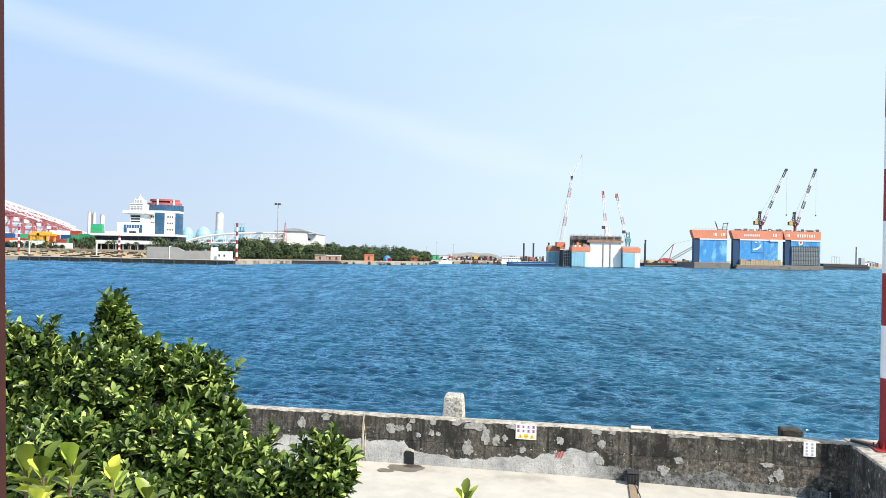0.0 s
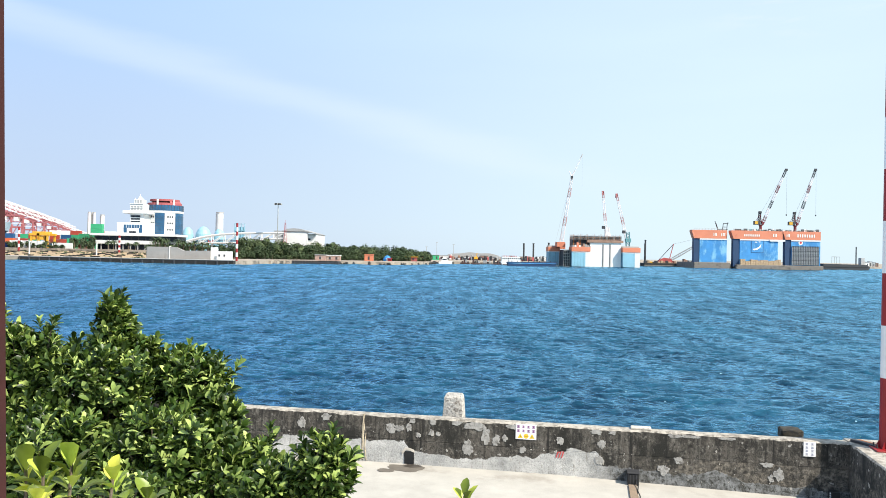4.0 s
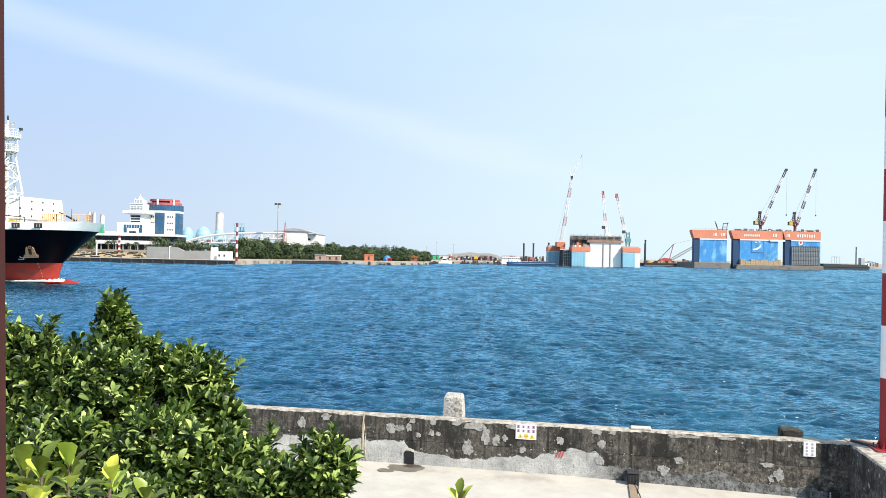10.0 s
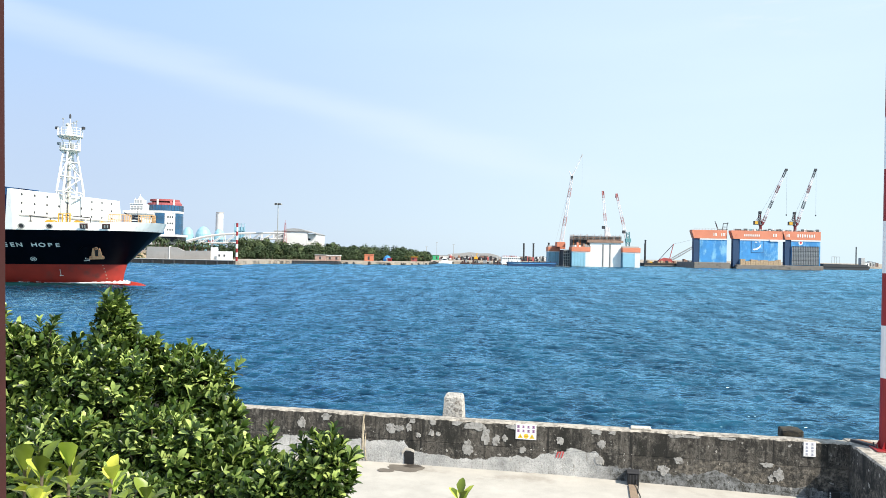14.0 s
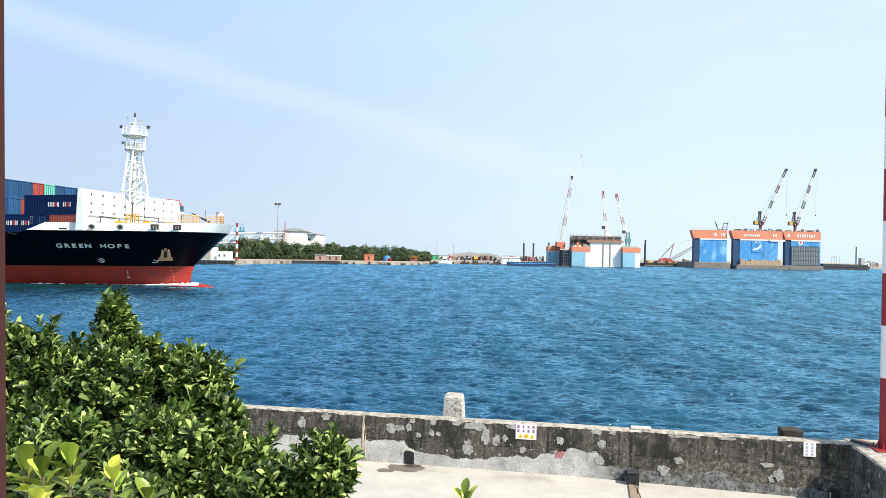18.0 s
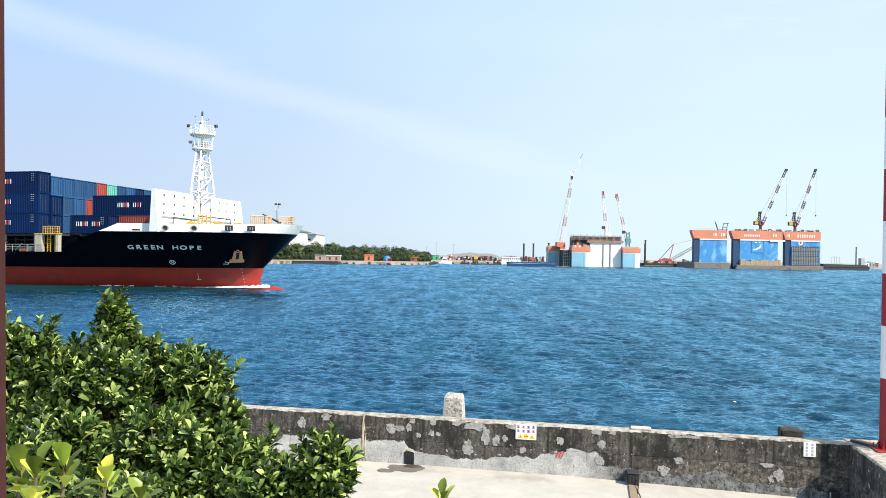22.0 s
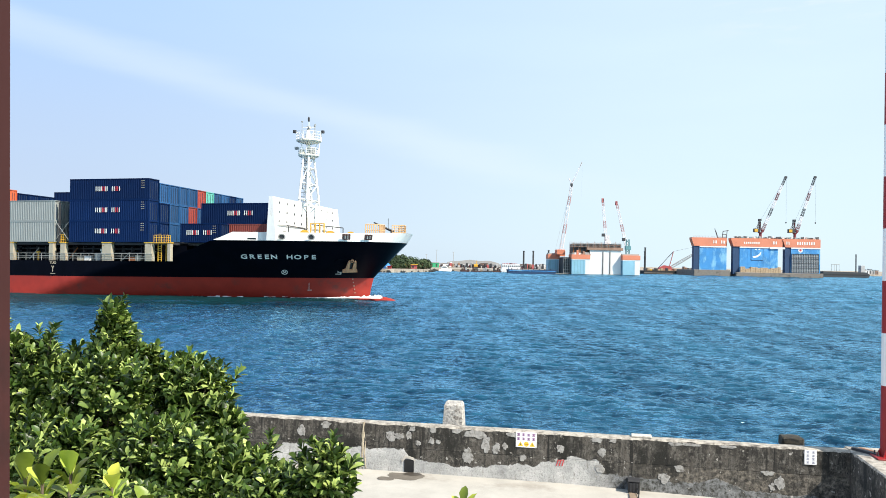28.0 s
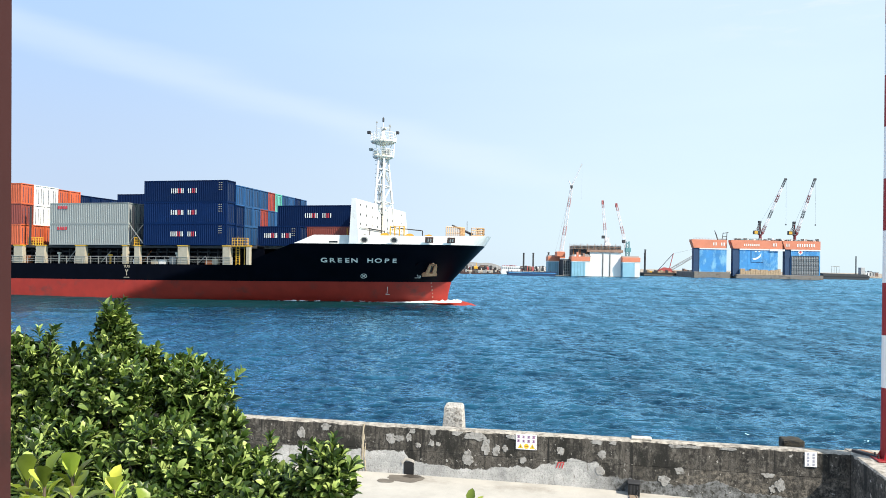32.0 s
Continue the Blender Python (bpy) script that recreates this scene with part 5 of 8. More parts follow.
def sheet(name, pts, z, mat, label, cat, depth=4.0):
    bm = bmesh.new()
    top = [bm.verts.new((x, y, z)) for x, y in pts]
    bot = [bm.verts.new((x, y, z - depth)) for x, y in pts]
    bm.faces.new(top)
    for i in range(len(pts)):
        j = (i + 1) % len(pts)
        bm.faces.new((top[i], bot[i], bot[j], top[j]))
    bmesh.ops.recalc_face_normals(bm, faces=bm.faces[:])
    bmesh.ops.triangulate(bm, faces=bm.faces[:])
    return tagged(link_mesh(name, bm, mat), label, cat, kind="structure")


sheet("ground", ((-2500, 420), (-167, 318), (-82, 303), (-81, 312), (-77, 368), (-60, 380), (-50, 374), (-25, 386), (-8, 440), (-3, 488), (34, 491), (64, 610), (220, 700), (420, 800), (700, 900), (2500, 1600), (2500, 4200), (-2500, 4200)), LOW, EARTH,
      "pale sandy shore across the harbour", "ground")
sheet("terrace", ((-2500, 445), (-170, 336), (-100, 328), (-93.5, 330), (-148, 520), (-300, 900), (-2500, 900)), TERRACE, EARTH, "raised ground behind the far quay", "ground", 3.6)


def far_bank():
    bm = bmesh.new()
    rows = []
    for i in range(41):
        f = i / 40
        x, y = -230 + f * 118, 326 - f * 14.5
        rows.append([bm.verts.new((x + 0.2 * k, y + 3.0 + 4.2 * k, LOW - 0.05 + (TERRACE - LOW) * k / 5 + 0.35 * noise.noise((x * 0.3, k * 1.3, 2)))) for k in range(6)])
    for r, s in zip(rows, rows[1:]):
        for k in range(5):
            bm.faces.new((r[k], s[k], s[k + 1], r[k + 1]))
    tagged(link_mesh("bank", bm, SAND), "sandy bank with dry scrub behind the far quay", "bank", kind="structure")
    # the edge of the far quay, with fenders
    edge = thing("far_quay_edge", pose(-82, 302, 0, 0, 0, -10.0), "dark concrete quay edge with rubber fenders", "quay", kind="structure")
    part("quay_face", B(-160, 0, 0, 2.0, -2.0, 1.75, 0.05), QUAY_DARK, edge)
    part("quay_cope", B(-160, 0.1, -0.1, 1.0, 1.75, 2.05, 0.05), GREY_WALL, edge)
    fm = bpy.data.meshes.new("fender")
    bm = B(-0.35, 0.35, -0.4, 0, -0.2, 1.5, 0.08)
    bm.to_mesh(fm)
    bm.free()
    fm.materials.append(DARK)
    for k in range(32):
        share("fender", fm, edge, pose(-2 - 4.6 * k, 0, 0))
    # tufts of scrub on the bank
    rr = random.Random(8)

    def on_bank(f, g):
        return -225 + f * 112, 326 - f * 14.2 + 3.5 + 17 * g, LOW + (TERRACE - LOW) * (0.5 + 17 * g) / 21
    sb = bmesh.new()
    for k in range(110):
        x, y, z = on_bank(rr.random(), rr.random())
        w = rr.uniform(0.8, 2.6)
        for _ in range(12):
            c = Vector((x + rr.gauss(0, w * 0.4), y + rr.gauss(0, 0.4), z + rr.uniform(0, 0.35)))
            u, v = Vector((rr.uniform(-1, 1), rr.uniform(-1, 1), rr.uniform(-0.3, 1))) * 0.36, Vector((rr.uniform(-1, 1), rr.uniform(-0.5, 0.5), 0.6)) * 0.3
            sb.faces.new([sb.verts.new(c + q) for q in (u, v, -u, -v)])
    tagged(link_mesh("scrub", sb, LEAF_PALM), "low dry scrub on the bank", "shrub", kind="stuff")
    # dark retaining boards and two ramps of steps
    n = 0
    for row in range(4):
        f = 0.0
        while f < 0.97:
            ln = rr.uniform(1.6, 4.6)
            x, y, z = on_bank(f, 0.12 + 0.23 * row + rr.uniform(-0.03, 0.03))
            bd = thing("retaining_board", pose(x, y, z, 0, 0, -7.2), "dark weathered retaining board on the sandy bank", "board", "retaining boards on the bank")
            part("board", B(0, ln, -0.12, 0.12, -0.4, 0.42, 0.04), QUAY_DARK, bd)
            f += (ln + rr.uniform(1.5, 6.5)) / 112
    for fa, fb in ((0.28, 0.41), (0.60, 0.80)):
        st = thing("bank_stairs", pose(0, 0, 0), "flight of dark steps climbing the sandy bank", "stairs", "steps on the bank")
        m = 16
        for k in range(m):
            x, y, z = on_bank(fa + (fb - fa) * k / m, 0.05 + 0.92 * k / m)
            part("step", B(x, x + 112 * (fb - fa) / m + 0.3, y - 0.7, y + 0.7, z - 0.3, z + 0.45, 0.03), QUAY_DARK, st)


far_bank()


def crown_mesh(seed, wide, high, count, leaf, mat, lo=0.30, hi=0.84, lobes=11):
    """A crown of leaf clumps on lobes of uneven size that reach down towards the ground."""
    rr = random.Random(seed)
    bm = bmesh.new()
    spots = []
    for k in range(lobes):
        f = (k + rr.random()) / lobes
        wr = wide * (0.72 - 0.42 * f) * rr.uniform(0.4, 1.0)
        a = rr.uniform(0, math.tau)
        spots.append((Vector((math.cos(a) * wr, math.sin(a) * wr, high * (lo + (hi - lo) * f))), rr.uniform(0.24, 0.44) * wide))
    for _ in range(count):
        c, r = rr.choice(spots)
        d = Vector((rr.gauss(0, 1), rr.gauss(0, 1), rr.gauss(0.25, 0.8))).normalized()
        p = c + d * r * rr.uniform(0.72, 1.06)
        p.z = max(p.z, 0.05 * high)
        n = (d + Vector((rr.gauss(0, 0.45), rr.gauss(0, 0.45), 0.5))).normalized()
        u = n.orthogonal().normalized()
        v = n.cross(u)
        a = rr.uniform(0, math.tau)
        u, v = math.cos(a) * u + math.sin(a) * v, math.cos(a) * v - math.sin(a) * u
        s = leaf * rr.uniform(0.6, 1.3)
        bm.faces.new([bm.verts.new(p + q) for q in (u * s, v * s * 0.6 + n * 0.1 * s, -u * s, -v * s * 0.6)])
    me = bpy.data.meshes.new("crown")
    bm.to_mesh(me)
    bm.free()
    me.materials.append(mat)
    return me


def trunk_mesh(high, wide):
    bm = bmesh.new()
    rod(bm, (0, 0, -0.1), (0.1, 0, high * 0.45), 0.22, 0.13, 7)
    for k in range(5):
        a = k * 1.3
        rod(bm, (0.05, 0, high * (0.25 + 0.04 * k)), (math.cos(a) * wide * 0.55, math.sin(a) * wide * 0.55, high * 0.7), 0.09, 0.03, 5)
    me = bpy.data.meshes.new("trunk")
    bm.to_mesh(me)
    bm.free()
    me.materials.append(BARK)
    return me


def far_trees():
    crowns = [crown_mesh(s, 5.6, 7.5, 1100, 0.50, LEAF_LIGHT if s % 3 == 1 else LEAF_FAR, 0.16) for s in range(8)]
    tm = trunk_mesh(7.5, 3.6)
    rr = random.Random(3)
    spots = []
    # a belt of uneven crowns that sinks towards its end
    for row in range(3):
        n = 17
        for k in range(n):
            f = (k + 0.5 * (row % 2)) / n
            y = 394 + row * 8 + f * 58 + rr.uniform(-2, 2)
            x = -108 + 101 * f + rr.uniform(-2, 2) + row
            top = (14.8 if f < 0.22 else 16.0 - 5.6 * f) + rr.uniform(-2.6, 1.2) - (2 - row) * 1.1
            spots.append((x, y, max(6.0, top)))
    for x, y, top in spots:
        h = max(4.0, top - LOW)
        t = thing("shore_tree", pose(x, y, LOW, 0, 0, rr.uniform(0, 360)), "dense dark green broadleaf tree on the far shore", "tree", "trees on the far shore")
        t.scale = (rr.uniform(1.0, 1.45), rr.uniform(0.9, 1.2), h / 9.8)
        share("trunk", tm, t, Matrix())
        share("crown", rr.choice(crowns), t, Matrix())
    # undergrowth along the belt's foot, and hedges on the terrace
    bushes = [crown_mesh(30 + s, 2.4, 3.2, 300, 0.34, LEAF_LIGHT if s == 1 else LEAF_FAR, 0.2, 0.8, 7) for s in range(4)]
    stem = trunk_mesh(3.0, 1.8)
    low = []
    for k in range(64):
        f = k / 64
        low.append((-107 + 98 * f + rr.uniform(-0.6, 0.6), 388 + f * 58 + rr.uniform(0, 2), LOW, rr.uniform(0.7, 1.5)))
    for k in range(9):
        low.append((-166.68 + k * 1.25, 345 + rr.uniform(0, 4), TERRACE, rr.uniform(1.1, 1.9)))
    for k in range(26):
        low.append((-130.30 + k * 1.35, 341 + rr.uniform(0, 3), TERRACE, rr.uniform(0.6, 1.15)))
    for k in range(10):
        low.append((-191.37 + k * 2.6, 340 + rr.uniform(0, 2), TERRACE, rr.uniform(0.5, 0.9)))
    for x, y, z, s in low:
        t = thing("shore_shrub", pose(x, y, z, 0, 0, rr.uniform(0, 360)), "dense dark green shrub on the far shore", "shrub", "shrubs on the far shore")
        t.scale = (1.0, 1.0, s)
        share("stem", stem, t, pose(0, 0, 0))
        share("crown", rr.choice(bushes), t, Matrix())
    # palms before the building
    pm = []
    for s in range(3):
        r2 = random.Random(s)
        bm = bmesh.new()
        for k in range(46):
            a, e = r2.uniform(0, math.tau), r2.uniform(0.0, 1.2)
            prev, side = Vector((0, 0, 0)), Vector((-math.sin(a), math.cos(a), 0))
            for j in range(4):
                e2 = e - 0.5 * j
                nx = prev + Vector((math.cos(a) * math.cos(e2), math.sin(a) * math.cos(e2), math.sin(e2))) * 0.62
                w0, w1 = 0.36 * (1 - j / 5), 0.36 * (1 - (j + 1) / 4.2)
                bm.faces.new([bm.verts.new(c) for c in (prev - side * w0, prev + side * w0, nx + side * w1, nx - side * w1)])
                prev = nx
        me = bpy.data.meshes.new("fronds")
        bm.to_mesh(me)
        bm.free()
        me.materials.append(LEAF_PALM)
        pm.append(me)
    tr = bpy.data.meshes.new("trunk")
    bm = R((0, 0, -0.1), (0, 0, 3.0), 0.2, 0.15, 7)
    bm.to_mesh(tr)
    bm.free()
    tr.materials.append(BARK)
    for x, d, h in ((-172.63, 336, 2.4), (-169.44, 336, 2.2), (-160.83, 337, 3.6), (-158.59, 338, 3.4), (-155.88, 337, 2.6), (-145.59, 336, 2.9), (-143.81, 337, 3.2), (-136.99, 336, 2.3), (-133.79, 336, 2.6),
                    (-124.81, 335, 2.8), (-122.86, 335, 3.0), (-121.01, 336, 2.7), (-114.76, 335, 2.6), (-112.56, 335, 2.2), (-109.86, 335, 2.0), (-107.98, 336, 2.3), (-104.77, 336, 2.0), (-102.31, 336, 1.9), (-186.71, 337, 2.0), (-182.07, 338, 2.2)):
        t = thing("palm", pose(x, d, TERRACE, 0, 0, rr.uniform(0, 360)), "small dark green palm on the terrace", "palm", "palms before the harbour office")
        s = h / 3.0 * (1.45 if x > -126 else 1.0)
        t.scale = (max(s, 0.9), max(s, 0.9), s)
        share("trunk", tr, t, Matrix())
        share("fronds", rr.choice(pm), t, pose(0, 0, 3.0))


far_trees()


def lattice(bm, p, q, w, n, r=0.12, taper=0.5):
    p, q = Vector(p), Vector(q)
    d = (q - p).normalized()
    u = d.cross(Vector((0, 1, 0.01))).normalized()
    v = d.cross(u)
    rings = []
    for i in range(n + 1):
        f = i / n
        ww = w * (1 - (1 - taper) * abs(f - 0.35) / 0.65)
        c = p.lerp(q, f)
        rings.append([c + u * ww * a + v * ww * b for a, b in ((-0.5, -0.5), (0.5, -0.5), (0.5, 0.5), (-0.5, 0.5))])
    for a, b in zip(rings, rings[1:]):
        for k in range(4):
            rod(bm, a[k], b[k], r, n=4, caps=False)
            rod(bm, a[k], b[(k + 1) % 4], r * 0.7, n=3, caps=False)
    return bm


def striped_pole(x, y, z, high, r, bands, label, group=""):
    t = thing("striped_beacon_pole", pose(x, y, z), label, "pole", group)
    for k in range(bands):
        part("band", R((0, 0, high * k / bands), (0, 0, high * (k + 1) / bands), r, n=10), SIGNAL_RED if k % 2 == 0 else SIGNAL_WHITE, t)
    return t


for px, yy, top in ((-181.35, 330, 14.12), (-135.02, 322, 11.18)):
    striped_pole(px, yy, LOW + 2.4, top - LOW - 2.4, 0.42, 7, "red and white banded pole on the bank", "banded poles")
striped_pole(-81.2, 304.0, LOW, 16.63 - LOW, 0.42, 9, "tall red and white banded pole ending the far quay", "banded poles")
for px, yy in ((-174.62, 326), (-143.55, 320)):
    t = thing("white_post", pose(px, yy, LOW + 1.0), "white concrete marker post on the bank", "post", "white posts")
    part("shaft", B(-0.22, 0.22, -0.22, 0.22, 0, 5.0, 0.04), WHITE_WALL, t)
    part("cap", B(-0.3, 0.3, -0.3, 0.3, 5.0, 5.25, 0.04), WHITE_WALL, t)


def boat_shed_wall():
    t = thing("concrete_yard_wall", pose(0, 0, 0), "long grey rendered concrete wall on the quay", "wall")
    d = 311.0
    part("panel", B(-119.43, -110.33, d, d + 1.5, LOW, 6.74, 0.05), WALL_GREY, t)
    part("panel", prism(bmesh.new(), ((-110.33 + 0.3, LOW), (-93.72, LOW), (-93.72, 5.55), (-104.41, 5.35), (-107.37, 6.66), (-110.33 + 0.3, 6.83)), d, d + 1.5), WALL_GREY, t)
    part("pilaster", B(-110.33, -110.33 + 0.3, d - 0.2, d + 1.5, LOW, 7.06), WHITE_WALL, t)
    t = thing("white_hut", pose(0, 0, 0), "small white flat-roofed hut beside the yard wall", "hut")
    part("wall", B(-93.79, -86.03, 312, 316, LOW, 5.40, 0.05), WHITE_WALL, t)
    part("wall", B(-93.79, -91.97, 311.8, 316, LOW, 6.94, 0.05), WHITE_WALL, t)
    for px in (-90.37, -88.31):
        part("window", B(px - 0.3, px + 0.3, 311.95, 312.1, LOW + 1.6, LOW + 2.4), DARK_GLASS, t)


boat_shed_wall()


def harbour_office():
    d = 352.0
    h = thing("harbour_office", pose(0, 0, 0), "white harbour office with a stepped tower and a long low wing", "building")
    x0, x1 = -160.28, -121.64
    part("wing_base", B(x0 + 2, x1, d + 2, d + 13, TERRACE, 8.19), DARK_GLASS, h, "shaded glazed ground floor")
    n = 11
    for k in range(n + 1):
        x = x0 + 1 + (x1 - x0 - 2) * k / n
        part("column", B(x - 0.2, x + 0.2, d, d + 0.5, TERRACE, 8.19), GREY_ROOF, h)
    part("fascia", B(x0, x1 - 8, d - 0.6, d + 13.5, 7.80, 9.48, 0.1), WHITE_WALL, h)
    part("window_band", B(x0 + 0.8, x1, d + 1.0, d + 13, 9.48, 11.54), DARK_GLASS, h, "dark ribbon window")
    for k in range(12):
        x = x0 + 1 + (x1 - x0 - 2) * k / 11
        part("mullion", B(x - 0.1, x + 0.1, d + 0.85, d + 1.0, 9.48, 11.54), DARK, h)
    part("roof_slab", B(x0 - 0.5, x1 + 0.5, d - 1.2, d + 14, 11.54, 12.57, 0.1), WHITE_WALL, h)
    for k in range(5):
        x = -155.76 + 1.8 * k
        part("roof_unit", B(x, x + 1.2, d + 3, d + 5, 12.57, 12.57 + 0.9, 0.05), WHITE_WALL, h)
    # the stepped tower
    e = d + 4.0
    tw = part("tower", B(-150.55, -135.96, e, e + 14, 12.67, 17.88, 0.05), WHITE_WALL, h, "white stepped tower")
    part("tower_window", B(-147.43, -138.83, e - 0.12, e, 13.19, 16.84), BLUE_GLASS, tw, "blue glazed opening")
    part("portal", B(-145.86, -140.39, e - 0.3, e - 0.1, 12.67, 15.28), WHITE_WALL, tw)
    part("tower_window", B(-144.82, -141.43, e - 0.4, e - 0.25, 13.06, 13.84), DARK_GLASS, tw)
    for k in range(8):
        x = -147.43 + (-138.83 - -147.43) * k / 7
        part("mullion", B(x - 0.08, x + 0.08, e - 0.2, e - 0.1, 15.28, 16.84), WHITE_WALL, tw)
    part("tower_stage", B(-145.17, -138.65, e + 1.5, e + 12, 17.88, 22.05), WHITE_WALL, tw)
    for a, b in ((384, 381), (388.6, 386), (393, 391)):
        part("tower_window", B(-144.78, -140.48, e + 1.38, e + 1.5, 18.14 + (393 - a) * 0.26, 18.14 + (393 - b) * 0.26), DARK_GLASS, tw)
    part("balcony_slab", B(-148.35, -136.63, e + 0.3, e + 13, 22.05, 23.49, 0.1), WHITE_WALL, tw)
    part("tower_stage", B(-145.28, -139.28, e + 1.5, e + 11, 23.49, 26.49), WHITE_WALL, tw)
    for k in range(4):
        x = -144.76 + 1.42 * k
        part("louvre", B(x, x + 0.95, e + 1.38, e + 1.5, 23.88, 25.57), GREY_ROOF, tw)
    part("louvre_band", B(-145.28, -139.28, e + 1.3, e + 1.42, 24.58, 24.84), WHITE_WALL, tw)
    part("cornice", B(-145.44, -139.18, e + 1.2, e + 11.3, 26.49, 26.75, 0.05), WHITE_WALL, tw)
    part("lantern", B(-144.16, -140.26, e + 3, e + 8, 26.75, 28.83, 0.1), WHITE_WALL, tw)
    for k in range(3):
        x = -143.77 + 1.2 * k
        part("louvre", B(x, x + 0.8, e + 2.9, e + 3, 27.01, 28.44), GREY_ROOF, tw)
    part("lantern_top", lathe(bmesh.new(), ((1.55, 28.83), (1.5, 29.22), (0.7, 29.35), (0.7, 29.72), (1.0, 29.80), (0.25, 30.40)), 10, -142.21, e + 5.5), WHITE_WALL, tw)
    for k in (-1, 1):
        part("finial", R((-142.21 + 1.7 * k, e + 4, 28.83), (-142.21 + 1.7 * k, e + 4, 29.49), 0.2, 0.08, n=6), WHITE_WALL, tw)
    part("finial", R((-142.21, e + 5.5, 30.27), (-142.21, e + 5.5, 31.44), 0.1, n=5), PALE_STEEL, tw)
    # the round glazed block behind
    cx, cy, r = -134.45, 372.0, 8.44
    dr = thing("round_office_block", pose(cx, cy, TERRACE), "round white office block with blue glass and a red crown", "building")
    z = {k: v - TERRACE for k, v in (("b", 12.46), ("w", 23.09), ("g", 26.35), ("t", 29.62))}
    part("drum", lathe(bmesh.new(), ((r, 0), (r, z["w"])), 40), WHITE_WALL, dr, "white drum wall")
    part("cornice", lathe(bmesh.new(), ((r + 0.3, z["w"]), (r + 0.3, z["w"] + 0.9)), 40), WHITE_WALL, dr)
    part("glass_ring", lathe(bmesh.new(), ((r + 0.1, z["w"] + 0.9), (r + 0.1, z["g"] + 0.4)), 40), BLUE_GLASS, dr, "blue ribbon glazing")
    # darker red puts the shade within the open crown into the core's colour
    part("crown_core", lathe(bmesh.new(), ((r * 0.70, z["g"] + 0.4), (r * 0.70, z["t"] - 1.0), (0.1, z["t"] - 1.0)), 32), SHADED_RED_WALL, dr, "crown core in darker red for the shade inside")
    part("crown", lathe(bmesh.new(), ((r * 0.93, z["g"] + 0.4), (r * 0.93, z["g"] + 1.5), (r * 0.88, z["g"] + 1.5), (r * 0.88, z["g"] + 0.4)), 36), BRICK_RED, dr, "salmon red crown wall")
    part("crown_ring", lathe(bmesh.new(), ((r * 0.78, z["t"] - 0.9), (r * 0.80, z["t"] - 0.9), (r * 0.80, z["t"]), (r * 0.74, z["t"]), (r * 0.74, z["t"] - 0.9)), 36), BRICK_RED, dr, "salmon red ring beam")
    bm = bmesh.new()
    arc = [radians(38 + 9 * i) for i in range(9)]
    lo = [bm.verts.new((r * 0.9 * math.sin(q), -r * 0.9 * math.cos(q), z["g"] + 1.4)) for q in arc]
    hi = [bm.verts.new((r * 0.84 * math.sin(q), -r * 0.84 * math.cos(q), z["t"] - 1.0)) for q in arc]
    for i in range(8):
        bm.faces.new((lo[i], lo[i + 1], hi[i + 1], hi[i]))
    part("crown_screen", bm, BRICK_RED, dr, "salmon red screen")
    for k in range(36):
        a = k * math.tau / 36
        part("mullion", B(-0.05, 0.05, -0.08, 0.05, z["w"] + 0.9, z["g"] + 0.4), DARK, dr).matrix_basis = pose(0, 0, 0, 0, 0, math.degrees(a)) @ pose(0, -(r + 0.1), 0)
    for a in (-24, 30):
        part("crown_pier", B(-0.35, 0.35, -0.3, 0.1, z["g"] + 0.4, z["t"] - 0.2), WHITE_WALL, dr).matrix_basis = pose(0, 0, 0, 0, 0, a + 20) @ pose(0, -r * 0.94, 0)

    def strip(a0, a1, z0, z1, mat, name, lift=0.15):
        bm = bmesh.new()
        n = 6
        pts = [(radians(20 + a0 + (a1 - a0) * i / n)) for i in range(n + 1)]
        lo = [bm.verts.new(((r + lift) * math.sin(q), -(r + lift) * math.cos(q), z0)) for q in pts]
        hi = [bm.verts.new(((r + lift) * math.sin(q), -(r + lift) * math.cos(q), z1)) for q in pts]
        for i in range(n):
            bm.faces.new((lo[i], lo[i + 1], hi[i + 1], hi[i]))
        part(name, bm, mat, dr)
    strip(-30, 0, z["b"], z["w"] - 0.2, BLUE_GLASS, "glass_strip")
    strip(34, 84, z["b"] - 2, z["w"] - 0.2, BLUE_GLASS, "glass_strip")
    strip(-86, -62, z["b"], z["w"] - 0.2, DARK_GLASS, "glass_strip")
    for fl in range(3):
        zz = z["b"] + 2.2 + fl * 3.0
        for a in (8, 15, 22, -38, -45, -54):
            strip(a, a + 4, zz, zz + 0.9, DARK_GLASS, "window")
    for k in range(9):
        strip(-30, 0, z["b"] + 1.1 * k, z["b"] + 1.1 * k + 0.08, DARK, "transom", 0.18)
        strip(34, 84, z["b"] + 1.1 * k, z["b"] + 1.1 * k + 0.08, DARK, "transom", 0.18)


harbour_office()


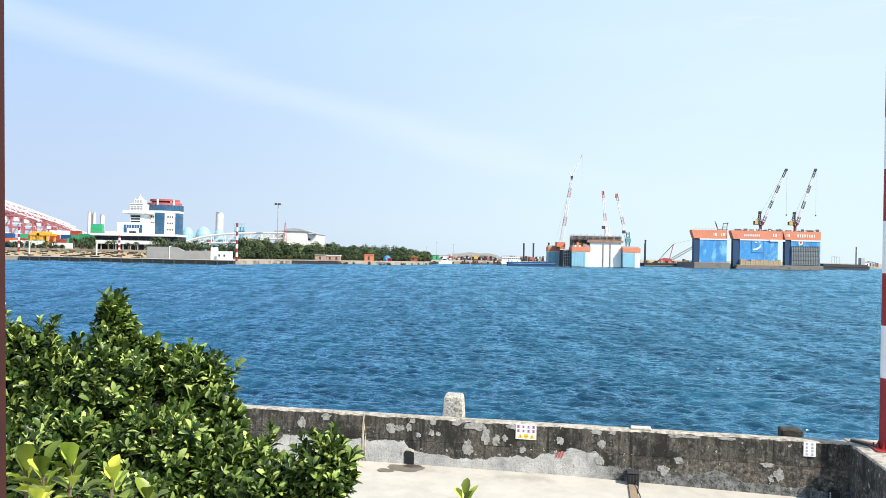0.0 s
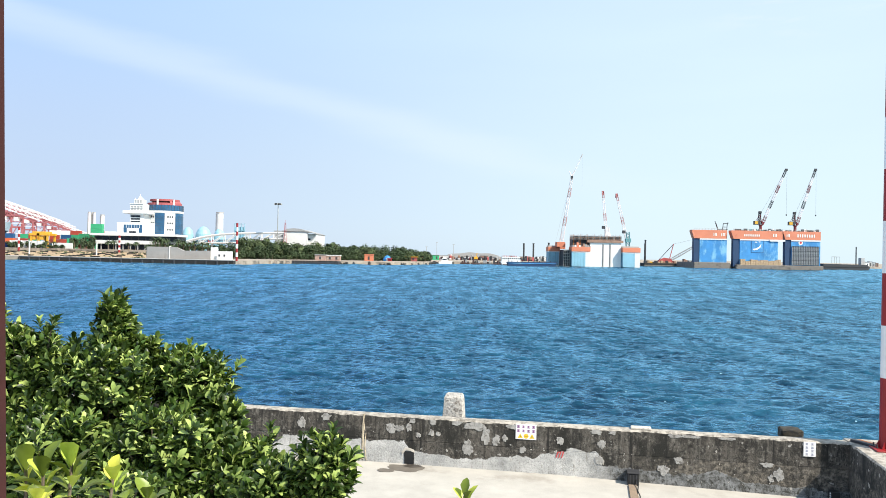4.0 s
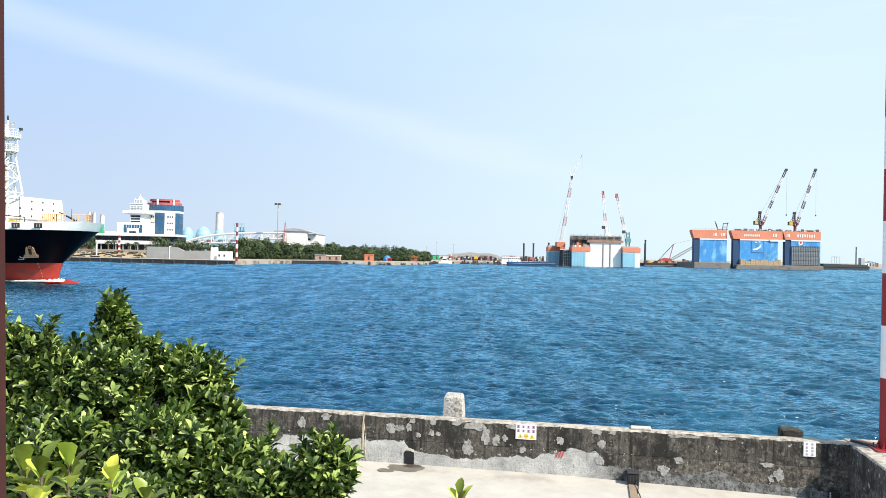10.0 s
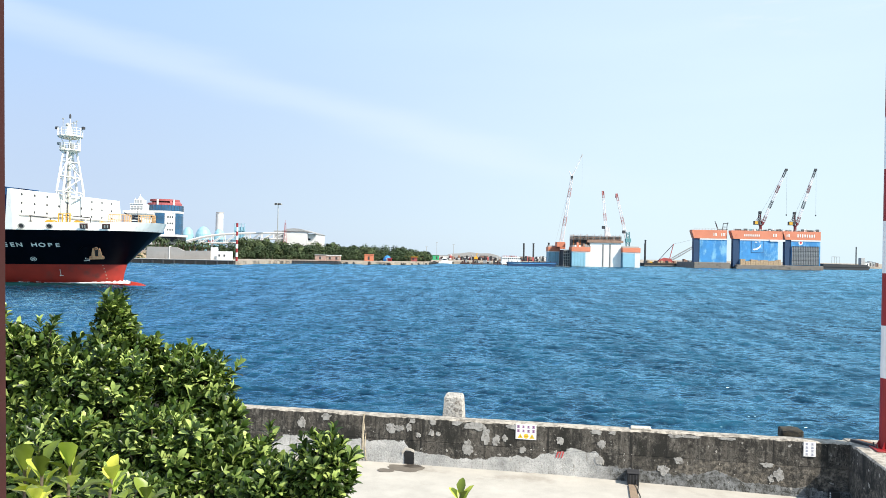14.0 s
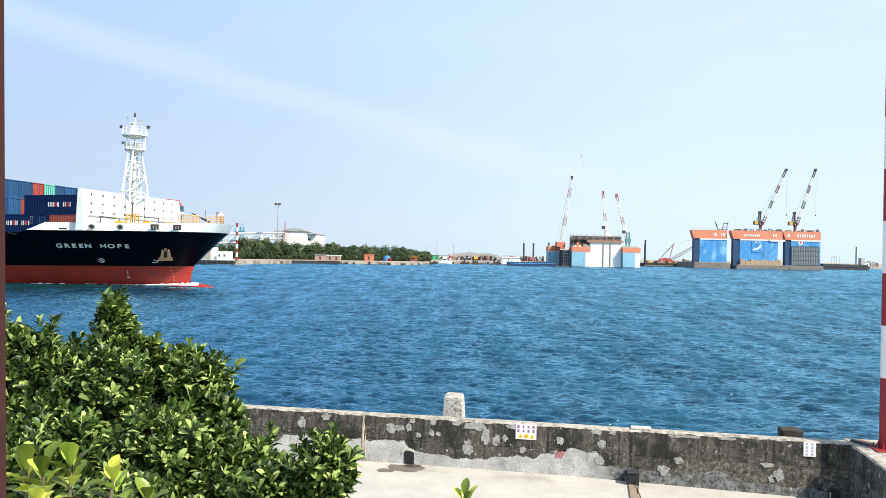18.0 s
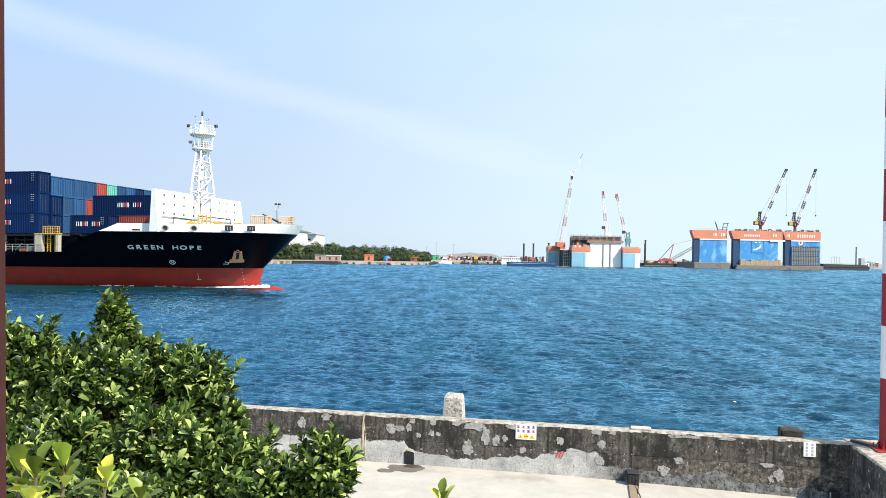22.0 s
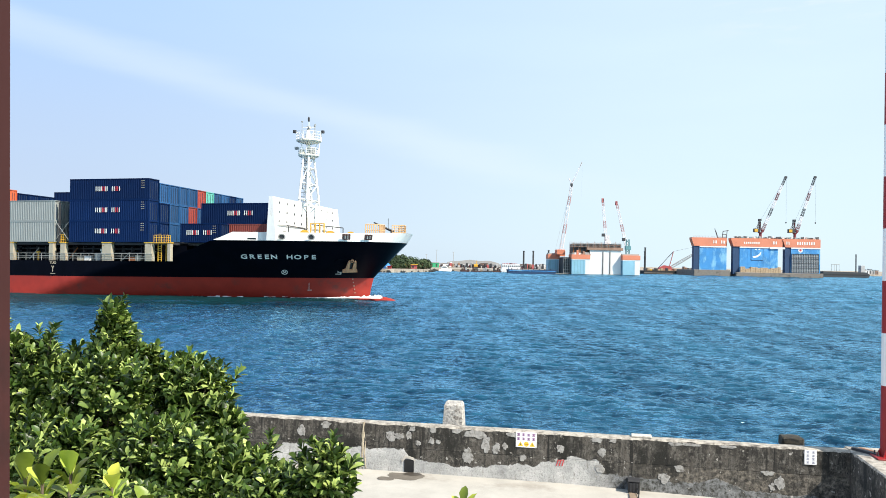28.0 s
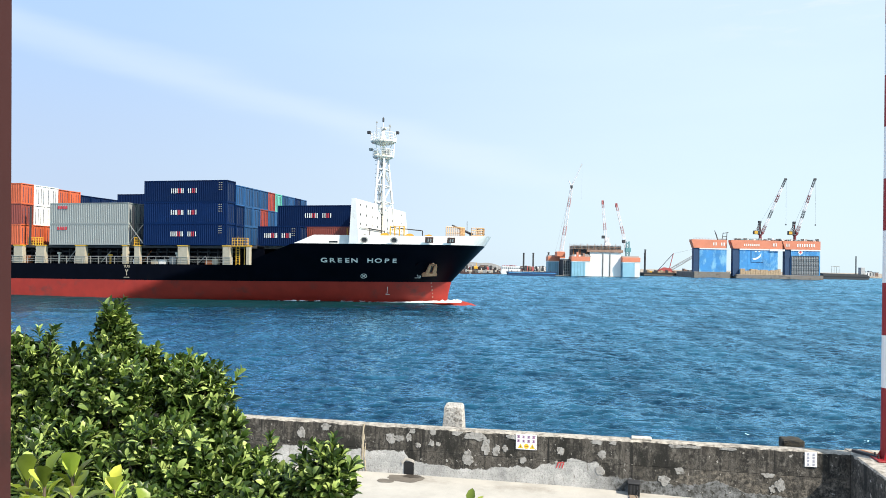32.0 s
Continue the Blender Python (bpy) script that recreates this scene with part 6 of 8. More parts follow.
def industry():
    def stack(x0, x1, top, d, mat, label, cat="chimney"):
        t = thing("chimney", pose((x0 + x1) / 2, d, TERRACE), label, cat)
        r = (x1 - x0) / 2
        part("shaft", lathe(bmesh.new(), ((r * 1.05, 0), (r, top - TERRACE)), 16), mat, t)
        part("rim", lathe(bmesh.new(), ((r * 1.1, top - TERRACE - 0.6), (r * 1.1, top - TERRACE)), 16), GREY_WALL, t)
        part("ladder", B(-r - 0.35, -r + 0.05, -0.4, 0.1, 0, top - TERRACE - 1), GREY_STEEL, t)
    stack(-276.23, -274.48, 33.97, 600, PALE_STEEL, "pale slender industrial chimney")
    stack(-274.04, -272.72, 34.01, 601, GREY_WALL, "pale slender industrial chimney")
    stack(-272.28, -270.53, 33.61, 600, PALE_STEEL, "pale slender industrial chimney")
    stack(-248.80, -246.14, 30.22, 560, WHITE_WALL, "white cylindrical silo behind the terminal", "silo")
    stack(-153.01, -148.44, 31.51, 520, WHITE_WALL, "white cylindrical silo tower behind the tanks", "silo")
    for a, b, top in ((322, 343, 402), (346, 374, 402), (378, 398, 405)):
        x0, x1, zt = {322: (-162.51, -155.14, 20.00), 346: (-154.08, -144.25, 20.54), 378: (-142.84, -135.82, 19.32)}[a]
        t = thing("storage_dome", pose((x0 + x1) / 2, 480, TERRACE), "light blue domed storage tank", "tank", "blue tanks")
        r, hh = (x1 - x0) / 2, zt - TERRACE
        part("shell", lathe(bmesh.new(), ((r, 0), (r, hh * 0.5)), 24), SKY_BLUE, t)
        part("dome", lathe(bmesh.new(), [(r * math.cos(q) + 0.02, hh * 0.5 + hh * 0.5 * math.sin(q)) for q in (0, 0.4, 0.8, 1.2, 1.5)], 24), SKY_BLUE, t)
        for k in range(12):
            part("rib", B(-0.1, 0.1, -0.15, 0.05, 0, hh * 0.5), PALE_BLUE, t).matrix_basis = pose(0, 0, 0, 0, 0, k * 30) @ pose(0, -r, 0)
    t = thing("process_plant", pose(-124.08, 470, LOW), "light blue steel process structure", "plant")
    w, hh = 3.10, 22.37 - LOW
    for k in range(4):
        part("column", B(-w + 2 * w * k / 3 - 0.15, -w + 2 * w * k / 3 + 0.15, -0.2, 0.2, 0, hh), SKY_BLUE, t)
    for k in range(5):
        part("beam", B(-w, w, -0.2, 3, hh * (k + 1) / 5 - 0.25, hh * (k + 1) / 5), SKY_BLUE, t)
    part("panel", B(-w, w * 0.8, 0.3, 3, hh * 0.35, hh * 0.9), PALE_BLUE, t)
    t = thing("pipe_rack", pose(-134.52, 460, TERRACE), "blue pipe rack beyond the trees", "pipe rack")
    for k in range(6):
        part("pipe", R((-14, 0, 4.2 + 0.5 * k), (16, 0, 4.8 + 0.5 * k), 0.2, n=6), SKY_BLUE if k % 2 else NAVY_AND_SHADE, t)
    for k in range(5):
        part("column", B(-13 + 7 * k, -12.7 + 7 * k, -0.3, 0.3, 0, 7.0), NAVY_AND_SHADE, t)
    # the white truss gallery
    t = thing("truss_gallery", pose(0, 0, 0), "long white steel truss gallery", "bridge")
    d = 430.0
    pts = [(-142.93, 9.36, 10.62), (-136.04, 9.49, 12.64), (-129.12, 9.78, 14.03), (-122.20, 9.92, 14.95), (-115.27, 10.21, 15.40), (-108.35, 10.97, 15.69), (-101.46, 12.05, 15.98), (-94.57, 12.81, 16.11), (-88.91, 13.23, 16.38)]
    for (xa, la, ha), (xb, lb, hb) in zip(pts, pts[1:]):
        for y in (d, d + 3.5):
            part("chord", R((xa, y, la), (xb, y, lb), 0.32, n=6), WHITE_WALL, t)
            part("chord", R((xa, y, ha), (xb, y, hb), 0.5, n=6), WHITE_WALL, t)
            part("diagonal", R((xa, y, la), (xb, y, hb), 0.24, n=5), WHITE_WALL, t)
            part("post", R((xb, y, lb), (xb, y, hb), 0.26, n=5), WHITE_WALL, t)
        part("deck", B(xa, xb, d, d + 3.5, max(la, lb) + 0.2, max(la, lb) + 0.4), GREY_WALL, t)
    for x in (-129.12, -115.27, -101.43, -89.47):
        part("pier", B(x - 0.3, x + 0.3, d + 1, d + 2.5, LOW, 10.28), WHITE_WALL, t)
    for x, nm in ((-130.34, ""), (-111.49, "")):
        c = thing("red_gantry", pose(x, 433, LOW), "red painted steel gantry", "gantry")
        for k in (-1.2, 1.2):
            part("leg", B(k - 0.15, k + 0.15, -0.2, 0.2, 0, 10.0), PINK_STEEL, c)
        for k in range(4):
            part("beam", B(-1.2, 1.2, -0.15, 0.15, 2.4 * k + 1.6, 2.4 * k + 1.9), PINK_STEEL, c)
    # the warehouse and its mast
    w = thing("warehouse", pose(0, 0, 0), "white warehouse with a low curved grey roof", "warehouse")
    x0, x1, z0, z1 = -95.77, -72.26, LOW, 17.07
    part("wall", B(x0 + 5.15, x1, 440, 470, z0, 16.19), WHITE_WALL, w)
    part("wall", B(x0 + 5.15, x0 + 18.68, 438, 440, z0, z1), WHITE_WALL, w)
    part("lean_to", B(x0, x0 + 5.15, 439, 452, z0, 17.04), GREY_ROOF, w, "grey lean-to")
    part("lean_to_roof", B(x0 - 0.5, x0 + 5.47, 438.5, 453, 17.04, 17.68), GREY_ROOF, w)
    zr, za, ze = 17.78, 19.20, 16.35
    xa, xb = x0 + 4.51, x1 + 0.4
    bm = prism(bmesh.new(), ((xa, zr), (xa + 2.58, za - 0.4), (xa + 6.44, za), (xa + 9.66, za - 0.25), (xb, ze), (xb, ze - 0.35), (xa + 12.88, zr - 0.4), (xa, zr - 0.5)), 437.5, 471)
    part("roof", bm, GREY_ROOF, w, "curved grey sheet roof")
    for k in range(4):
        part("window", B(x0 + 9 + 3.2 * k, x0 + 10.6 + 3.2 * k, 439.9, 440, z1 - 4.5, z1 - 3.4), DARK_GLASS, w)
    m = thing("light_mast", pose(-90.16, 420, LOW), "tall grey floodlight mast", "light mast")
    top = 31.75 - LOW
    part("shaft", R((0, 0, 0), (0, 0, top), 0.38, 0.2, 8), GREY_STEEL, m)
    part("lamp_ring", lathe(bmesh.new(), ((1.6, top - 0.5), (2.0, top), (1.7, top + 0.3)), 12), DARK, m)
    for k in range(6):
        part("floodlight", B(-0.3, 0.3, -0.2, 0.2, -0.35, 0.35, 0.05), GREY_STEEL, m).matrix_basis = pose(0, 0, 0, 0, 0, 60 * k) @ pose(0, 2.0, top - 0.2)
    r = thing("radio_tower", pose(-88.06, 430, LOW), "small red lattice radio tower", "tower")
    part("lattice", lattice(bmesh.new(), (0, 0, 0), (0, 0, 22.0 - LOW), 1.5, 10, 0.09, 0.35), HAZY_RED, r)
    part("aerial", R((0, 0, 22.0 - LOW), (0, 0, 23.4 - LOW), 0.06, n=5), HAZY_RED, r)


industry()


# ---- container terminal ----
def gantry_crane(x, y, s, label):
    t = thing("ship_to_shore_crane", pose(x, y, TERRACE, 0, 0, 0), label, "crane", "quay cranes")
    for lx in (-4.5, 4.5):
        for ly in (0, 14):
            part("leg", R((lx * s, ly * s, 0), (lx * s * 0.8, ly * s, 19 * s), 0.5 * s, n=4), HAZY_RED, t)
    for z in (5, 13, 19):
        part("sill_beam", B(-5 * s, 5 * s, -0.5 * s, 0.5 * s, z * s, (z + 1.1) * s), HAZY_RED, t)
    part("diagonal", R((-4.5 * s, 0, 5 * s), (3.6 * s, 0, 19 * s), 0.3 * s, n=4), HAZY_RED, t)
    part("machinery_house", B(-5 * s, -1 * s, 4 * s, 12 * s, 19 * s, 22 * s, 0.1), HAZY_RED, t)
    part("girder", lattice(bmesh.new(), (-14 * s, 0, 20.5 * s), (22 * s, 0, 20.5 * s), 2.2 * s, 12, 0.28 * s, 0.9), HAZY_RED, t)
    part("boom", lattice(bmesh.new(), (-18 * s, 0, 33.5 * s), (30 * s, 0, 17.5 * s), 2.4 * s, 14, 0.34 * s, 0.8), PALE_STEEL, t, "white raised boom")
    part("boom", lattice(bmesh.new(), (-16 * s, 5 * s, 30.5 * s), (24 * s, 5 * s, 16.5 * s), 2.0 * s, 13, 0.26 * s, 0.8), HAZY_RED, t, "red boom dulled by haze")
    for f in (0.3, 0.55, 0.8):
        part("hanger", R((-9 * s, 0, 31 * s), (-18 * s + 48 * s * f, 0, 33.5 * s - 16 * s * f), 0.12 * s, n=4), PALE_STEEL, t)
    part("operator_cabin", B(6 * s, 8.6 * s, -1.4 * s, 1.2 * s, 16.4 * s, 18.8 * s, 0.1), PALE_STEEL, t)
    for z in (9, 16):
        part("walkway", B(-4.6 * s, 4.6 * s, -1.3 * s, -0.6 * s, z * s, (z + 0.3) * s), PALE_STEEL, t)
    part("apex", R((-4 * s, 0, 19 * s), (-9 * s, 0, 31 * s), 0.4 * s, n=4), HAZY_RED, t)
    part("apex", R((4 * s, 0, 19 * s), (-9 * s, 0, 31 * s), 0.4 * s, n=4), HAZY_RED, t)
    part("stay", R((-9 * s, 0, 31 * s), (20 * s, 0, 21 * s), 0.18 * s, n=4), PALE_STEEL, t)
    return t


for k, (px, d, s) in enumerate(((-267.05, 470, 0.98), (-287.85, 520, 1.0), (-316.24, 590, 1.0), (-333.67, 640, 0.95), (-354.71, 700, 0.86), (-373.99, 760, 0.8), (-262.93, 450, 0.95))):
    gantry_crane(px, d, s, "red and white quay crane with its boom lowered")


def terminal():
    rr = random.Random(12)

    def stackrow(x0, x1, d, tiers, mats, bw, bh, label):
        x = x0
        while x < x1:
            for k in range(tiers):
                if rr.random() < 0.94 or k == 0:
                    mt = rr.choice(mats)
                    c = thing("stacked_container", pose(x, d, TERRACE + k * bh), label, "container", "containers in the yard")
                    part("body", B(0, bw - 0.15, 0, 2.4, 0.05, bh - 0.03, 0.04), mt, c)
                    part("end_frame", B(-0.02, 0.14, -0.04, 2.44, 0.0, bh, 0.0), mt, c)
                else:
                    break
            x += bw
    stackrow(-195.0, -181.08, 400, 5, [FAR_GREEN, FAR_GREEN, FAR_GREEN, BOX_BROWN], 6.1, 2.6, "green shipping container stacked in the terminal yard")
    stackrow(-244.36, -234.29, 430, 4, [BOX_BLUE, BOX_ORANGE, DARK, BOX_MID], 4.9, 2.6, "dark shipping container stacked in the terminal yard")
    stackrow(-243.0, -206.0, 441, 3, [BOX_RED, BOX_BROWN, BOX_MID, FAR_GREEN, BOX_ORANGE, BOX_RED], 6.1, 2.6, "weathered shipping container stacked in the terminal yard")
    stackrow(-232.0, -198.0, 455, 4, [BOX_BROWN, BOX_RED, BOX_WHITE, BOX_BROWN], 6.1, 2.6, "weathered shipping container stacked in the terminal yard")
    for x0, x1 in ((-203.40, -199.23), (-199.60, -194.53)):
        t = thing("yard_gantry", pose(0, 0, 0), "yellow rubber-tyred yard gantry crane", "crane", "yard gantries")
        d, zt = 380, 12.54
        for x in (x0, x1 - 0.8):
            for y in (d, d + 7):
                part("leg", B(x, x + 0.8, y, y + 0.7, TERRACE, zt - 1.1), YELLOW, t)
        part("beam", B(x0 - 0.5, x1 + 0.5, d - 0.2, d + 1.2, zt - 1.1, zt, 0.05), YELLOW, t)
        part("beam", B(x0 - 0.5, x1 + 0.5, d + 6.2, d + 7.6, zt - 1.1, zt, 0.05), YELLOW, t)
        part("trolley", B((x0 + x1) / 2 - 1, (x0 + x1) / 2 + 1, d, d + 7, zt, zt + 0.9, 0.05), YELLOW, t)
        part("cabin", B(x0 + 1.0, x0 + 2.4, d + 0.2, d + 1.5, zt - 3.2, zt - 1.3, 0.05), YELLOW, t)
    t = thing("white_wall", pose(0, 0, 0), "long low white boundary wall on the terrace", "wall")
    part("panel", B(-191.76, -176.75, 342, 342.6, TERRACE, 8.48), WHITE_WALL, t)
    part("panel", B(-173.23, -164.22, 342, 342.6, TERRACE, 7.79), WHITE_WALL, t)
    for k in range(7):
        x = -191.76 + k * 2.5
        part("pier", B(x - 0.2, x + 0.2, 341.8, 342, TERRACE, 8.60), WHITE_WALL, t)


terminal()


# ---- floating docks ----
MAROON = material("dark_red_crane_paint", (0.16, 0.022, 0.025), 0.6, var=0.15, scale=0.3)
FADED_STEEL = material("faded_pink_crane_paint", (0.46, 0.26, 0.25), 0.6, var=0.15, scale=0.3)
def bars(parent, x0, x1, y, z0, z1, n, mat, fill=0.72):
    """Unreadable lettering as plain upright bars."""
    w = (x1 - x0) / n
    for k in range(n):
        part("marking_bar", B(x0 + w * k, x0 + w * (k + fill), y - 0.06, y, z0, z1), mat, parent)


def banded_boom(parent, p, q, w, n, r, taper, mats, pieces):
    """A lattice jib painted in bands of alternating colour."""
    p, q = Vector(p), Vector(q)
    for k in range(pieces):
        a, b = p.lerp(q, k / pieces), p.lerp(q, (k + 1) / pieces)
        f = 1 - (1 - taper) * k / pieces
        part("lattice_jib", lattice(bmesh.new(), a, b, w * f, max(3, n // pieces), r, 1 - (1 - taper) / pieces / f), mats[k % len(mats)], parent)


def deck_crane(x, y, z, high, reach, label, mast=MAROON, boom=GREY_STEEL):
    t = thing("dock_crane", pose(x, y, z), label, "crane", "cranes on the floating docks")
    part("pedestal", lathe(bmesh.new(), ((1.0, 0), (0.9, 3.4), (1.4, 3.9), (1.4, 4.3)), 12), mast, t)
    part("machinery_house", B(-4.6, -0.4, -1.2, 1.2, 4.3, 6.8, 0.1), DARK, t, "dark machinery house")
    part("yellow_panel", B(-4.4, -2.2, -1.26, -1.2, 4.6, 6.5, 0.02), YELLOW, t, "yellow panel")
    part("mast_frame", lattice(bmesh.new(), (-1.2, 0, 4.3), (-0.6, 0, 12.6), 1.5, 6, 0.16, 0.8), DARK, t, "dark lattice mast")
    part("machinery_roof", B(-1.4, 0.4, -0.9, 0.9, 12.0, 13.4, 0.1), DARK, t)
    part("cabin", B(0.7, 1.9, -0.8, 0.8, 4.3, 6.2, 0.1), mast, t)
    part("a_frame", R((-0.8, 0, 4.3), (-0.4, 0, 11.5), 0.3, n=4), mast, t)
    part("a_frame", R((0.8, 0, 4.3), (-0.4, 0, 11.5), 0.3, n=4), mast, t)
    part("a_frame", R((-3.6, 0, 6.4), (-0.4, 0, 11.5), 0.14, n=4), mast, t)
    banded_boom(t, (1.2, 0, 5.0), (reach, 0, high), 1.5, 18, 0.15, 0.7, (MAROON, PALE_STEEL, DARK, PALE_STEEL), 7)
    part("boom_head", B(reach - 0.6, reach + 1.1, -0.5, 0.5, high - 0.5, high + 0.9, 0.1), DARK, t)
    part("stay", R((-0.4, 0, 11.5), (reach, 0, high), 0.05, n=4), DARK, t)
    part("hoist_rope", R((reach + 0.7, 0, high), (reach + 0.7, 0, high * 0.28), 0.04, n=4), DARK, t)
    part("hook_block", B(reach + 0.35, reach + 1.05, -0.3, 0.3, high * 0.28 - 1.0, high * 0.28, 0.1), DARK, t)
    return t


def blue_dock():
    d = 520.0
    dk = thing("blue_floating_dock", pose(0, 0, 0), "blue floating dock with orange top bands", "floating dock")
    zt, zb, zo = 25.99, 1.25, 20.28
    part("pontoon", B(169.50, 193.95, d + 0.5, d + 40, -2, 4.2, 0.2), PONTOON, dk, "fouled steel pontoon")
    part("pontoon", B(196.94, 255.54, d - 2, d + 40, -2, 2.99, 0.2), PONTOON, dk, "fouled steel pontoon")

    def wing(x0, x1, xl, y, zl, band):
        w = part("wing_wall", B(x0, x1, y, y + 9, zl, zo, 0.1), DOCK_BLUE, dk, "blue wing wall")
        # navy puts the shade of the end turned from the sun into its colour
        part("wing_end", B(xl, x0 - 0.02, y + 0.3, y + 4, zl, zo + 0.4), NAVY_AND_SHADE, w, "wing end coloured navy for its shade")
        part("top_band", prism(bmesh.new(), ((xl, zo), (x1, zo), (x1, zt), (xl - 1.6, zt), (xl - 1.6, zt - 1.2)), y - 0.25, y + 5), DOCK_ORANGE, w, "orange top band")
        part("white_line", B(x0, x1, y - 0.3, y - 0.02, zo - 0.9, zo - 0.05), WHITE_WALL, w)
        for k in range(7):
            xx = x0 + (x1 - x0) * (k + 0.5) / 7
            part("plate_seam", B(xx - 0.035, xx + 0.035, y - 0.04, y, zl, zo - 0.9), DOCK_BLUE, w)
        for k in range(4):
            zz = zl + (zo - zl) * (k + 0.6) / 4.6
            part("plate_seam", B(x0, x1, y - 0.03, y, zz - 0.03, zz + 0.03), DOCK_BLUE, w)
        return w
    w1 = wing(173.43, 191.87, 169.67, d + 2, 0.8, 0)
    w2 = wing(199.79, 225.67, 195.60, d, 1.6, 0)
    w3 = wing(234.42, 254.21, 230.61, d, 1.6, 0)
    part("link_beam", B(225.52 + 0.05, 230.46 - 1.7, d + 0.1, d + 8, zo, zt - 0.1), DOCK_ORANGE, dk, "orange link beam")
    part("link_band", B(219.87, 230.15, d - 0.7, d - 0.4, 18.94, zo - 0.1), WHITE_WALL, dk)
    # lettering on the band, and the panel with a white swoosh
    zl, zh = 22.1, 24.1
    bars(w1, 182.69, 185.33, d + 1.7, zl, zh, 3, LETTER, 0.5)
    bars(w1, 187.96, 190.97, d + 1.7, zl, zh, 3, LETTER, 0.5)
    bars(w2, 202.68, 213.72, d - 0.3, zl, zh - 0.6, 8, LETTER, 0.5)
    bars(w2, 222.10, 225.14, d - 0.3, zl, zh, 3, LETTER, 0.5)
    bars(w3, 228.19 + 3, 231.61 + 2, d - 0.3, zl, zh, 3, LETTER, 0.5)
    bars(w3, 238.46, 251.02, d - 0.3, zl, zh, 8, LETTER, 0.5)
    x0, x1, z0, z1 = 207.40, 215.77, 11.07, 20.20 - 1.0
    part("panel_frame", B(x0, x1, d - 0.12, d - 0.06, z0, z1), NAVY_AND_SHADE, w2)
    pn = part("panel", B(x0 + 0.3, x1 - 0.3, d - 0.2, d - 0.12, z0 + 0.3, z1 - 0.2), DOCK_BLUE, w2)
    cx = (x0 + x1) / 2
    sw = prism(bmesh.new(), ((cx - 3.2, z0 + 2.6), (cx - 1.0, z0 + 3.0), (cx + 1.2, z0 + 4.2), (cx + 2.8, z0 + 6.2), (cx + 2.2, z0 + 3.8), (cx + 0.2, z0 + 2.2), (cx - 2.2, z0 + 1.7)), d - 0.28, d - 0.21)
    part("swoosh", sw, LETTER, pn)
    part("bird_bar", B(cx - 1.6, cx - 0.2, d - 0.28, d - 0.21, z0 + 7.0, z0 + 7.5), LETTER, pn)
    part("bird_bar", B(cx + 0.8, cx + 2.0, d - 0.28, d - 0.21, z0 + 7.2, z0 + 7.7), LETTER, pn)
    # stacked formwork at the middle wing's foot
    rr = random.Random(2)
    for k in range(16):
        xx = 199.92 + k * 1.7
        part("timber_pack", B(xx, xx + 1.6, d - 1.6, d - 0.1, 2.70, 4.22 + rr.uniform(1.2, 2.6), 0.08), TIMBER, dk, "stacked timber formwork")
    # scaffold grid on the right wing
    xa, xb, za, zc = 234.80, 253.07, 3.4, 15.88
    part("scaffold_sheet", B(xa, xb, d - 0.35, d - 0.1, za, zc), GREY_ROOF, w3, "weathered scaffold boarding")
    for k in range(17):
        x = xa + (xb - xa) * k / 16
        part("scaffold_post", B(x - 0.1, x + 0.1, d - 0.6, d - 0.4, za, zc + 0.3), DARK, w3)
    for k in range(9):
        z = za + (zc - za) * k / 8
        part("scaffold_ledger", B(xa, xb, d - 0.62, d - 0.38, z - 0.1, z + 0.1), GREY_STEEL if k % 2 else DARK, w3)
    em = part("emblem", disc(bmesh.new(), 1.5, 20), LETTER, w3)
    em.matrix_basis = pose(240.83, d - 0.1, 18.48)
    part("emblem_core", disc(bmesh.new(), 0.8, 16), LETTER_RED, w3).matrix_basis = pose(240.83, d - 0.15, 18.48)
    # clutter along the top deck
    for k in range(46):
        x = 196.93 + (253.27 - 196.93) * k / 46 + rr.uniform(0, 0.8)
        h = rr.uniform(0.5, 1.7)
        part("deck_gear", B(x, x + rr.uniform(0.5, 1.6), d + rr.uniform(1.2, 2.5), d + 4, zt - 0.05, zt + h, 0.05), rr.choice((DARK, GREY_STEEL, WHITE_WALL, DARK, STEEL_TEAL)), dk)
    railing(dk, [(195.41, d + 0.3, zt), (254.03, d + 0.3, zt)], 1.1, GREY_STEEL, gap=2.0, bars=2, r=0.06)
    railing(dk, [(169.5, d + 2.3, zt), (191.3, d + 2.3, zt)], 1.1, GREY_STEEL, gap=2.0, bars=2, r=0.06)
    deck_crane(214.89, 523.0, zt - 0.05, 67.78 - zt, 231.49 - 214.89, "red dock crane with a raised lattice jib")
    deck_crane(238.24, 523.0, zt - 0.05, 68.17 - zt, 251.41 - 238.24, "red dock crane with a raised lattice jib")
    # an old dark derrick on the left wing
    t = thing("old_derrick", pose(189.2, 525, zt - 0.05), "dark folded deck derrick", "derrick")
    for p, q in (((-2.6, 0, 0), (-4.6, 0, 6.4)), ((-2.2, 0, 0), (-3.9, 0, 5.0)), ((0.5, 0, 0), (1.2, 0, 5.0)), ((3.5, 0, 0), (3.9, 0, 5.4)), ((1.0, 0, 4.6), (4.8, 0, 5.2)), ((0.6, 0, 2.4), (3.7, 0, 2.4)), ((-2.6, 0, 0.6), (4.0, 0, 0.6))):
        part("spar", R(p, q, 0.24, n=5), DARK, t)


blue_dock()


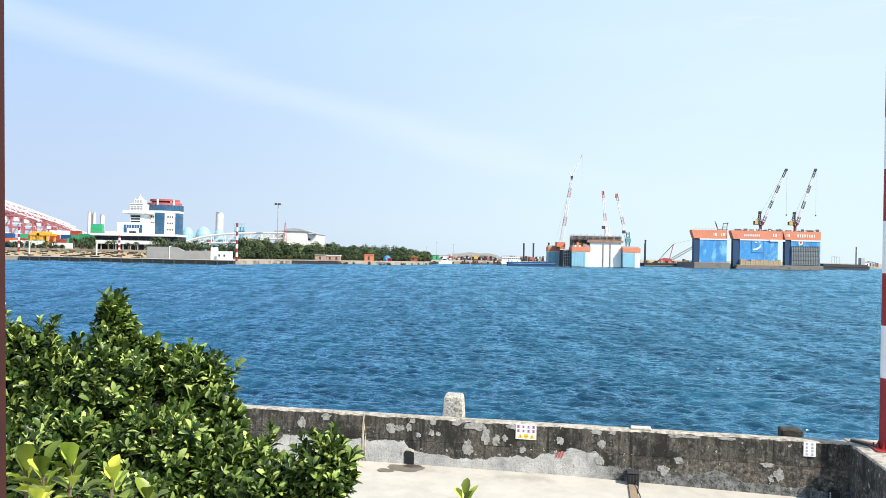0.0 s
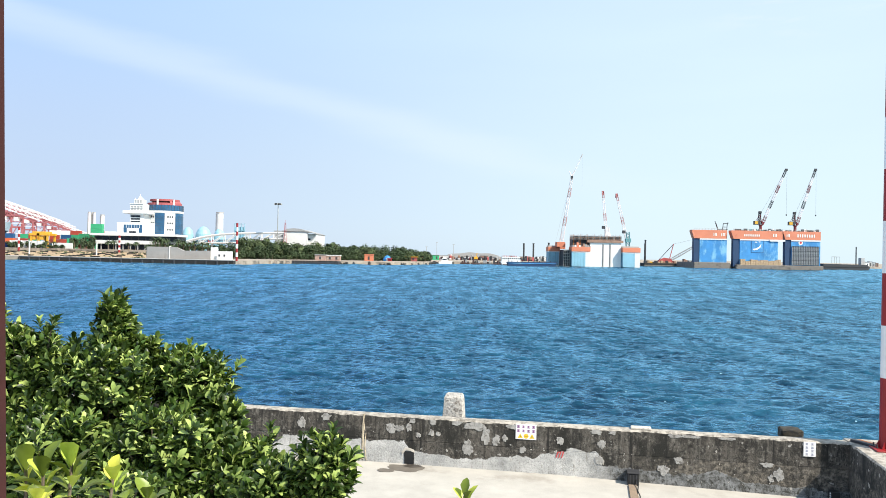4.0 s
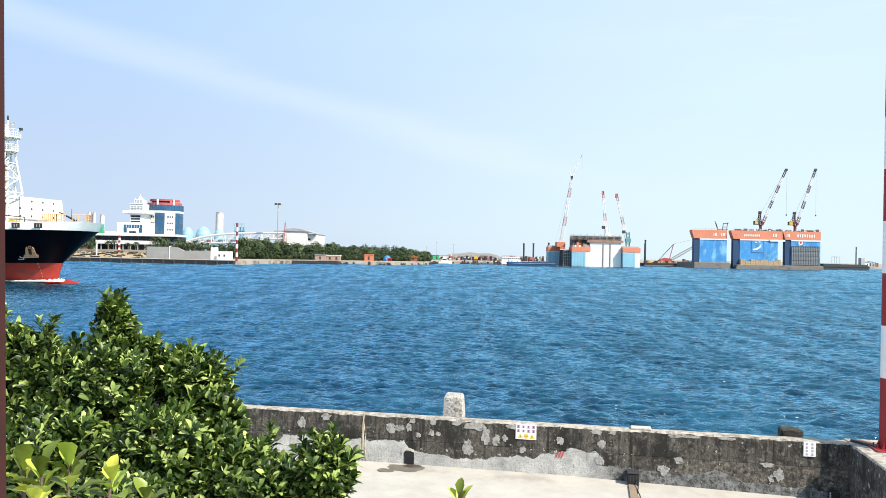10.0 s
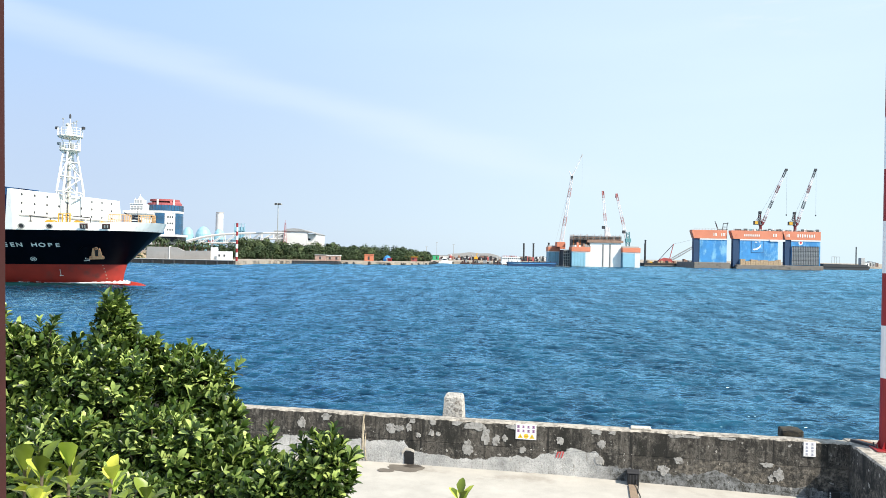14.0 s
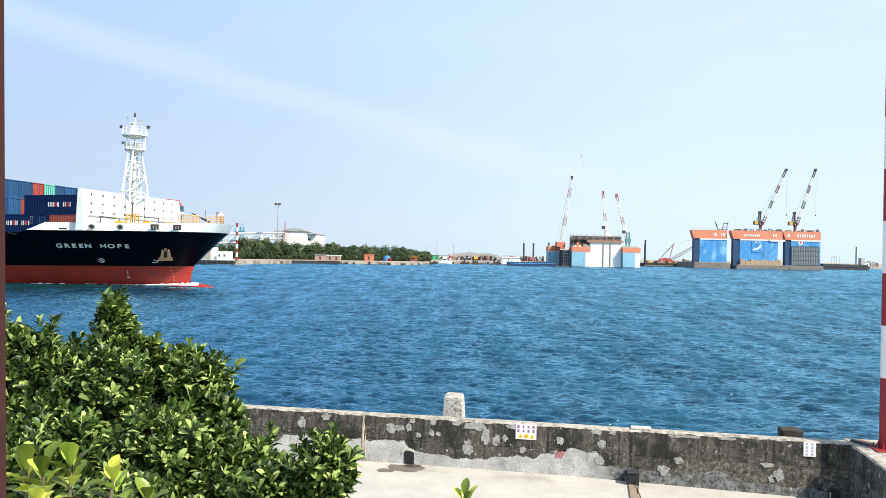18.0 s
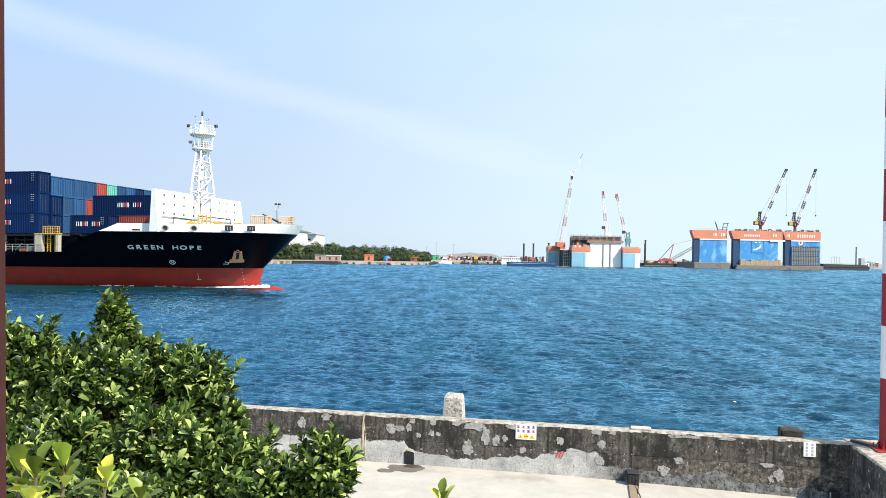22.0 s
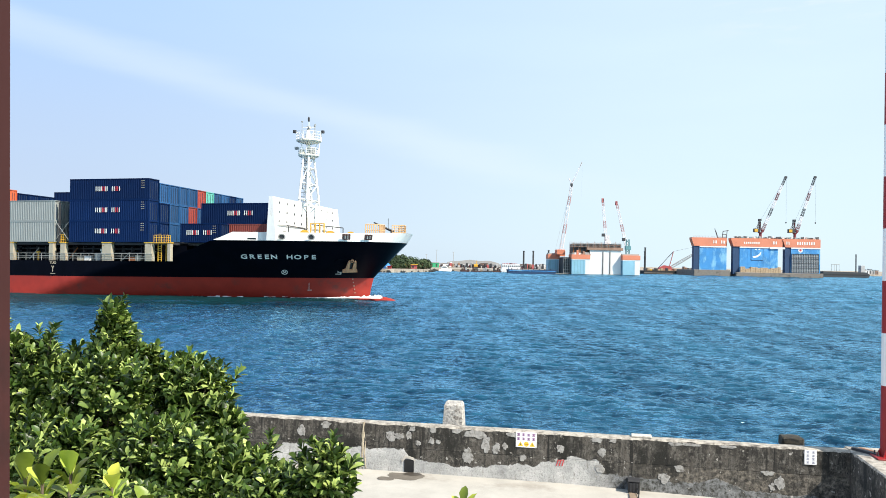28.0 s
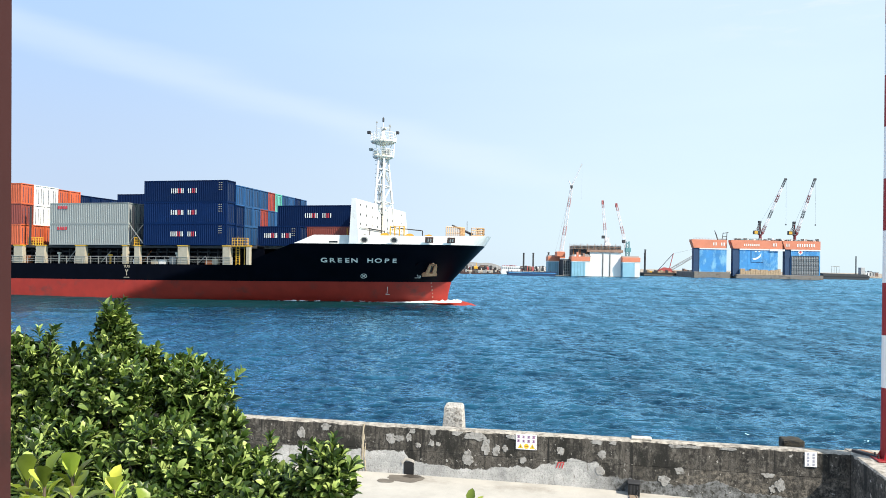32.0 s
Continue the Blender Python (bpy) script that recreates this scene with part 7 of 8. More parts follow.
def white_dock():
    d = 455.0
    dk = thing("white_floating_dock", pose(0, 0, 0), "floating dock with pale blue towers, orange bands and a white caisson", "floating dock")
    part("pontoon", B(64.77, 116.04, d + 1, d + 36, -2, 0.5, 0.2), PONTOON, dk, "fouled steel pontoon")

    def tower(x0, x1, y, side, white_from, zt, zo, zl=0.4):
        w = part("tower", B(x0, x1, y, y + 10, zl, zo), PALE_BLUE, dk, "pale blue dock tower")
        part("orange_band", B(x0 - 0.25, x1 + 0.25, y - 0.25, y + 10.2, zo, zt, 0.05), DOCK_ORANGE, w, "orange top band")
        part("white_panel", B(white_from, x1 + 0.03, y - 0.04, y + 10, zl, zo - 0.02), WHITE_WALL, w)
        for k in range(4):
            xx = x0 + (white_from - x0) * (k + 1) / 4.5
            part("plate_seam", B(xx - 0.06, xx + 0.06, y - 0.06, y, zl, zo), STEEL_TEAL, w)
        part("belt", B(x0 - 0.05, x1 + 0.05, y - 0.1, y + 10, zo - 0.5, zo), WHITE_WALL, w)
        part("gangway", B(x0, x1, y + 2, y + 8, zt, zt + 0.9, 0.05), GREY_STEEL, w)
        return w
    za, zo = 11.87, 9.21
    tower(64.71, 71.37, d + 18, 0, 71.37 - 0.3, za, zo)
    tower(76.03, 86.69, d, 0, 84.02, za, zo)
    t3 = tower(105.67, 115.65, d - 2, 0, 112.66, za, zo)
    part("shade_panel", B(105.67, 105.67 + 6.5, d - 2.08, d - 2.0, 0.5, zo - 0.5), PALE_BLUE, t3)
    # solid dark block put in for the shade between the towers
    part("dark_gap", B(71.70, 75.70, d + 4, d + 26, 0.4, zo + 1), DARK, dk, "dark block for the shade in the gap behind the staging")
    for k in range(6):
        zz = 1.0 + 1.7 * k
        part("staging", B(71.70, 75.70, d + 3, d + 4, zz, zz + 0.2), GREY_STEEL, dk)
    for k in range(4):
        xx = 71.70 + 1.1 * k
        part("staging_post", B(xx, xx + 0.15, d + 2.9, d + 3.1, 0.4, zo + 0.5), GREY_STEEL, dk)
    part("orange_house", B(68.87, 73.87, d + 12, d + 20, za, 14.87, 0.1), DOCK_ORANGE, dk)
    # the white caisson cells between the towers
    cs = part("caisson", B(86.96, 105.27, d + 1.5, d + 16, 0.5, 14.65), DOCK_WHITE, dk, "white concrete caisson under construction")
    for px in (94.62, 98.78):
        part("joint", B(px - 0.5, px + 0.5, d + 1.35, d + 1.5, 0.6, 13.99), GREY_WALL, cs)
        part("joint_rail", B(px - 0.12, px + 0.12, d + 1.2, d + 1.35, 0.6, 13.99), DARK, cs)
    part("brown_frame", B(85.17, 106.48, d + 0.8, d + 16, 14.65, 16.15, 0.05), BROWN_SHED, cs, "brown formwork frame")
    part("dark_frame", B(77.15, 105.79, d + 3, d + 16, 16.09, 18.42, 0.05), DARK, cs, "dark steel staging")
    rr = random.Random(6)
    for k in range(12):
        x = 76.52 + k * 0.78
        part("staging_block", B(x, x + 0.66, d + 4, d + 12, za, 16.09, 0.02), rr.choice((DARK, BROWN_SHED, DARK, RUST)), cs)
    for k in range(44):
        x = 75.12 + (105.75 - 75.12) * k / 44
        part("staging_upright", B(x, x + 0.14, d + 2.8, d + 3.0, 16.25, 18.92 + rr.uniform(0, 0.9)), GREY_STEEL if k % 3 else BROWN_SHED, cs)
    for k in range(3):
        zz = 16.59 + 1.0 * k
        part("staging_ledger", B(75.12, 105.75, d + 2.7, d + 2.85, zz, zz + 0.14), BROWN_SHED, cs)
    for k in range(9):
        x = 76.52 + 1.25 * k
        part("deck_gear", B(x, x + 1.0, d + 1, d + 3, za, za + rr.uniform(0.6, 3.2), 0.05), rr.choice((DOCK_ORANGE, WHITE_WALL, BROWN_SHED, GREY_STEEL)), dk)
    # the lattice crawler crane behind, and two dock cranes
    t = thing("crawler_crane", pose(73.38, 480, za), "tall pale lattice-boom crane", "crane")
    part("cab", B(-2, 2.5, -1.5, 1.5, -1.0, 2.6, 0.1), DOCK_ORANGE, t)
    hx, hz_ = 79.30 - 73.38, 54.83 - za
    banded_boom(t, (0, 0, 1.5), (hx, 0, hz_), 1.9, 28, 0.15, 0.7, (PALE_STEEL, PALE_STEEL, FADED_STEEL), 7)
    part("boom_head", B(hx - 0.7, hx + 0.7, -0.6, 0.6, hz_ - 0.6, hz_ + 1.6, 0.1), DARK, t)
    part("fly_mast", R((hx, 0, hz_ + 1), (hx - 1.8, 0, hz_ + 4.6), 0.28, n=5), PALE_STEEL, t)
    part("fly_mast", R((hx, 0, hz_ + 1), (hx + 1.6, 0, hz_ + 4.6), 0.28, n=5), PALE_STEEL, t)
    jx, jz = 85.71 - 73.38, 70.09 - za
    part("fly_jib", lattice(bmesh.new(), (hx, 0, hz_ + 1), (jx, 0, jz), 0.9, 14, 0.06, 0.5), PALE_STEEL, t)
    part("jib_head", R((jx - 1.1, 0, jz - 2.6), (jx, 0, jz), 0.3, n=5), GREY_STEEL, t)
    for k in (-4.0, -1.8):
        part("stay", R((k, 0, 1.0), (hx, 0, hz_ + 1), 0.06, n=4), GREY_STEEL, t)
    part("hoist_rope", R((jx, 0, jz), (jx, 0, jz - 22), 0.03, n=4), GREY_STEEL, t)
    for (bx, tx, tz, nm, mt) in ((99.95, 96.71, 46.60, "white", PALE_STEEL), (112.41, 105.00, 45.03, "teal", STEEL_TEAL)):
        zb = za + (2.5 if nm == "white" else 0.0)
        t = thing("dock_crane", pose(bx, 470, zb), nm + " painted dock crane with a luffed jib", "crane", "cranes on the floating docks")
        part("lattice_mast", lattice(bmesh.new(), (0, 0, 0), (0, 0, 10.0), 2.0, 5, 0.22, 0.8), mt, t)
        part("slewing_house", B(-1.6, 1.8, -1.2, 1.2, 3.6, 6.0, 0.1), mt, t)
        part("counterweight", B(-3.4, -1.6, -0.9, 0.9, 9.0, 10.8, 0.1), DARK, t)
        banded_boom(t, (-0.6, 0, 5.0), (tx - bx, 0, tz - zb), 1.5, 16, 0.13, 0.7, (PALE_STEEL, PALE_STEEL, FADED_STEEL), 6)
        part("boom_head", B(tx - bx - 0.6, tx - bx + 0.6, -0.4, 0.4, tz - zb - 2.5, tz - zb, 0.1), PINK_STEEL, t)


white_dock()


FADED_PINK = material("faded_pink_render", (0.38, 0.24, 0.20), 0.8, var=0.25, scale=0.5, dirt=(0.42, 0.38, 0.33), dirt_scale=0.6, dirt_at=0.5)


# ---- along the beach and the far water's edge ----
def hut(name, x0, x1, d, zb, zt, mat, label, cat, roof=None, over=0.3):
    t = thing(name, pose(0, 0, 0), label, cat)
    part("wall", B(x0, x1, d, d + 4, zb, zt, 0.05), mat, t)
    part("roof", B(x0 - over, x1 + over, d - over, d + 4 + over, zt, zt + 0.35, 0.05), roof or mat, t)
    n = max(1, int((x1 - x0) / 3))
    for k in range(n):
        x = x0 + (x1 - x0) * (k + 0.5) / n
        part("opening", B(x - 0.5, x + 0.5, d - 0.05, d, zb + 0.6, zb + (zt - zb) * 0.75), DARK, t)
    return t


def beach():
    rr = random.Random(21)
    b = LOW
    hut("beach_cabin", -63.65, -58.34, 384, b, 4.33, FADED_PINK, "faded salmon pink beach cabin", "cabin", GREY_ROOF)
    hut("beach_cabin", -58.06, -51.36, 385, b, 4.17, FADED_PINK, "faded pink beach cabin with a white roof", "cabin", WHITE_WALL)
    hut("orange_container_hut", -41.11, -36.67, 405, b, 4.90, DOCK_ORANGE, "orange container hut on the beach", "hut")
    t = thing("dome_tent", pose(-30.32, 421, b), "round blue tarpaulin tent on the beach", "tent")
    part("canopy", lathe(bmesh.new(), [(2.3 * math.cos(q) + 0.02, 3.1 * math.sin(q)) for q in (0, 0.4, 0.8, 1.2, 1.5)], 16), TARP_BLUE, t)
    part("opening", B(-0.5, 0.6, -2.4, -1.6, 0, 1.4, 0.1), WHITE_WALL, t)
    hut("red_kiosk", -29.71, -27.87, 418, b, b + 1.3, SIGNAL_RED, "small red kiosk on the beach", "kiosk")
    hut("yellow_canopy", -23.40, -14.70, 440, b, 4.01, BRICK_RED, "stall with a yellow canopy on the beach", "stall", YELLOW, 0.6)
    hut("brown_stall", -13.57, -10.31, 447, b, 3.95, TIMBER, "small brown stall on the beach", "stall")
    # the dark timber jetty along the water
    j = thing("jetty", pose(0, 0, 0), "low dark timber jetty before the beach", "jetty")
    x0, x1 = -70.60, -49.14
    part("deck", B(x0, x1, 362, 366, 1.35, 1.7, 0.05), QUAY_DARK, j)
    n = 16
    for k in range(n + 1):
        x = x0 + (x1 - x0) * k / n
        part("pile", R((x, 362.3, -1.5), (x, 362.3, 1.35), 0.28, n=7), DARK, j)
        part("pile", R((x, 365, -1.5), (x, 365, 1.35), 0.28, n=7), DARK, j)
    part("fender_beam", B(x0, x1, 361.8, 362, 0.5, 1.2), DARK, j)
    sw = thing("sea_wall", pose(0, 0, 0), "low pale concrete sea wall", "wall")
    for k in range(9):
        xa, xb = -85.98 + k * 1.45, -85.98 + k * 1.45 + 1.42
        part("block", B(xa, xb, 318 + 6 * k, 322 + 6 * k, -1.0, 1.45, 0.05), EARTH, sw)
    # rocks along the beach
    me = bpy.data.meshes.new("rock")
    bm = bmesh.new()
    bmesh.ops.create_icosphere(bm, subdivisions=1, radius=1.0)
    for v in bm.verts:
        v.co *= 0.75 + 0.5 * rr.random()
    bm.to_mesh(me)
    bm.free()
    me.materials.append(QUAY_DARK)
    line = ((-52, 374), (-50, 374), (-25, 386), (-8, 440), (-3, 488), (34, 491))
    for k in range(70):
        f = rr.random() * 4.999
        (xa, ya), (xb, yb) = line[int(f)], line[int(f) + 1]
        x, y = xa + (xb - xa) * (f % 1), ya + (yb - ya) * (f % 1) + 5.5
        r = tagged(new("shore_rock", me), "dark boulder at the water's edge", "rock", "boulders along the beach")
        s = rr.uniform(0.4, 1.2)
        r.matrix_basis = Matrix.LocRotScale((x, y - rr.uniform(4, 8), 0.5), Euler((rr.random() * 3, rr.random() * 3, 0)), (s * 1.4, s, s * 0.8))
    # the far yards between the beach and the docks
    hill = thing("far_mound", pose(35.74, 900, 0), "long grey-brown mound of earth in the distance", "mound", kind="structure")
    w = 34.25
    part("mound", prism(bmesh.new(), [(-w + 2 * w * i / 14, LOW + (9.50 - LOW) * math.sin(math.pi * i / 14) ** 0.3 * (0.93 + 0.07 * math.sin(i * 1.3))) for i in range(15)], 0, 60), GREY_ROOF, hill)
    for (xa, xb, d, zt, mt, lb) in FAR_SHEDS:
        hut("yard_shed", xa, xb, d, LOW, zt, mt, lb + " on the far waterfront", "shed", GREY_ROOF)
    # each plain block stands in for a heap of yard clutter
    for k in range(240):
        x = -6.37 + (94.32 - -6.37) * rr.random()
        h = rr.uniform(0.6, 3.6) * (0.5 + rr.random())
        c = tagged(link_mesh("yard_crate", B(-0.9, 0.8, -1, 1, 0, h, 0.25), rr.choice((BROWN_SHED, DARK, DARK, GREY_ROOF, QUAY_DARK, GREY_ROOF, BRICK_RED, WHITE_WALL))), "plain block for a heap of materials in the far waterfront yard", "crate", "crates in the far yard")
        c.matrix_basis = pose(x, 642 + rr.uniform(0, 16), LOW, 0, 0, rr.uniform(-20, 20))
    for xx, zt in ((68.06, 17.21), (76.14, 17.36), (88.99, 18.09), (170.33, 22.03), (170.05, 18.85)):
        t = thing("mooring_pile", pose(xx, 650, LOW - 1), "tall dark steel mooring pile", "pile", "mooring piles")
        part("shaft", R((0, 0, 0), (0, 0, zt - LOW), 0.75, 0.7, 8), DARK, t)
        part("cap", lathe(bmesh.new(), ((0.9, zt - LOW), (0.9, zt - LOW + 0.6)), 8), DARK, t)
    for xx, zt in ((-5.24, 15.89), (8.93, 14.51), (-13.88, 12.16)):
        t = thing("lamp_post", pose(xx, 650, LOW), "thin grey lamp post in the yard", "lamp post", "yard lamp posts")
        part("shaft", R((0, 0, 0), (0, 0, zt - LOW), 0.16, n=6), GREY_STEEL, t)
        part("head", B(-0.9, 0.9, -0.2, 0.2, zt - LOW, zt - LOW + 0.3, 0.05), GREY_STEEL, t)
    t = thing("yellow_excavator", pose(27.37, 640, LOW), "yellow excavator in the far yard", "excavator")
    part("body", B(-1.6, 1.6, -1, 1, 0.9, 3.0, 0.2), YELLOW, t)
    part("track", B(-1.9, 1.9, -1.3, -0.8, 0, 0.9, 0.2), DARK, t)
    part("track", B(-1.9, 1.9, 0.8, 1.3, 0, 0.9, 0.2), DARK, t)
    part("arm", R((0.2, 0, 2.4), (1.0, 0, 6.2), 0.3, n=5), YELLOW, t)
    # low work floats along the water's edge
    for k in range(4):
        xa = 11.1 + k * 6.7
        fl = thing("work_float", pose(xa, 480 + rr.uniform(-4, 4), 0, 0, 0, rr.uniform(-6, 6)), "low dark steel work float at its mooring", "float", "work floats")
        part("hull", B(0, rr.uniform(5, 6.4), 0, 4, -0.6, rr.uniform(0.8, 1.3), 0.15), rr.choice((DARK, QUAY_DARK, DARK_RUST)), fl)
        for j in range(4):
            part("deck_cargo", B(0.6 + 1.2 * j, 1.5 + 1.2 * j, 0.6, 2.4, 0.9, rr.uniform(1.8, 3.2), 0.08), rr.choice((DARK_RUST, DARK, GREY_ROOF, DARK, QUAY_DARK)), fl)
    # the white launch lying off the beach
    t = thing("white_launch", pose(-2.4, 481, 0, 0, 0, 4), "small white launch moored off the beach", "boat")
    part("hull", prism(bmesh.new(), ((0, 1.5), (8.6, 2.0), (7.6, -0.5), (0.4, -0.5)), 0, 3.0), WHITE_WALL, t)
    part("cabin", prism(bmesh.new(), ((1.6, 1.6), (6.0, 1.8), (5.2, 3.6), (2.0, 3.6)), 0.4, 2.6), WHITE_WALL, t)
    part("cabin_window", B(2.3, 4.9, 0.33, 0.4, 2.5, 3.1), DARK_GLASS, t)
    part("flying_bridge", B(2.6, 4.4, 0.7, 2.3, 3.6, 4.5, 0.1), WHITE_WALL, t)
    part("mast", R((3.4, 1.5, 4.5), (3.4, 1.5, 6.4), 0.06, n=5), GREY_STEEL, t)
    # the moored barge and the white vessel behind it
    bg = thing("blue_barge", pose(37.0, 441, 0), "long low dark blue barge", "barge")
    ln = (88.89 - 50.26) * 0.735
    part("hull", prism(bmesh.new(), ((0, 2.4), (ln, 2.7), (ln - 1.5, -1), (1.0, -1)), 0, 9), NAVY_AND_SHADE, bg)
    part("rubbing_strake", B(0.9, ln - 0.9, -0.15, 0, 1.6, 1.95), DOCK_BLUE, bg)
    part("deckhouse", B(1.0, 5, 2, 7, 2.4, 3.7, 0.1), WHITE_WALL, bg)
    for k in range(8):
        part("bollard", R((2.5 + ln / 9 * k, 0.6, 2.4), (2.5 + ln / 9 * k, 0.6, 3.2), 0.2, n=6), DARK, bg)
    vs = thing("white_ferry", pose(35.3, 471, 0), "small white vessel moored beyond the barge", "boat")
    lv = (63.88 - 47.02) * 0.75
    part("hull", prism(bmesh.new(), ((0, 2.3), (lv, 2.3), (lv - 1.6, -1), (1.6, -1)), 0, 6), WHITE_WALL, vs)
    part("boot_top", B(1.2, lv - 1.4, -0.06, 0, -0.2, 0.7), DARK_RUST, vs, "dark rusty waterline band")
    part("superstructure", B(0.6, lv - 0.6, 0.5, 5.5, 2.3, 5.4, 0.1), WHITE_WALL, vs)
    for k in range(10):
        part("window", B(1.2 + k * lv / 11, 1.8 + k * lv / 11, 0.42, 0.5, 3.9, 4.6), DARK_GLASS, vs)
    bars(vs, 1.2, lv - 2.4, 0.5, 5.4, 6.0, 9, PINK_STEEL, 0.5)
    # the derrick barge between the docks
    db = thing("derrick_barge", pose(0, 0, 0), "dark barge with a red luffing crane", "barge")
    d = 560.0
    part("hull", B(146.10, 185.44, d, d + 14, -1, 2.72, 0.2), QUAY_DARK, db)
    part("rubbing_strake", B(146.10, 185.44, d - 0.2, d, 0.7, 1.3), PONTOON, db)
    zz = 2.72
    part("cab", prism(bmesh.new(), ((156.69, zz), (167.34, zz), (166.52, zz + 3.2), (161.60, zz + 4.0), (157.51, zz + 2.0)), d + 2, d + 6), PINK_STEEL, db, "red crane house")
    part("a_frame", R((157.51, d + 4, zz + 2), (168.38, d + 4, 16.90), 0.22, n=5), DARK, db)
    part("a_frame", R((165.29, d + 4, zz + 2), (168.38, d + 4, 16.90), 0.3, n=5), PINK_STEEL, db)
    part("boom", lattice(bmesh.new(), (166.54, d + 4, zz + 2.5), (185.19, d + 4, 16.40), 1.8, 14, 0.18, 0.7), GREY_STEEL, db)
    part("stay", R((168.38, d + 4, 16.90), (186.75, d + 4, 21.35), 0.07, n=4), DARK, db)
    for k in range(12):
        x = 146.89 + k * 1.9
        part("deck_cargo", B(x, x + 1.6, d + 1, d + 5, zz, zz + rr.uniform(0.5, 2.0), 0.1), rr.choice((TIMBER, BROWN_SHED, YELLOW, DARK)), db)
    for k in range(9):
        x = 172.70 + k * 1.35
        part("deck_cargo", B(x, x + 1.2, d + 6, d + 10, zz, zz + rr.uniform(0.8, 3.4), 0.1), rr.choice((GREY_WALL, BROWN_SHED, DARK)), db)
    # the dark barge at the harbour mouth and the low land past it
    sb = thing("dark_barge", pose(0, 0, 0), "long dark moored barge", "barge")
    d = 590.0
    part("hull", prism(bmesh.new(), ((290.79, 4.6), (324.04, 4.2), (326.63, 2.4), (325.33, -1), (291.65, -1)), d, d + 16), DARK, sb)
    part("rubbing_strake", B(291.22, 324.90, d - 0.2, d, 2.0, 2.5), QUAY_DARK, sb)
    part("spud", R((317.93, d + 4, 4), (317.93, d + 4, 18.05), 0.45, n=7), DARK, sb)
    part("deckhouse", B(321.81, 324.83, d + 4, d + 8, 4.2, 9.51, 0.1), GREY_WALL, sb)
    for k in range(4):
        x = 299.79 + 1.9 * k
        part("frame_post", B(x, x + 0.2, d + 5, d + 5.3, 4.5, 9.98), GREY_STEEL, sb)
    part("frame_top", B(299.79, 299.79 + 6, d + 5, d + 5.4, 9.77, 10.20), GREY_STEEL, sb)
    for k in range(5):
        x = 443.45 + 3.4 * k
        hut("waterfront_house", x, x + 3.0, 815, LOW, LOW + rr.uniform(2.5, 5.5), rr.choice((WHITE_WALL, GREY_WALL, BROWN_SHED)), "small house on the far waterfront", "house", GREY_ROOF)


FAR_SHEDS = ((-10.17, -2.94, 600.0, 5.30, FAR_GREEN, "green shed"), (-2.68, -0.34, 650.0, 4.92, WHITE_WALL, "small white shed"), (0.13, 7.62, 648.0, 5.03, WHITE_WALL, "white boat house"),
             (9.02, 15.11, 655.0, 4.23, BROWN_SHED, "brown yard shed"), (16.05, 22.61, 655.0, 4.85, WHITE_WALL, "white yard shed"), (23.54, 31.04, 658.0, 4.04, BRICK_RED, "red yard shed"),
             (31.97, 38.53, 655.0, 5.65, BROWN_SHED, "brown yard shed"), (39.47, 45.55, 655.0, 4.35, GREY_WALL, "grey yard shed"), (65.69, 72.25, 662.0, 5.35, BROWN_SHED, "brown yard shed"),
             (74.12, 81.61, 662.0, 4.55, BRICK_RED, "red yard shed"), (82.55, 89.58, 662.0, 5.20, BROWN_SHED, "brown yard shed"))
beach()


# ---- the tree before the quay ----
def leaf_material(name, dark, light, share_light):
    m = bpy.data.materials.new(name)
    m.use_nodes = True
    nt = m.node_tree
    b = nt.nodes["Principled BSDF"]
    out = nt.nodes["Material Output"]
    b.inputs["Roughness"].default_value = 0.40
    b.inputs["Specular IOR Level"].default_value = 0.36
    g = nt.nodes.new("ShaderNodeNewGeometry")
    rp = nt.nodes.new("ShaderNodeValToRGB")
    rp.color_ramp.elements[0].position = 0.0
    rp.color_ramp.elements[0].color = (*[c * 0.6 for c in dark], 1)
    for at, k in ((0.45, 1.0), (1 - share_light, 2.1)):
        e = rp.color_ramp.elements.new(at)
        e.color = (*[c * k for c in dark], 1)
    rp.color_ramp.elements[-1].position = 1.0
    rp.color_ramp.elements[-1].color = (*light, 1)
    nt.links.new(g.outputs["Random Per Island"], rp.inputs["Fac"])
    nt.links.new(rp.outputs["Color"], b.inputs["Base Color"])
    co = nt.nodes.new("ShaderNodeTexCoord")
    n = nt.nodes.new("ShaderNodeTexNoise")
    n.inputs["Scale"].default_value = 60
    nt.links.new(co.outputs["Object"], n.inputs["Vector"])
    bp = nt.nodes.new("ShaderNodeBump")
    bp.inputs["Strength"].default_value = 0.25
    bp.inputs["Distance"].default_value = 0.004
    nt.links.new(n.outputs["Fac"], bp.inputs["Height"])
    nt.links.new(bp.outputs["Normal"], b.inputs["Normal"])
    tr = nt.nodes.new("ShaderNodeBsdfTranslucent")
    sc = nt.nodes.new("ShaderNodeVectorMath")
    sc.operation = "MULTIPLY"
    sc.inputs[1].default_value = (1.5, 1.7, 0.6)
    nt.links.new(rp.outputs["Color"], sc.inputs[0])
    nt.links.new(sc.outputs["Vector"], tr.inputs["Color"])
    mx = nt.nodes.new("ShaderNodeMixShader")
    mx.inputs["Fac"].default_value = 0.15
    nt.links.new(b.outputs["BSDF"], mx.inputs[1])
    nt.links.new(tr.outputs["BSDF"], mx.inputs[2])
    nt.links.new(mx.outputs["Shader"], out.inputs["Surface"])
    return m


LEAF = leaf_material("glossy_green_leaf", (0.030, 0.056, 0.010), (0.44, 0.53, 0.16), 0.38)
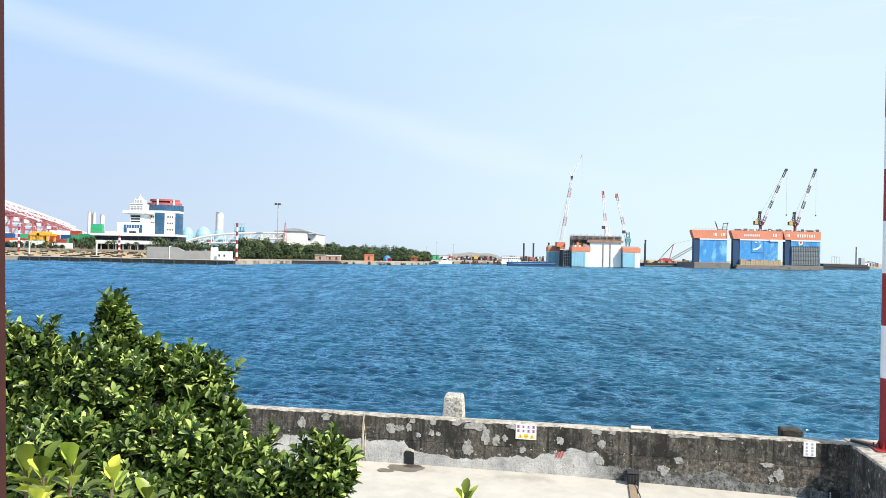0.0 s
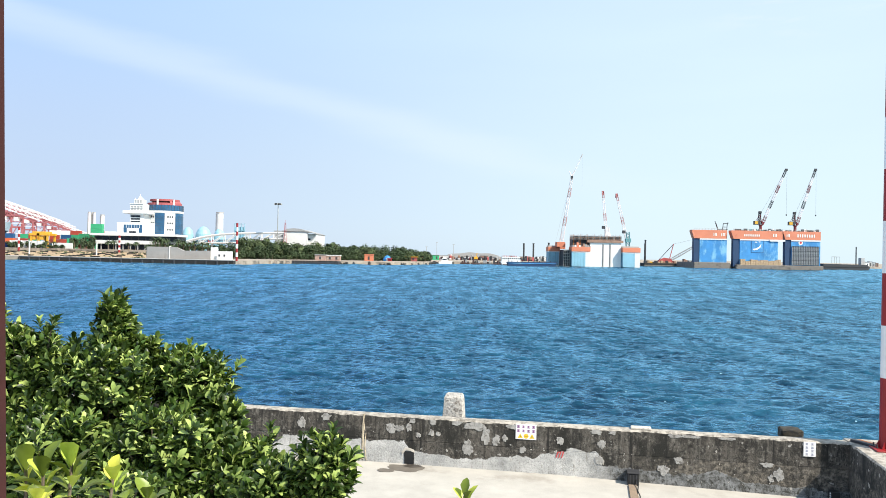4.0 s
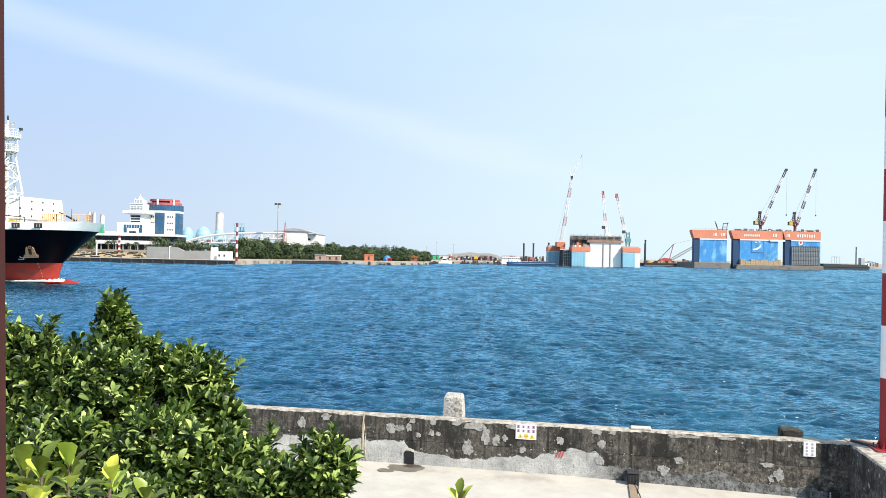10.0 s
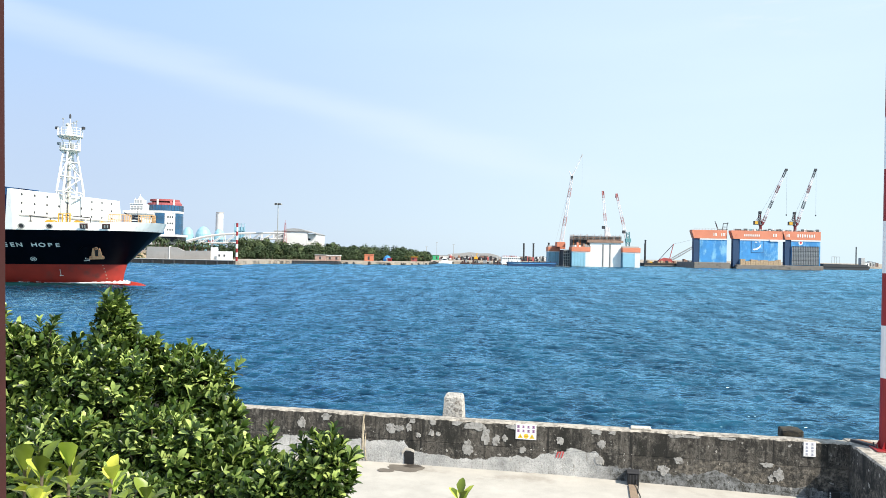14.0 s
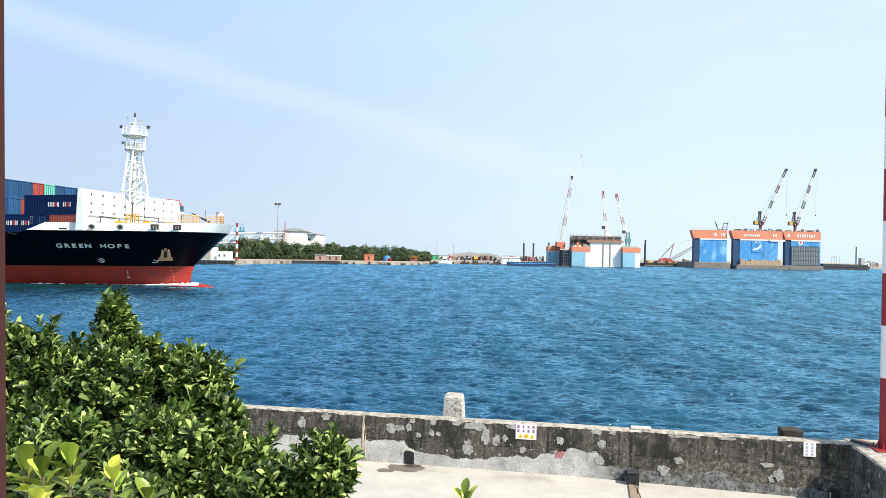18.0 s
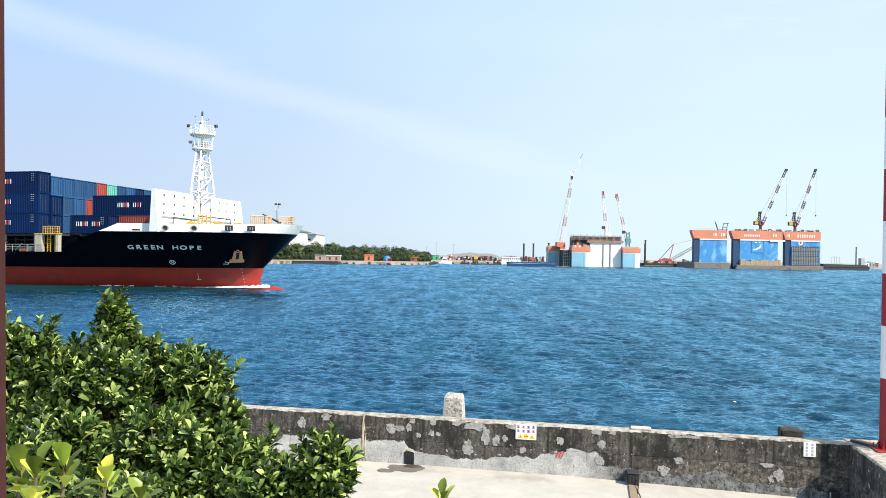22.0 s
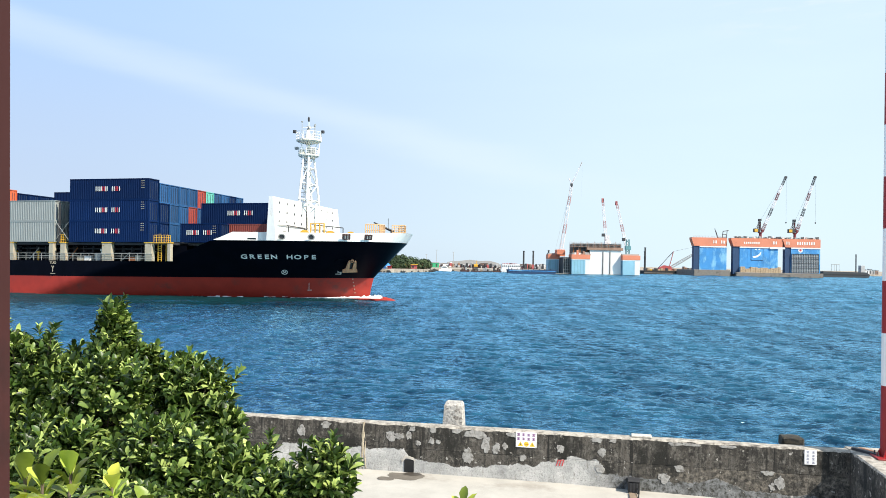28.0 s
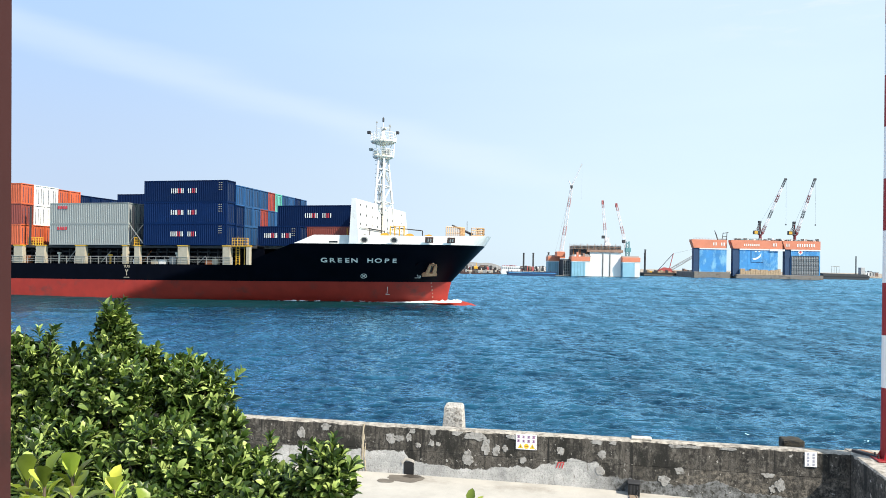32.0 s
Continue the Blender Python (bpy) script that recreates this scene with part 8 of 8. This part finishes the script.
LEAF_YOUNG = leaf_material("young_green_leaf", (0.12, 0.16, 0.02), (0.66, 0.62, 0.10), 0.5)


class Leaves:
    """Collects leaves as plain lists and makes one mesh of them."""

    def __init__(self, seed):
        self.v, self.f, self.rr = [], [], random.Random(seed)

    def leaf(self, p, d, up, length, width):
        side = d.cross(up)
        if side.length < 1e-4:
            side = d.orthogonal()
        side.normalize()
        n = side.cross(d).normalized()
        i = len(self.v)
        for f, w, h in ((0.0, 0.0, 0.0), (0.28, 0.55, 0.05), (0.62, 1.0, 0.05), (0.87, 0.66, -0.02), (1.0, 0.0, -0.07)):
            c = p + d * length * f + n * length * h
            if w == 0.0:
                self.v.append(c)
            else:
                lift = n * width * 0.22 * w
                self.v += [c + side * width * 0.5 * w + lift, c - n * 0.0, c - side * width * 0.5 * w + lift]
        b = i
        self.f += [(b, b + 1, b + 2), (b, b + 2, b + 3)]
        for r in (b + 1, b + 4):
            self.f += [(r, r + 3, r + 4, r + 1), (r + 1, r + 4, r + 5, r + 2)]
        r = b + 7
        self.f += [(r, b + 10, r + 1), (r + 1, b + 10, r + 2)]

    def sprig(self, p, d, size, count, plump=0.45):
        rr = self.rr
        u = d.orthogonal().normalized()
        w = d.cross(u)
        for k in range(count):
            a = k * 2.4 + rr.uniform(-0.3, 0.3)
            open_ = 0.25 + 1.0 * (1 - k / count) + rr.uniform(-0.15, 0.2)
            out = u * math.cos(a) + w * math.sin(a)
            dd = (d * math.cos(open_) + out * math.sin(open_)).normalized()
            q = p - d * size * 1.1 * (1 - k / count) + out * 0.004
            s = size * rr.uniform(0.75, 1.15)
            self.leaf(q, dd, d + Vector((0, 0, 0.3)), s, s * plump * rr.uniform(0.9, 1.12))

    def mesh(self, name, mat, parent, label=""):
        me = bpy.data.meshes.new(name)
        me.from_pydata([tuple(c) for c in self.v], [], self.f)
        me.materials.append(mat)
        me.polygons.foreach_set("use_smooth", [True] * len(me.polygons))
        ob = new(name, me)
        ob.parent = parent
        if label:
            ob["label"] = label
        return ob


SWAY = []


def make_tree():
    tree = thing("broadleaf_tree", pose(-3.0, 5.6, 1.2), "bushy tree with glossy green obovate leaves beside the quay", "tree")
    base = Vector((-3.0, 5.6, 1.2))
    lobes = ((-2.36, 5.6, 4.99, 0.29, 0.34, 200), (-2.95, 5.5, 4.78, 0.34, 0.38, 260), (-3.32, 5.4, 4.83, 0.4, 0.42, 130), (-1.77, 5.5, 4.67, 0.31, 0.32, 250), (-2.30, 5.3, 4.63, 0.42, 0.36, 330),
             (-2.15, 5.6, 4.82, 0.16, 0.20, 70), (-2.75, 5.7, 4.80, 0.18, 0.20, 70), (-1.24, 5.0, 4.24, 0.27, 0.24, 170), (-1.46, 5.2, 4.49, 0.16, 0.2, 90), (-1.71, 4.9, 4.35, 0.40, 0.34, 300), (-2.46, 4.9, 4.30, 0.46, 0.36, 300),
             (-0.69, 4.6, 4.32, 0.20, 0.27, 140), (-1.32, 4.8, 4.21, 0.24, 0.2, 110), (-1.08, 4.6, 4.16, 0.22, 0.16, 80), (-0.95, 4.7, 4.18, 0.26, 0.22, 110), (-1.93, 4.6, 4.09, 0.6, 0.35, 200), (-2.74, 5.3, 4.48, 0.26, 0.24, 170))
    for i, (x, y, z, rx, rz, count) in enumerate(lobes):
        lv = Leaves(40 + i)
        rr = lv.rr
        c = Vector((x, y, z))
        hub = Vector((x * 0.9 - 0.3, y + 0.1, z - rz * 1.1))
        bm = bmesh.new()
        for k in range(int(count * 0.76)):
            while True:
                d = Vector((rr.gauss(0, 1), rr.gauss(0, 1), rr.gauss(0.15, 1))).normalized()
                lump = noise.noise(d * 3.3 + Vector((i * 3.1, 0, 0)))
                if d.y < 0.55 and (lump > -0.12 or rr.random() < 0.3):
                    break
            rad = rr.uniform(0.55, 1.0) ** 0.5 * (0.82 + (0.30 if i == 0 else 0.56) * lump) * (rr.uniform(1.08, 1.3) if rr.random() < 0.1 else 1.0)
            p = c + Vector((d.x * rx, d.y * rx * 0.9, d.z * rz)) * rad
            if i == 0:
                p.x = c.x + (p.x - c.x) * max(0.12, min(1.0, 0.62 - 0.55 * (p.z - c.z) / rz))
            ax = (Vector((d.x, d.y, d.z * 0.6)) + Vector((0, 0, 0.75)) + Vector((rr.gauss(0, 0.25), rr.gauss(0, 0.25), 0))).normalized()
            size = rr.uniform(0.055, 0.088)
            lv.sprig(p - base, ax, size, rr.choice((8, 9, 10, 11)))
            if k % 2 == 0:
                q = p - base - ax * size * 1.2
                rod(bm, q, q + (hub - base - q) * rr.uniform(0.3, 0.6) - Vector((0, 0, 0.03)), 0.004, 0.008, 4, False)
        for k in range(int(count * 0.5)):
            d = Vector((rr.gauss(0, 1), rr.gauss(0.6, 1), rr.gauss(0, 1))).normalized() * rr.random() ** 0.4 * 0.72
            lv.sprig(c + Vector((d.x * rx * (0.5 if i == 0 else 1), d.y * rx, d.z * rz)) - base, Vector((rr.gauss(0, 0.5), rr.gauss(0, 0.5), 1)).normalized(), 0.085, 7)
        ob = lv.mesh("foliage", LEAF, tree)
        part("branchwork", bm, BARK, tree)
        SWAY.append((ob, Vector((x, y, z - rz)) - base, 0.35, i * 1.9))
    bm = bmesh.new()
    rod(bm, (0, 0, -0.05), (0.05, -0.1, 1.6), 0.11, 0.08, 10)
    part("trunk", bm, BARK, tree, "grey-brown trunk")
    for i, (x, y, z, rx, rz, count) in enumerate(lobes):
        p0 = Vector((0.05, -0.1, 0.9 + 0.06 * (i % 6)))
        q = Vector((x, y, z - rz * 0.5)) - base
        mid = p0.lerp(q, 0.5) + Vector((0, 0, -0.15))
        bm = bmesh.new()
        rod(bm, p0, mid, 0.05, 0.03, 7)
        rod(bm, mid, q, 0.03, 0.012, 6)
        part("limb", bm, BARK, tree)


make_tree()


def shoot(x, y, heads, label, seed, plump=0.45):
    """A tall young shoot rising from the ground, ending in rosettes: (dx, dy, z, size, count)."""
    t = thing("young_shoot", pose(x, y, 1.2), label, "plant", "young shoots below the viewpoint")
    lv = Leaves(seed)
    for dx, dy, z, size, count in heads:
        bm = bmesh.new()
        top = Vector((dx, dy, z - 1.2))
        rod(bm, (0, 0, 0), top * 0.6 - Vector((dx * 0.4, dy * 0.4, 0)), 0.012, 0.007, 6)
        rod(bm, top * 0.6 - Vector((dx * 0.4, dy * 0.4, 0)), top, 0.007, 0.004, 6)
        part("stem", bm, BARK, t)
        lv.sprig(top, (Vector((dx * 0.3, 0, 1.0)) + Vector((lv.rr.gauss(0, 0.1), lv.rr.gauss(0, 0.1), 0))).normalized(), size, count, plump)
    lv.mesh("leaves", LEAF_YOUNG, t, "light green young leaves")
    return t


SHOOT = shoot(0.08, 2.3, ((0.0, 0.0, 4.92, 0.072, 9), (0.11, 0.05, 4.87, 0.066, 8)), "young shoot with a rosette of green leaves", 5)
SHOOT_LEFT = shoot(-0.99, 1.9, ((0.02, 0.0, 5.09, 0.078, 9), (0.075, 0.03, 5.10, 0.074, 8), (0.15, 0.1, 5.05, 0.07, 9), (-0.05, 0.05, 5.08, 0.074, 8), (0.22, 0.15, 4.98, 0.066, 8), (0.06, -0.1, 5.05, 0.072, 8)), "broad-leaved young shoot close to the viewpoint", 9, 0.6)

# red-brown lowered to carry the shade on the post in its colour
POST_PAINT = material("red_brown_painted_timber", (0.045, 0.014, 0.012), 0.7, var=0.15, scale=6, dirt=(0.03, 0.012, 0.010), dirt_scale=9, dirt_at=0.58, spec=0.15)
pt = thing("window_post", pose(-0.3085, 0.5, 5.635, 0, 0, 0) @ pose(0, 0, 0, 0, -1.6, 0), "red-brown painted post beside the viewpoint", "post")
part("shaft", B(-0.09, 0.0, -0.03, 0.05, -4.43, 2.2, 0.006), POST_PAINT, pt)
part("foot_plate", B(-0.14, 0.05, -0.08, 0.1, -4.437, -4.41, 0.004), DARK, pt)


# ---- small things along the quay ----
SIGN_WHITE = material("white_sign_panel", (0.80, 0.79, 0.78), 0.4, var=0.04, scale=6)
SIGN_PURPLE = material("faded_purple_print", (0.22, 0.06, 0.22), 0.5, var=0.1)
SIGN_YELLOW = material("yellow_warning_print", (0.75, 0.50, 0.03), 0.5, var=0.05)
SIGN_GREY = material("grey_print", (0.28, 0.28, 0.36), 0.5, var=0.1)
GRAFFITI = material("red_spray_paint", (0.50, 0.06, 0.06), 0.7, var=0.2, scale=20)
WET = material("wet_stained_concrete", (0.06, 0.05, 0.04), 0.5, var=0.4, scale=7)
DAMP = material("damp_concrete", (0.13, 0.112, 0.09), 0.75, var=0.25, scale=5)
TAR = material("black_tarred_steel", (0.012, 0.012, 0.013), 0.5, var=0.3, scale=12)
DRAIN_SHADOW = material("brown_drain_box_shadow", (0.24, 0.175, 0.12), 0.85, var=0.25, scale=7)


def on_wall(name, x, z, label, cat, **k):
    return thing(name, QUAY @ pose(x, -0.004, z), label, cat, **k)


def make_signs():
    s = on_wall("warning_sign", -6.145, 2.035, "white warning sign with purple glyphs and yellow symbols on the parapet", "sign")
    part("panel", B(-0.212, 0.212, -0.014, 0.0, -0.155, 0.155, 0.003), SIGN_WHITE, s)
    for r in range(2):
        for k in range(4):
            x, z = -0.155 + 0.103 * k, 0.105 - 0.085 * r
            # each unreadable glyph as a small group of plain bars
            for dx, dz, w, h in ((0, 0.018, 0.06, 0.01), (0, -0.002, 0.05, 0.009), (0, -0.022, 0.062, 0.01), (0, 0, 0.012, 0.05)):
                part("glyph_bar", B(x + dx - w / 2, x + dx + w / 2, -0.0165, -0.0145, z + dz - h / 2, z + dz + h / 2), SIGN_PURPLE, s)
    for x in (-0.115, 0.125):
        part("warning_triangle", prism(bmesh.new(), ((x - 0.055, -0.13), (x + 0.055, -0.13), (x, -0.035)), -0.0165, -0.0145), SIGN_YELLOW, s)
        part("triangle_bar", B(x - 0.006, x + 0.006, -0.018, -0.0166, -0.115, -0.075), DARK, s)
    part("warning_disc", disc(bmesh.new(), 0.05, 18, -0.0165), SIGN_YELLOW, s).location = (0.005, 0, -0.085)
    part("disc_bar", B(-0.03, 0.04, -0.018, -0.0166, -0.09, -0.08), SIGNAL_RED, s)
    for x in (-0.19, 0.19):
        for z in (-0.135, 0.135):
            part("screw", disc(bmesh.new(), 0.007, 8, -0.0155), DARK, s).location = (x, 0, z)
    s = on_wall("notice_plate", -0.712, 2.04, "small white notice plate with grey glyph bars on the parapet", "sign")
    part("panel", B(-0.11, 0.11, -0.014, 0.0, -0.14, 0.14, 0.003), SIGN_WHITE, s)
    for c in (-0.05, 0.05):
        for r in range(4):
            z = 0.1 - 0.065 * r
            for dz, w in ((0.014, 0.04), (0.0, 0.03), (-0.014, 0.042)):
                part("glyph_bar", B(c - w / 2, c + w / 2, -0.0165, -0.0145, z + dz - 0.004, z + dz + 0.004), SIGN_GREY, s)
    # red paint marks
    g = on_wall("paint_mark", -5.45, 1.61, "red spray-painted squiggle on the parapet", "graffiti")
    for x in (-0.055, 0.0, 0.055):
        part("stroke", prism(bmesh.new(), ((x - 0.03, -0.06), (x - 0.008, -0.06), (x + 0.03, 0.06), (x + 0.006, 0.06)), -0.011, -0.007), GRAFFITI, g)
    part("stroke", prism(bmesh.new(), ((-0.05, 0.045), (0.085, 0.06), (0.08, 0.075), (-0.05, 0.062)), -0.0125, -0.0112), GRAFFITI, g)


make_signs()


def make_bollards():
    b = thing("concrete_bollard", QUAY @ pose(-7.82, 0.95, 1.2), "square tapered bollard of rough white-flecked concrete", "bollard")
    bm = bmesh.new()
    rings = []
    for z, w in ((0, 0.27), (0.5, 0.262), (0.9, 0.25), (1.15, 0.235), (1.3, 0.222), (1.36, 0.19)):
        ring_ = []
        for k in range(16):
            a = k * math.tau / 16
            c, s = math.cos(a), math.sin(a)
            q = w / max(abs(c), abs(s)) * (0.92 + 0.03 * noise.noise((c * 3, s * 3, z * 4)))
            q = min(q, w * 1.22)
            ring_.append(bm.verts.new((c * q + 0.012 * noise.noise((c * 5, z * 9, s)), s * q, z)))
        rings.append(ring_)
    for r, s in zip(rings, rings[1:]):
        for k in range(16):
            bm.faces.new((r[k], r[(k + 1) % 16], s[(k + 1) % 16], s[k]))
    bm.faces.new(rings[-1])
    part("shaft", bm, BOLLARD, b)
    b = thing("mooring_bollard", QUAY @ pose(-0.83, 0.95, 1.1), "squat dark rusted mooring bollard beyond the parapet", "bollard")
    part("post", lathe(bmesh.new(), ((0.24, 0), (0.2, 0.1), (0.19, 0.8), (0.2, 0.92)), 16), TAR, b)
    bm = B(-0.215, 0.205, -0.18, 0.18, 0.92, 1.13, 0.03)
    bmesh.ops.subdivide_edges(bm, edges=bm.edges[:], cuts=3, use_grid_fill=True)
    for v in bm.verts:
        v.co += Vector((1, 1, 1)) * 0.02 * noise.noise(v.co * 9) + Vector((0, 0, 0.015 * noise.noise(v.co * 21)))
    part("head", bm, MOSSY, b, "dark mossy bollard head")
    k = thing("loose_slab", QUAY @ pose(-3.85, 0.15, 2.2), "small broken concrete slab lying on the parapet", "rubble")
    part("slab", B(-0.2, 0.2, -0.1, 0.1, 0, 0.045, 0.012), SLAB_OLD, k)


BOLLARD = material("flecked_old_concrete", (0.44, 0.415, 0.375), 0.95, var=0.35, scale=18, bump=1.0, bump_scale=24, dirt=(0.15, 0.13, 0.11), dirt_scale=16, dirt_at=0.50)
MOSSY = material("mossy_dark_iron", (0.04, 0.034, 0.022), 0.9, var=0.5, scale=20, bump=0.8, bump_scale=60, dirt=(0.015, 0.015, 0.015), dirt_scale=14, dirt_at=0.5)
make_bollards()


def ragged(name, x, y, rx, ry, seed, mat, label, z=1.2042):
    bm = bmesh.new()
    vs = []
    for k in range(36):
        a = k * math.tau / 36
        q = 1 + 0.35 * noise.noise((math.cos(a) * 1.6, math.sin(a) * 1.6, seed))
        vs.append(bm.verts.new((rx * q * math.cos(a), ry * q * math.sin(a), 0)))
    bm.faces.new(vs)
    ob = tagged(link_mesh(name, bm, mat), label, "stain", kind="structure")
    ob.matrix_basis = QUAY @ pose(x, y, z)
    return ob


def make_drains():
    d = on_wall("drain_opening", -8.6, 1.2, "dark square drain opening through the parapet foot", "drain")
    part("throat", B(-0.105, 0.105, -0.006, 0.02, 0.005, 0.27), TAR, d)
    part("broken_edge", prism(bmesh.new(), ((-0.15, 0.2), (-0.06, 0.30), (0.03, 0.28), (0.12, 0.25), (0.1, 0.31), (0.02, 0.335), (-0.08, 0.345), (-0.17, 0.26)), -0.012, 0.01), SLAB_OLD, d, "broken plaster edge")
    ragged("damp_stain", -8.60, -0.30, 0.40, 0.25, 3, DAMP, "damp stain on the apron below a drain")
    ragged("damp_stain", -8.95, -0.60, 0.20, 0.12, 8, DAMP, "damp stain on the apron below a drain", 1.2084)
    ragged("damp_stain", -8.50, -0.14, 0.20, 0.11, 5, WET, "dark wet patch at the mouth of a drain", 1.2084)
    b = thing("drain_box", QUAY @ pose(-4.0, -0.14, 1.168), "black tarred drain box at the parapet's foot", "drain box")
    part("body", B(-0.11, 0.11, -0.14, 0.13, 0, 0.23, 0.015), TAR, b)
    part("lid", B(-0.12, 0.12, -0.15, 0.13, 0.232, 0.26, 0.006), DARK, b)
    for k in (-0.06, 0.0, 0.06):
        part("rib", B(k - 0.012, k + 0.012, -0.148, -0.141, 0.03, 0.21), DARK, b)
    # brown board stands in for the brownish shadow below the drain box
    p = thing("plank", QUAY @ pose(-4.0, -0.32, 1.172), "flat brown board in place of the drain box's brownish shadow", "plank")
    part("board", B(-0.1, 0.055, -1.1, 0.0, 0, 0.035, 0.006), DRAIN_SHADOW, p)
    h = thing("hose", QUAY @ pose(-3.93, -0.3, 1.172), "thin black hose along the brown board", "hose")
    bm = bmesh.new()
    prev = Vector((0.0, 0.02, 0.12))
    for k in range(1, 13):
        cur = Vector((0.012 * math.sin(k), -0.1 * k, max(0.045, 0.12 - 0.02 * k)))
        rod(bm, prev, cur, 0.012, n=6)
        prev = cur
    part("tube", bm, TAR, h)
    b = on_wall("black_cabinet", -0.3, 1.095, "small black cabinet with a white side strip by the parapet", "cabinet")
    part("body", B(-0.07, 0.09, -0.2, -0.01, 0, 0.21, 0.01), TAR, b)
    for k in range(4):
        part("strip", B(-0.085, -0.07, -0.19, -0.15, 0.03 + 0.045 * k, 0.055 + 0.045 * k), SIGN_WHITE, b)


make_drains()


def make_mast():
    m = thing("striped_light_mast", QUAY @ pose(0.57, -0.33, 2.2), "tall red and white banded steel mast bolted to the plinth", "mast")
    part("base_plate", B(-0.3, 0.3, -0.3, 0.3, 0, 0.03, 0.006), SIGNAL_RED, m, "red painted base plate")
    zs = [0.03, 1.32] + [1.32 + 0.967 * k for k in range(1, 11)]
    for k, (a, b) in enumerate(zip(zs, zs[1:])):
        r0, r1 = 0.165 - 0.0035 * a, 0.165 - 0.0035 * b
        part("band", R((0, 0, a), (0, 0, b), r0, r1, 20), SIGNAL_RED if k % 2 == 0 else SIGNAL_WHITE, m)
    for k in range(8):
        g = prism(bmesh.new(), ((0.15, 0.03), (0.24, 0.03), (0.16, 0.18)), -0.008, 0.008)
        part("gusset", g, SIGNAL_RED, m).matrix_basis = pose(0, 0, 0, 0, 0, 45 * k)
        part("bolt", lathe(bmesh.new(), ((0.022, 0.03), (0.022, 0.05), (0.012, 0.051), (0.012, 0.10)), 6), DARK, m).matrix_basis = pose(0, 0, 0, 0, 0, 45 * k + 22) @ pose(0.25, 0, 0)
    c = thing("steel_offcut", QUAY @ pose(0.24, -0.05, 2.2, 0, 0, 30), "dark steel angle offcuts lying on the plinth", "offcut")
    part("angle", B(-0.05, 0.05, -0.28, 0.28, 0, 0.05, 0.005), DARK, c)
    part("angle", B(0.08, 0.15, -0.3, 0.24, 0, 0.04, 0.005), RUST, c)


make_mast()


# ---- what moves ----
def motions():
    times = (0.0, 8.0, 16.0, 24.0, 32.0)
    walk(ship, [(t, ship_pose(t)) for t in times])
    for ob, local in CARGO:
        walk(ob, [(t, ship_pose(t) @ local) for t in times])
    walk(wake, [(t, wake_pose(t)) for t in times])
    # the chop drifts slowly towards the quay
    walk(water, [(t, pose(-0.12 * t, -0.42 * t, 0)) for t in times])
    # wind in the leaves
    for ob, hub, deg, ph in SWAY:
        rows = []
        for k in range(33):
            a = deg * math.sin(k * 1.7 + ph) * (0.6 + 0.4 * math.sin(k * 0.37 + ph))
            rows.append((float(k), pose(*hub) @ pose(0, 0, 0, 0.5 * a, a, 0) @ pose(*(-hub))))
        walk(ob, rows)
    lean = ((0, 0.0), (1, 0.1), (2, -0.1), (3, 0.0), (4.5, -0.1), (5.5, -0.25), (7, -0.2), (8, -0.3), (9, -0.55), (11, 0.0), (12, -0.5), (13, -0.7), (14.5, -0.05), (17, -0.1), (19, 0.05), (21, -0.9), (23, -1.1), (25, -1.1), (26.5, -0.6), (28, -0.15), (29, -0.35), (30, -0.2), (31, -0.1), (32, 0.15))
    foot, foot2 = SHOOT.matrix_basis.copy(), SHOOT_LEFT.matrix_basis.copy()
    walk(SHOOT, [(t, foot @ pose(0, 0, 0, 0, a, 0)) for t, a in lean])
    walk(SHOOT_LEFT, [(t, foot2 @ pose(0, 0, 0, 0, 0.25 * a, 0)) for t, a in lean])


motions()
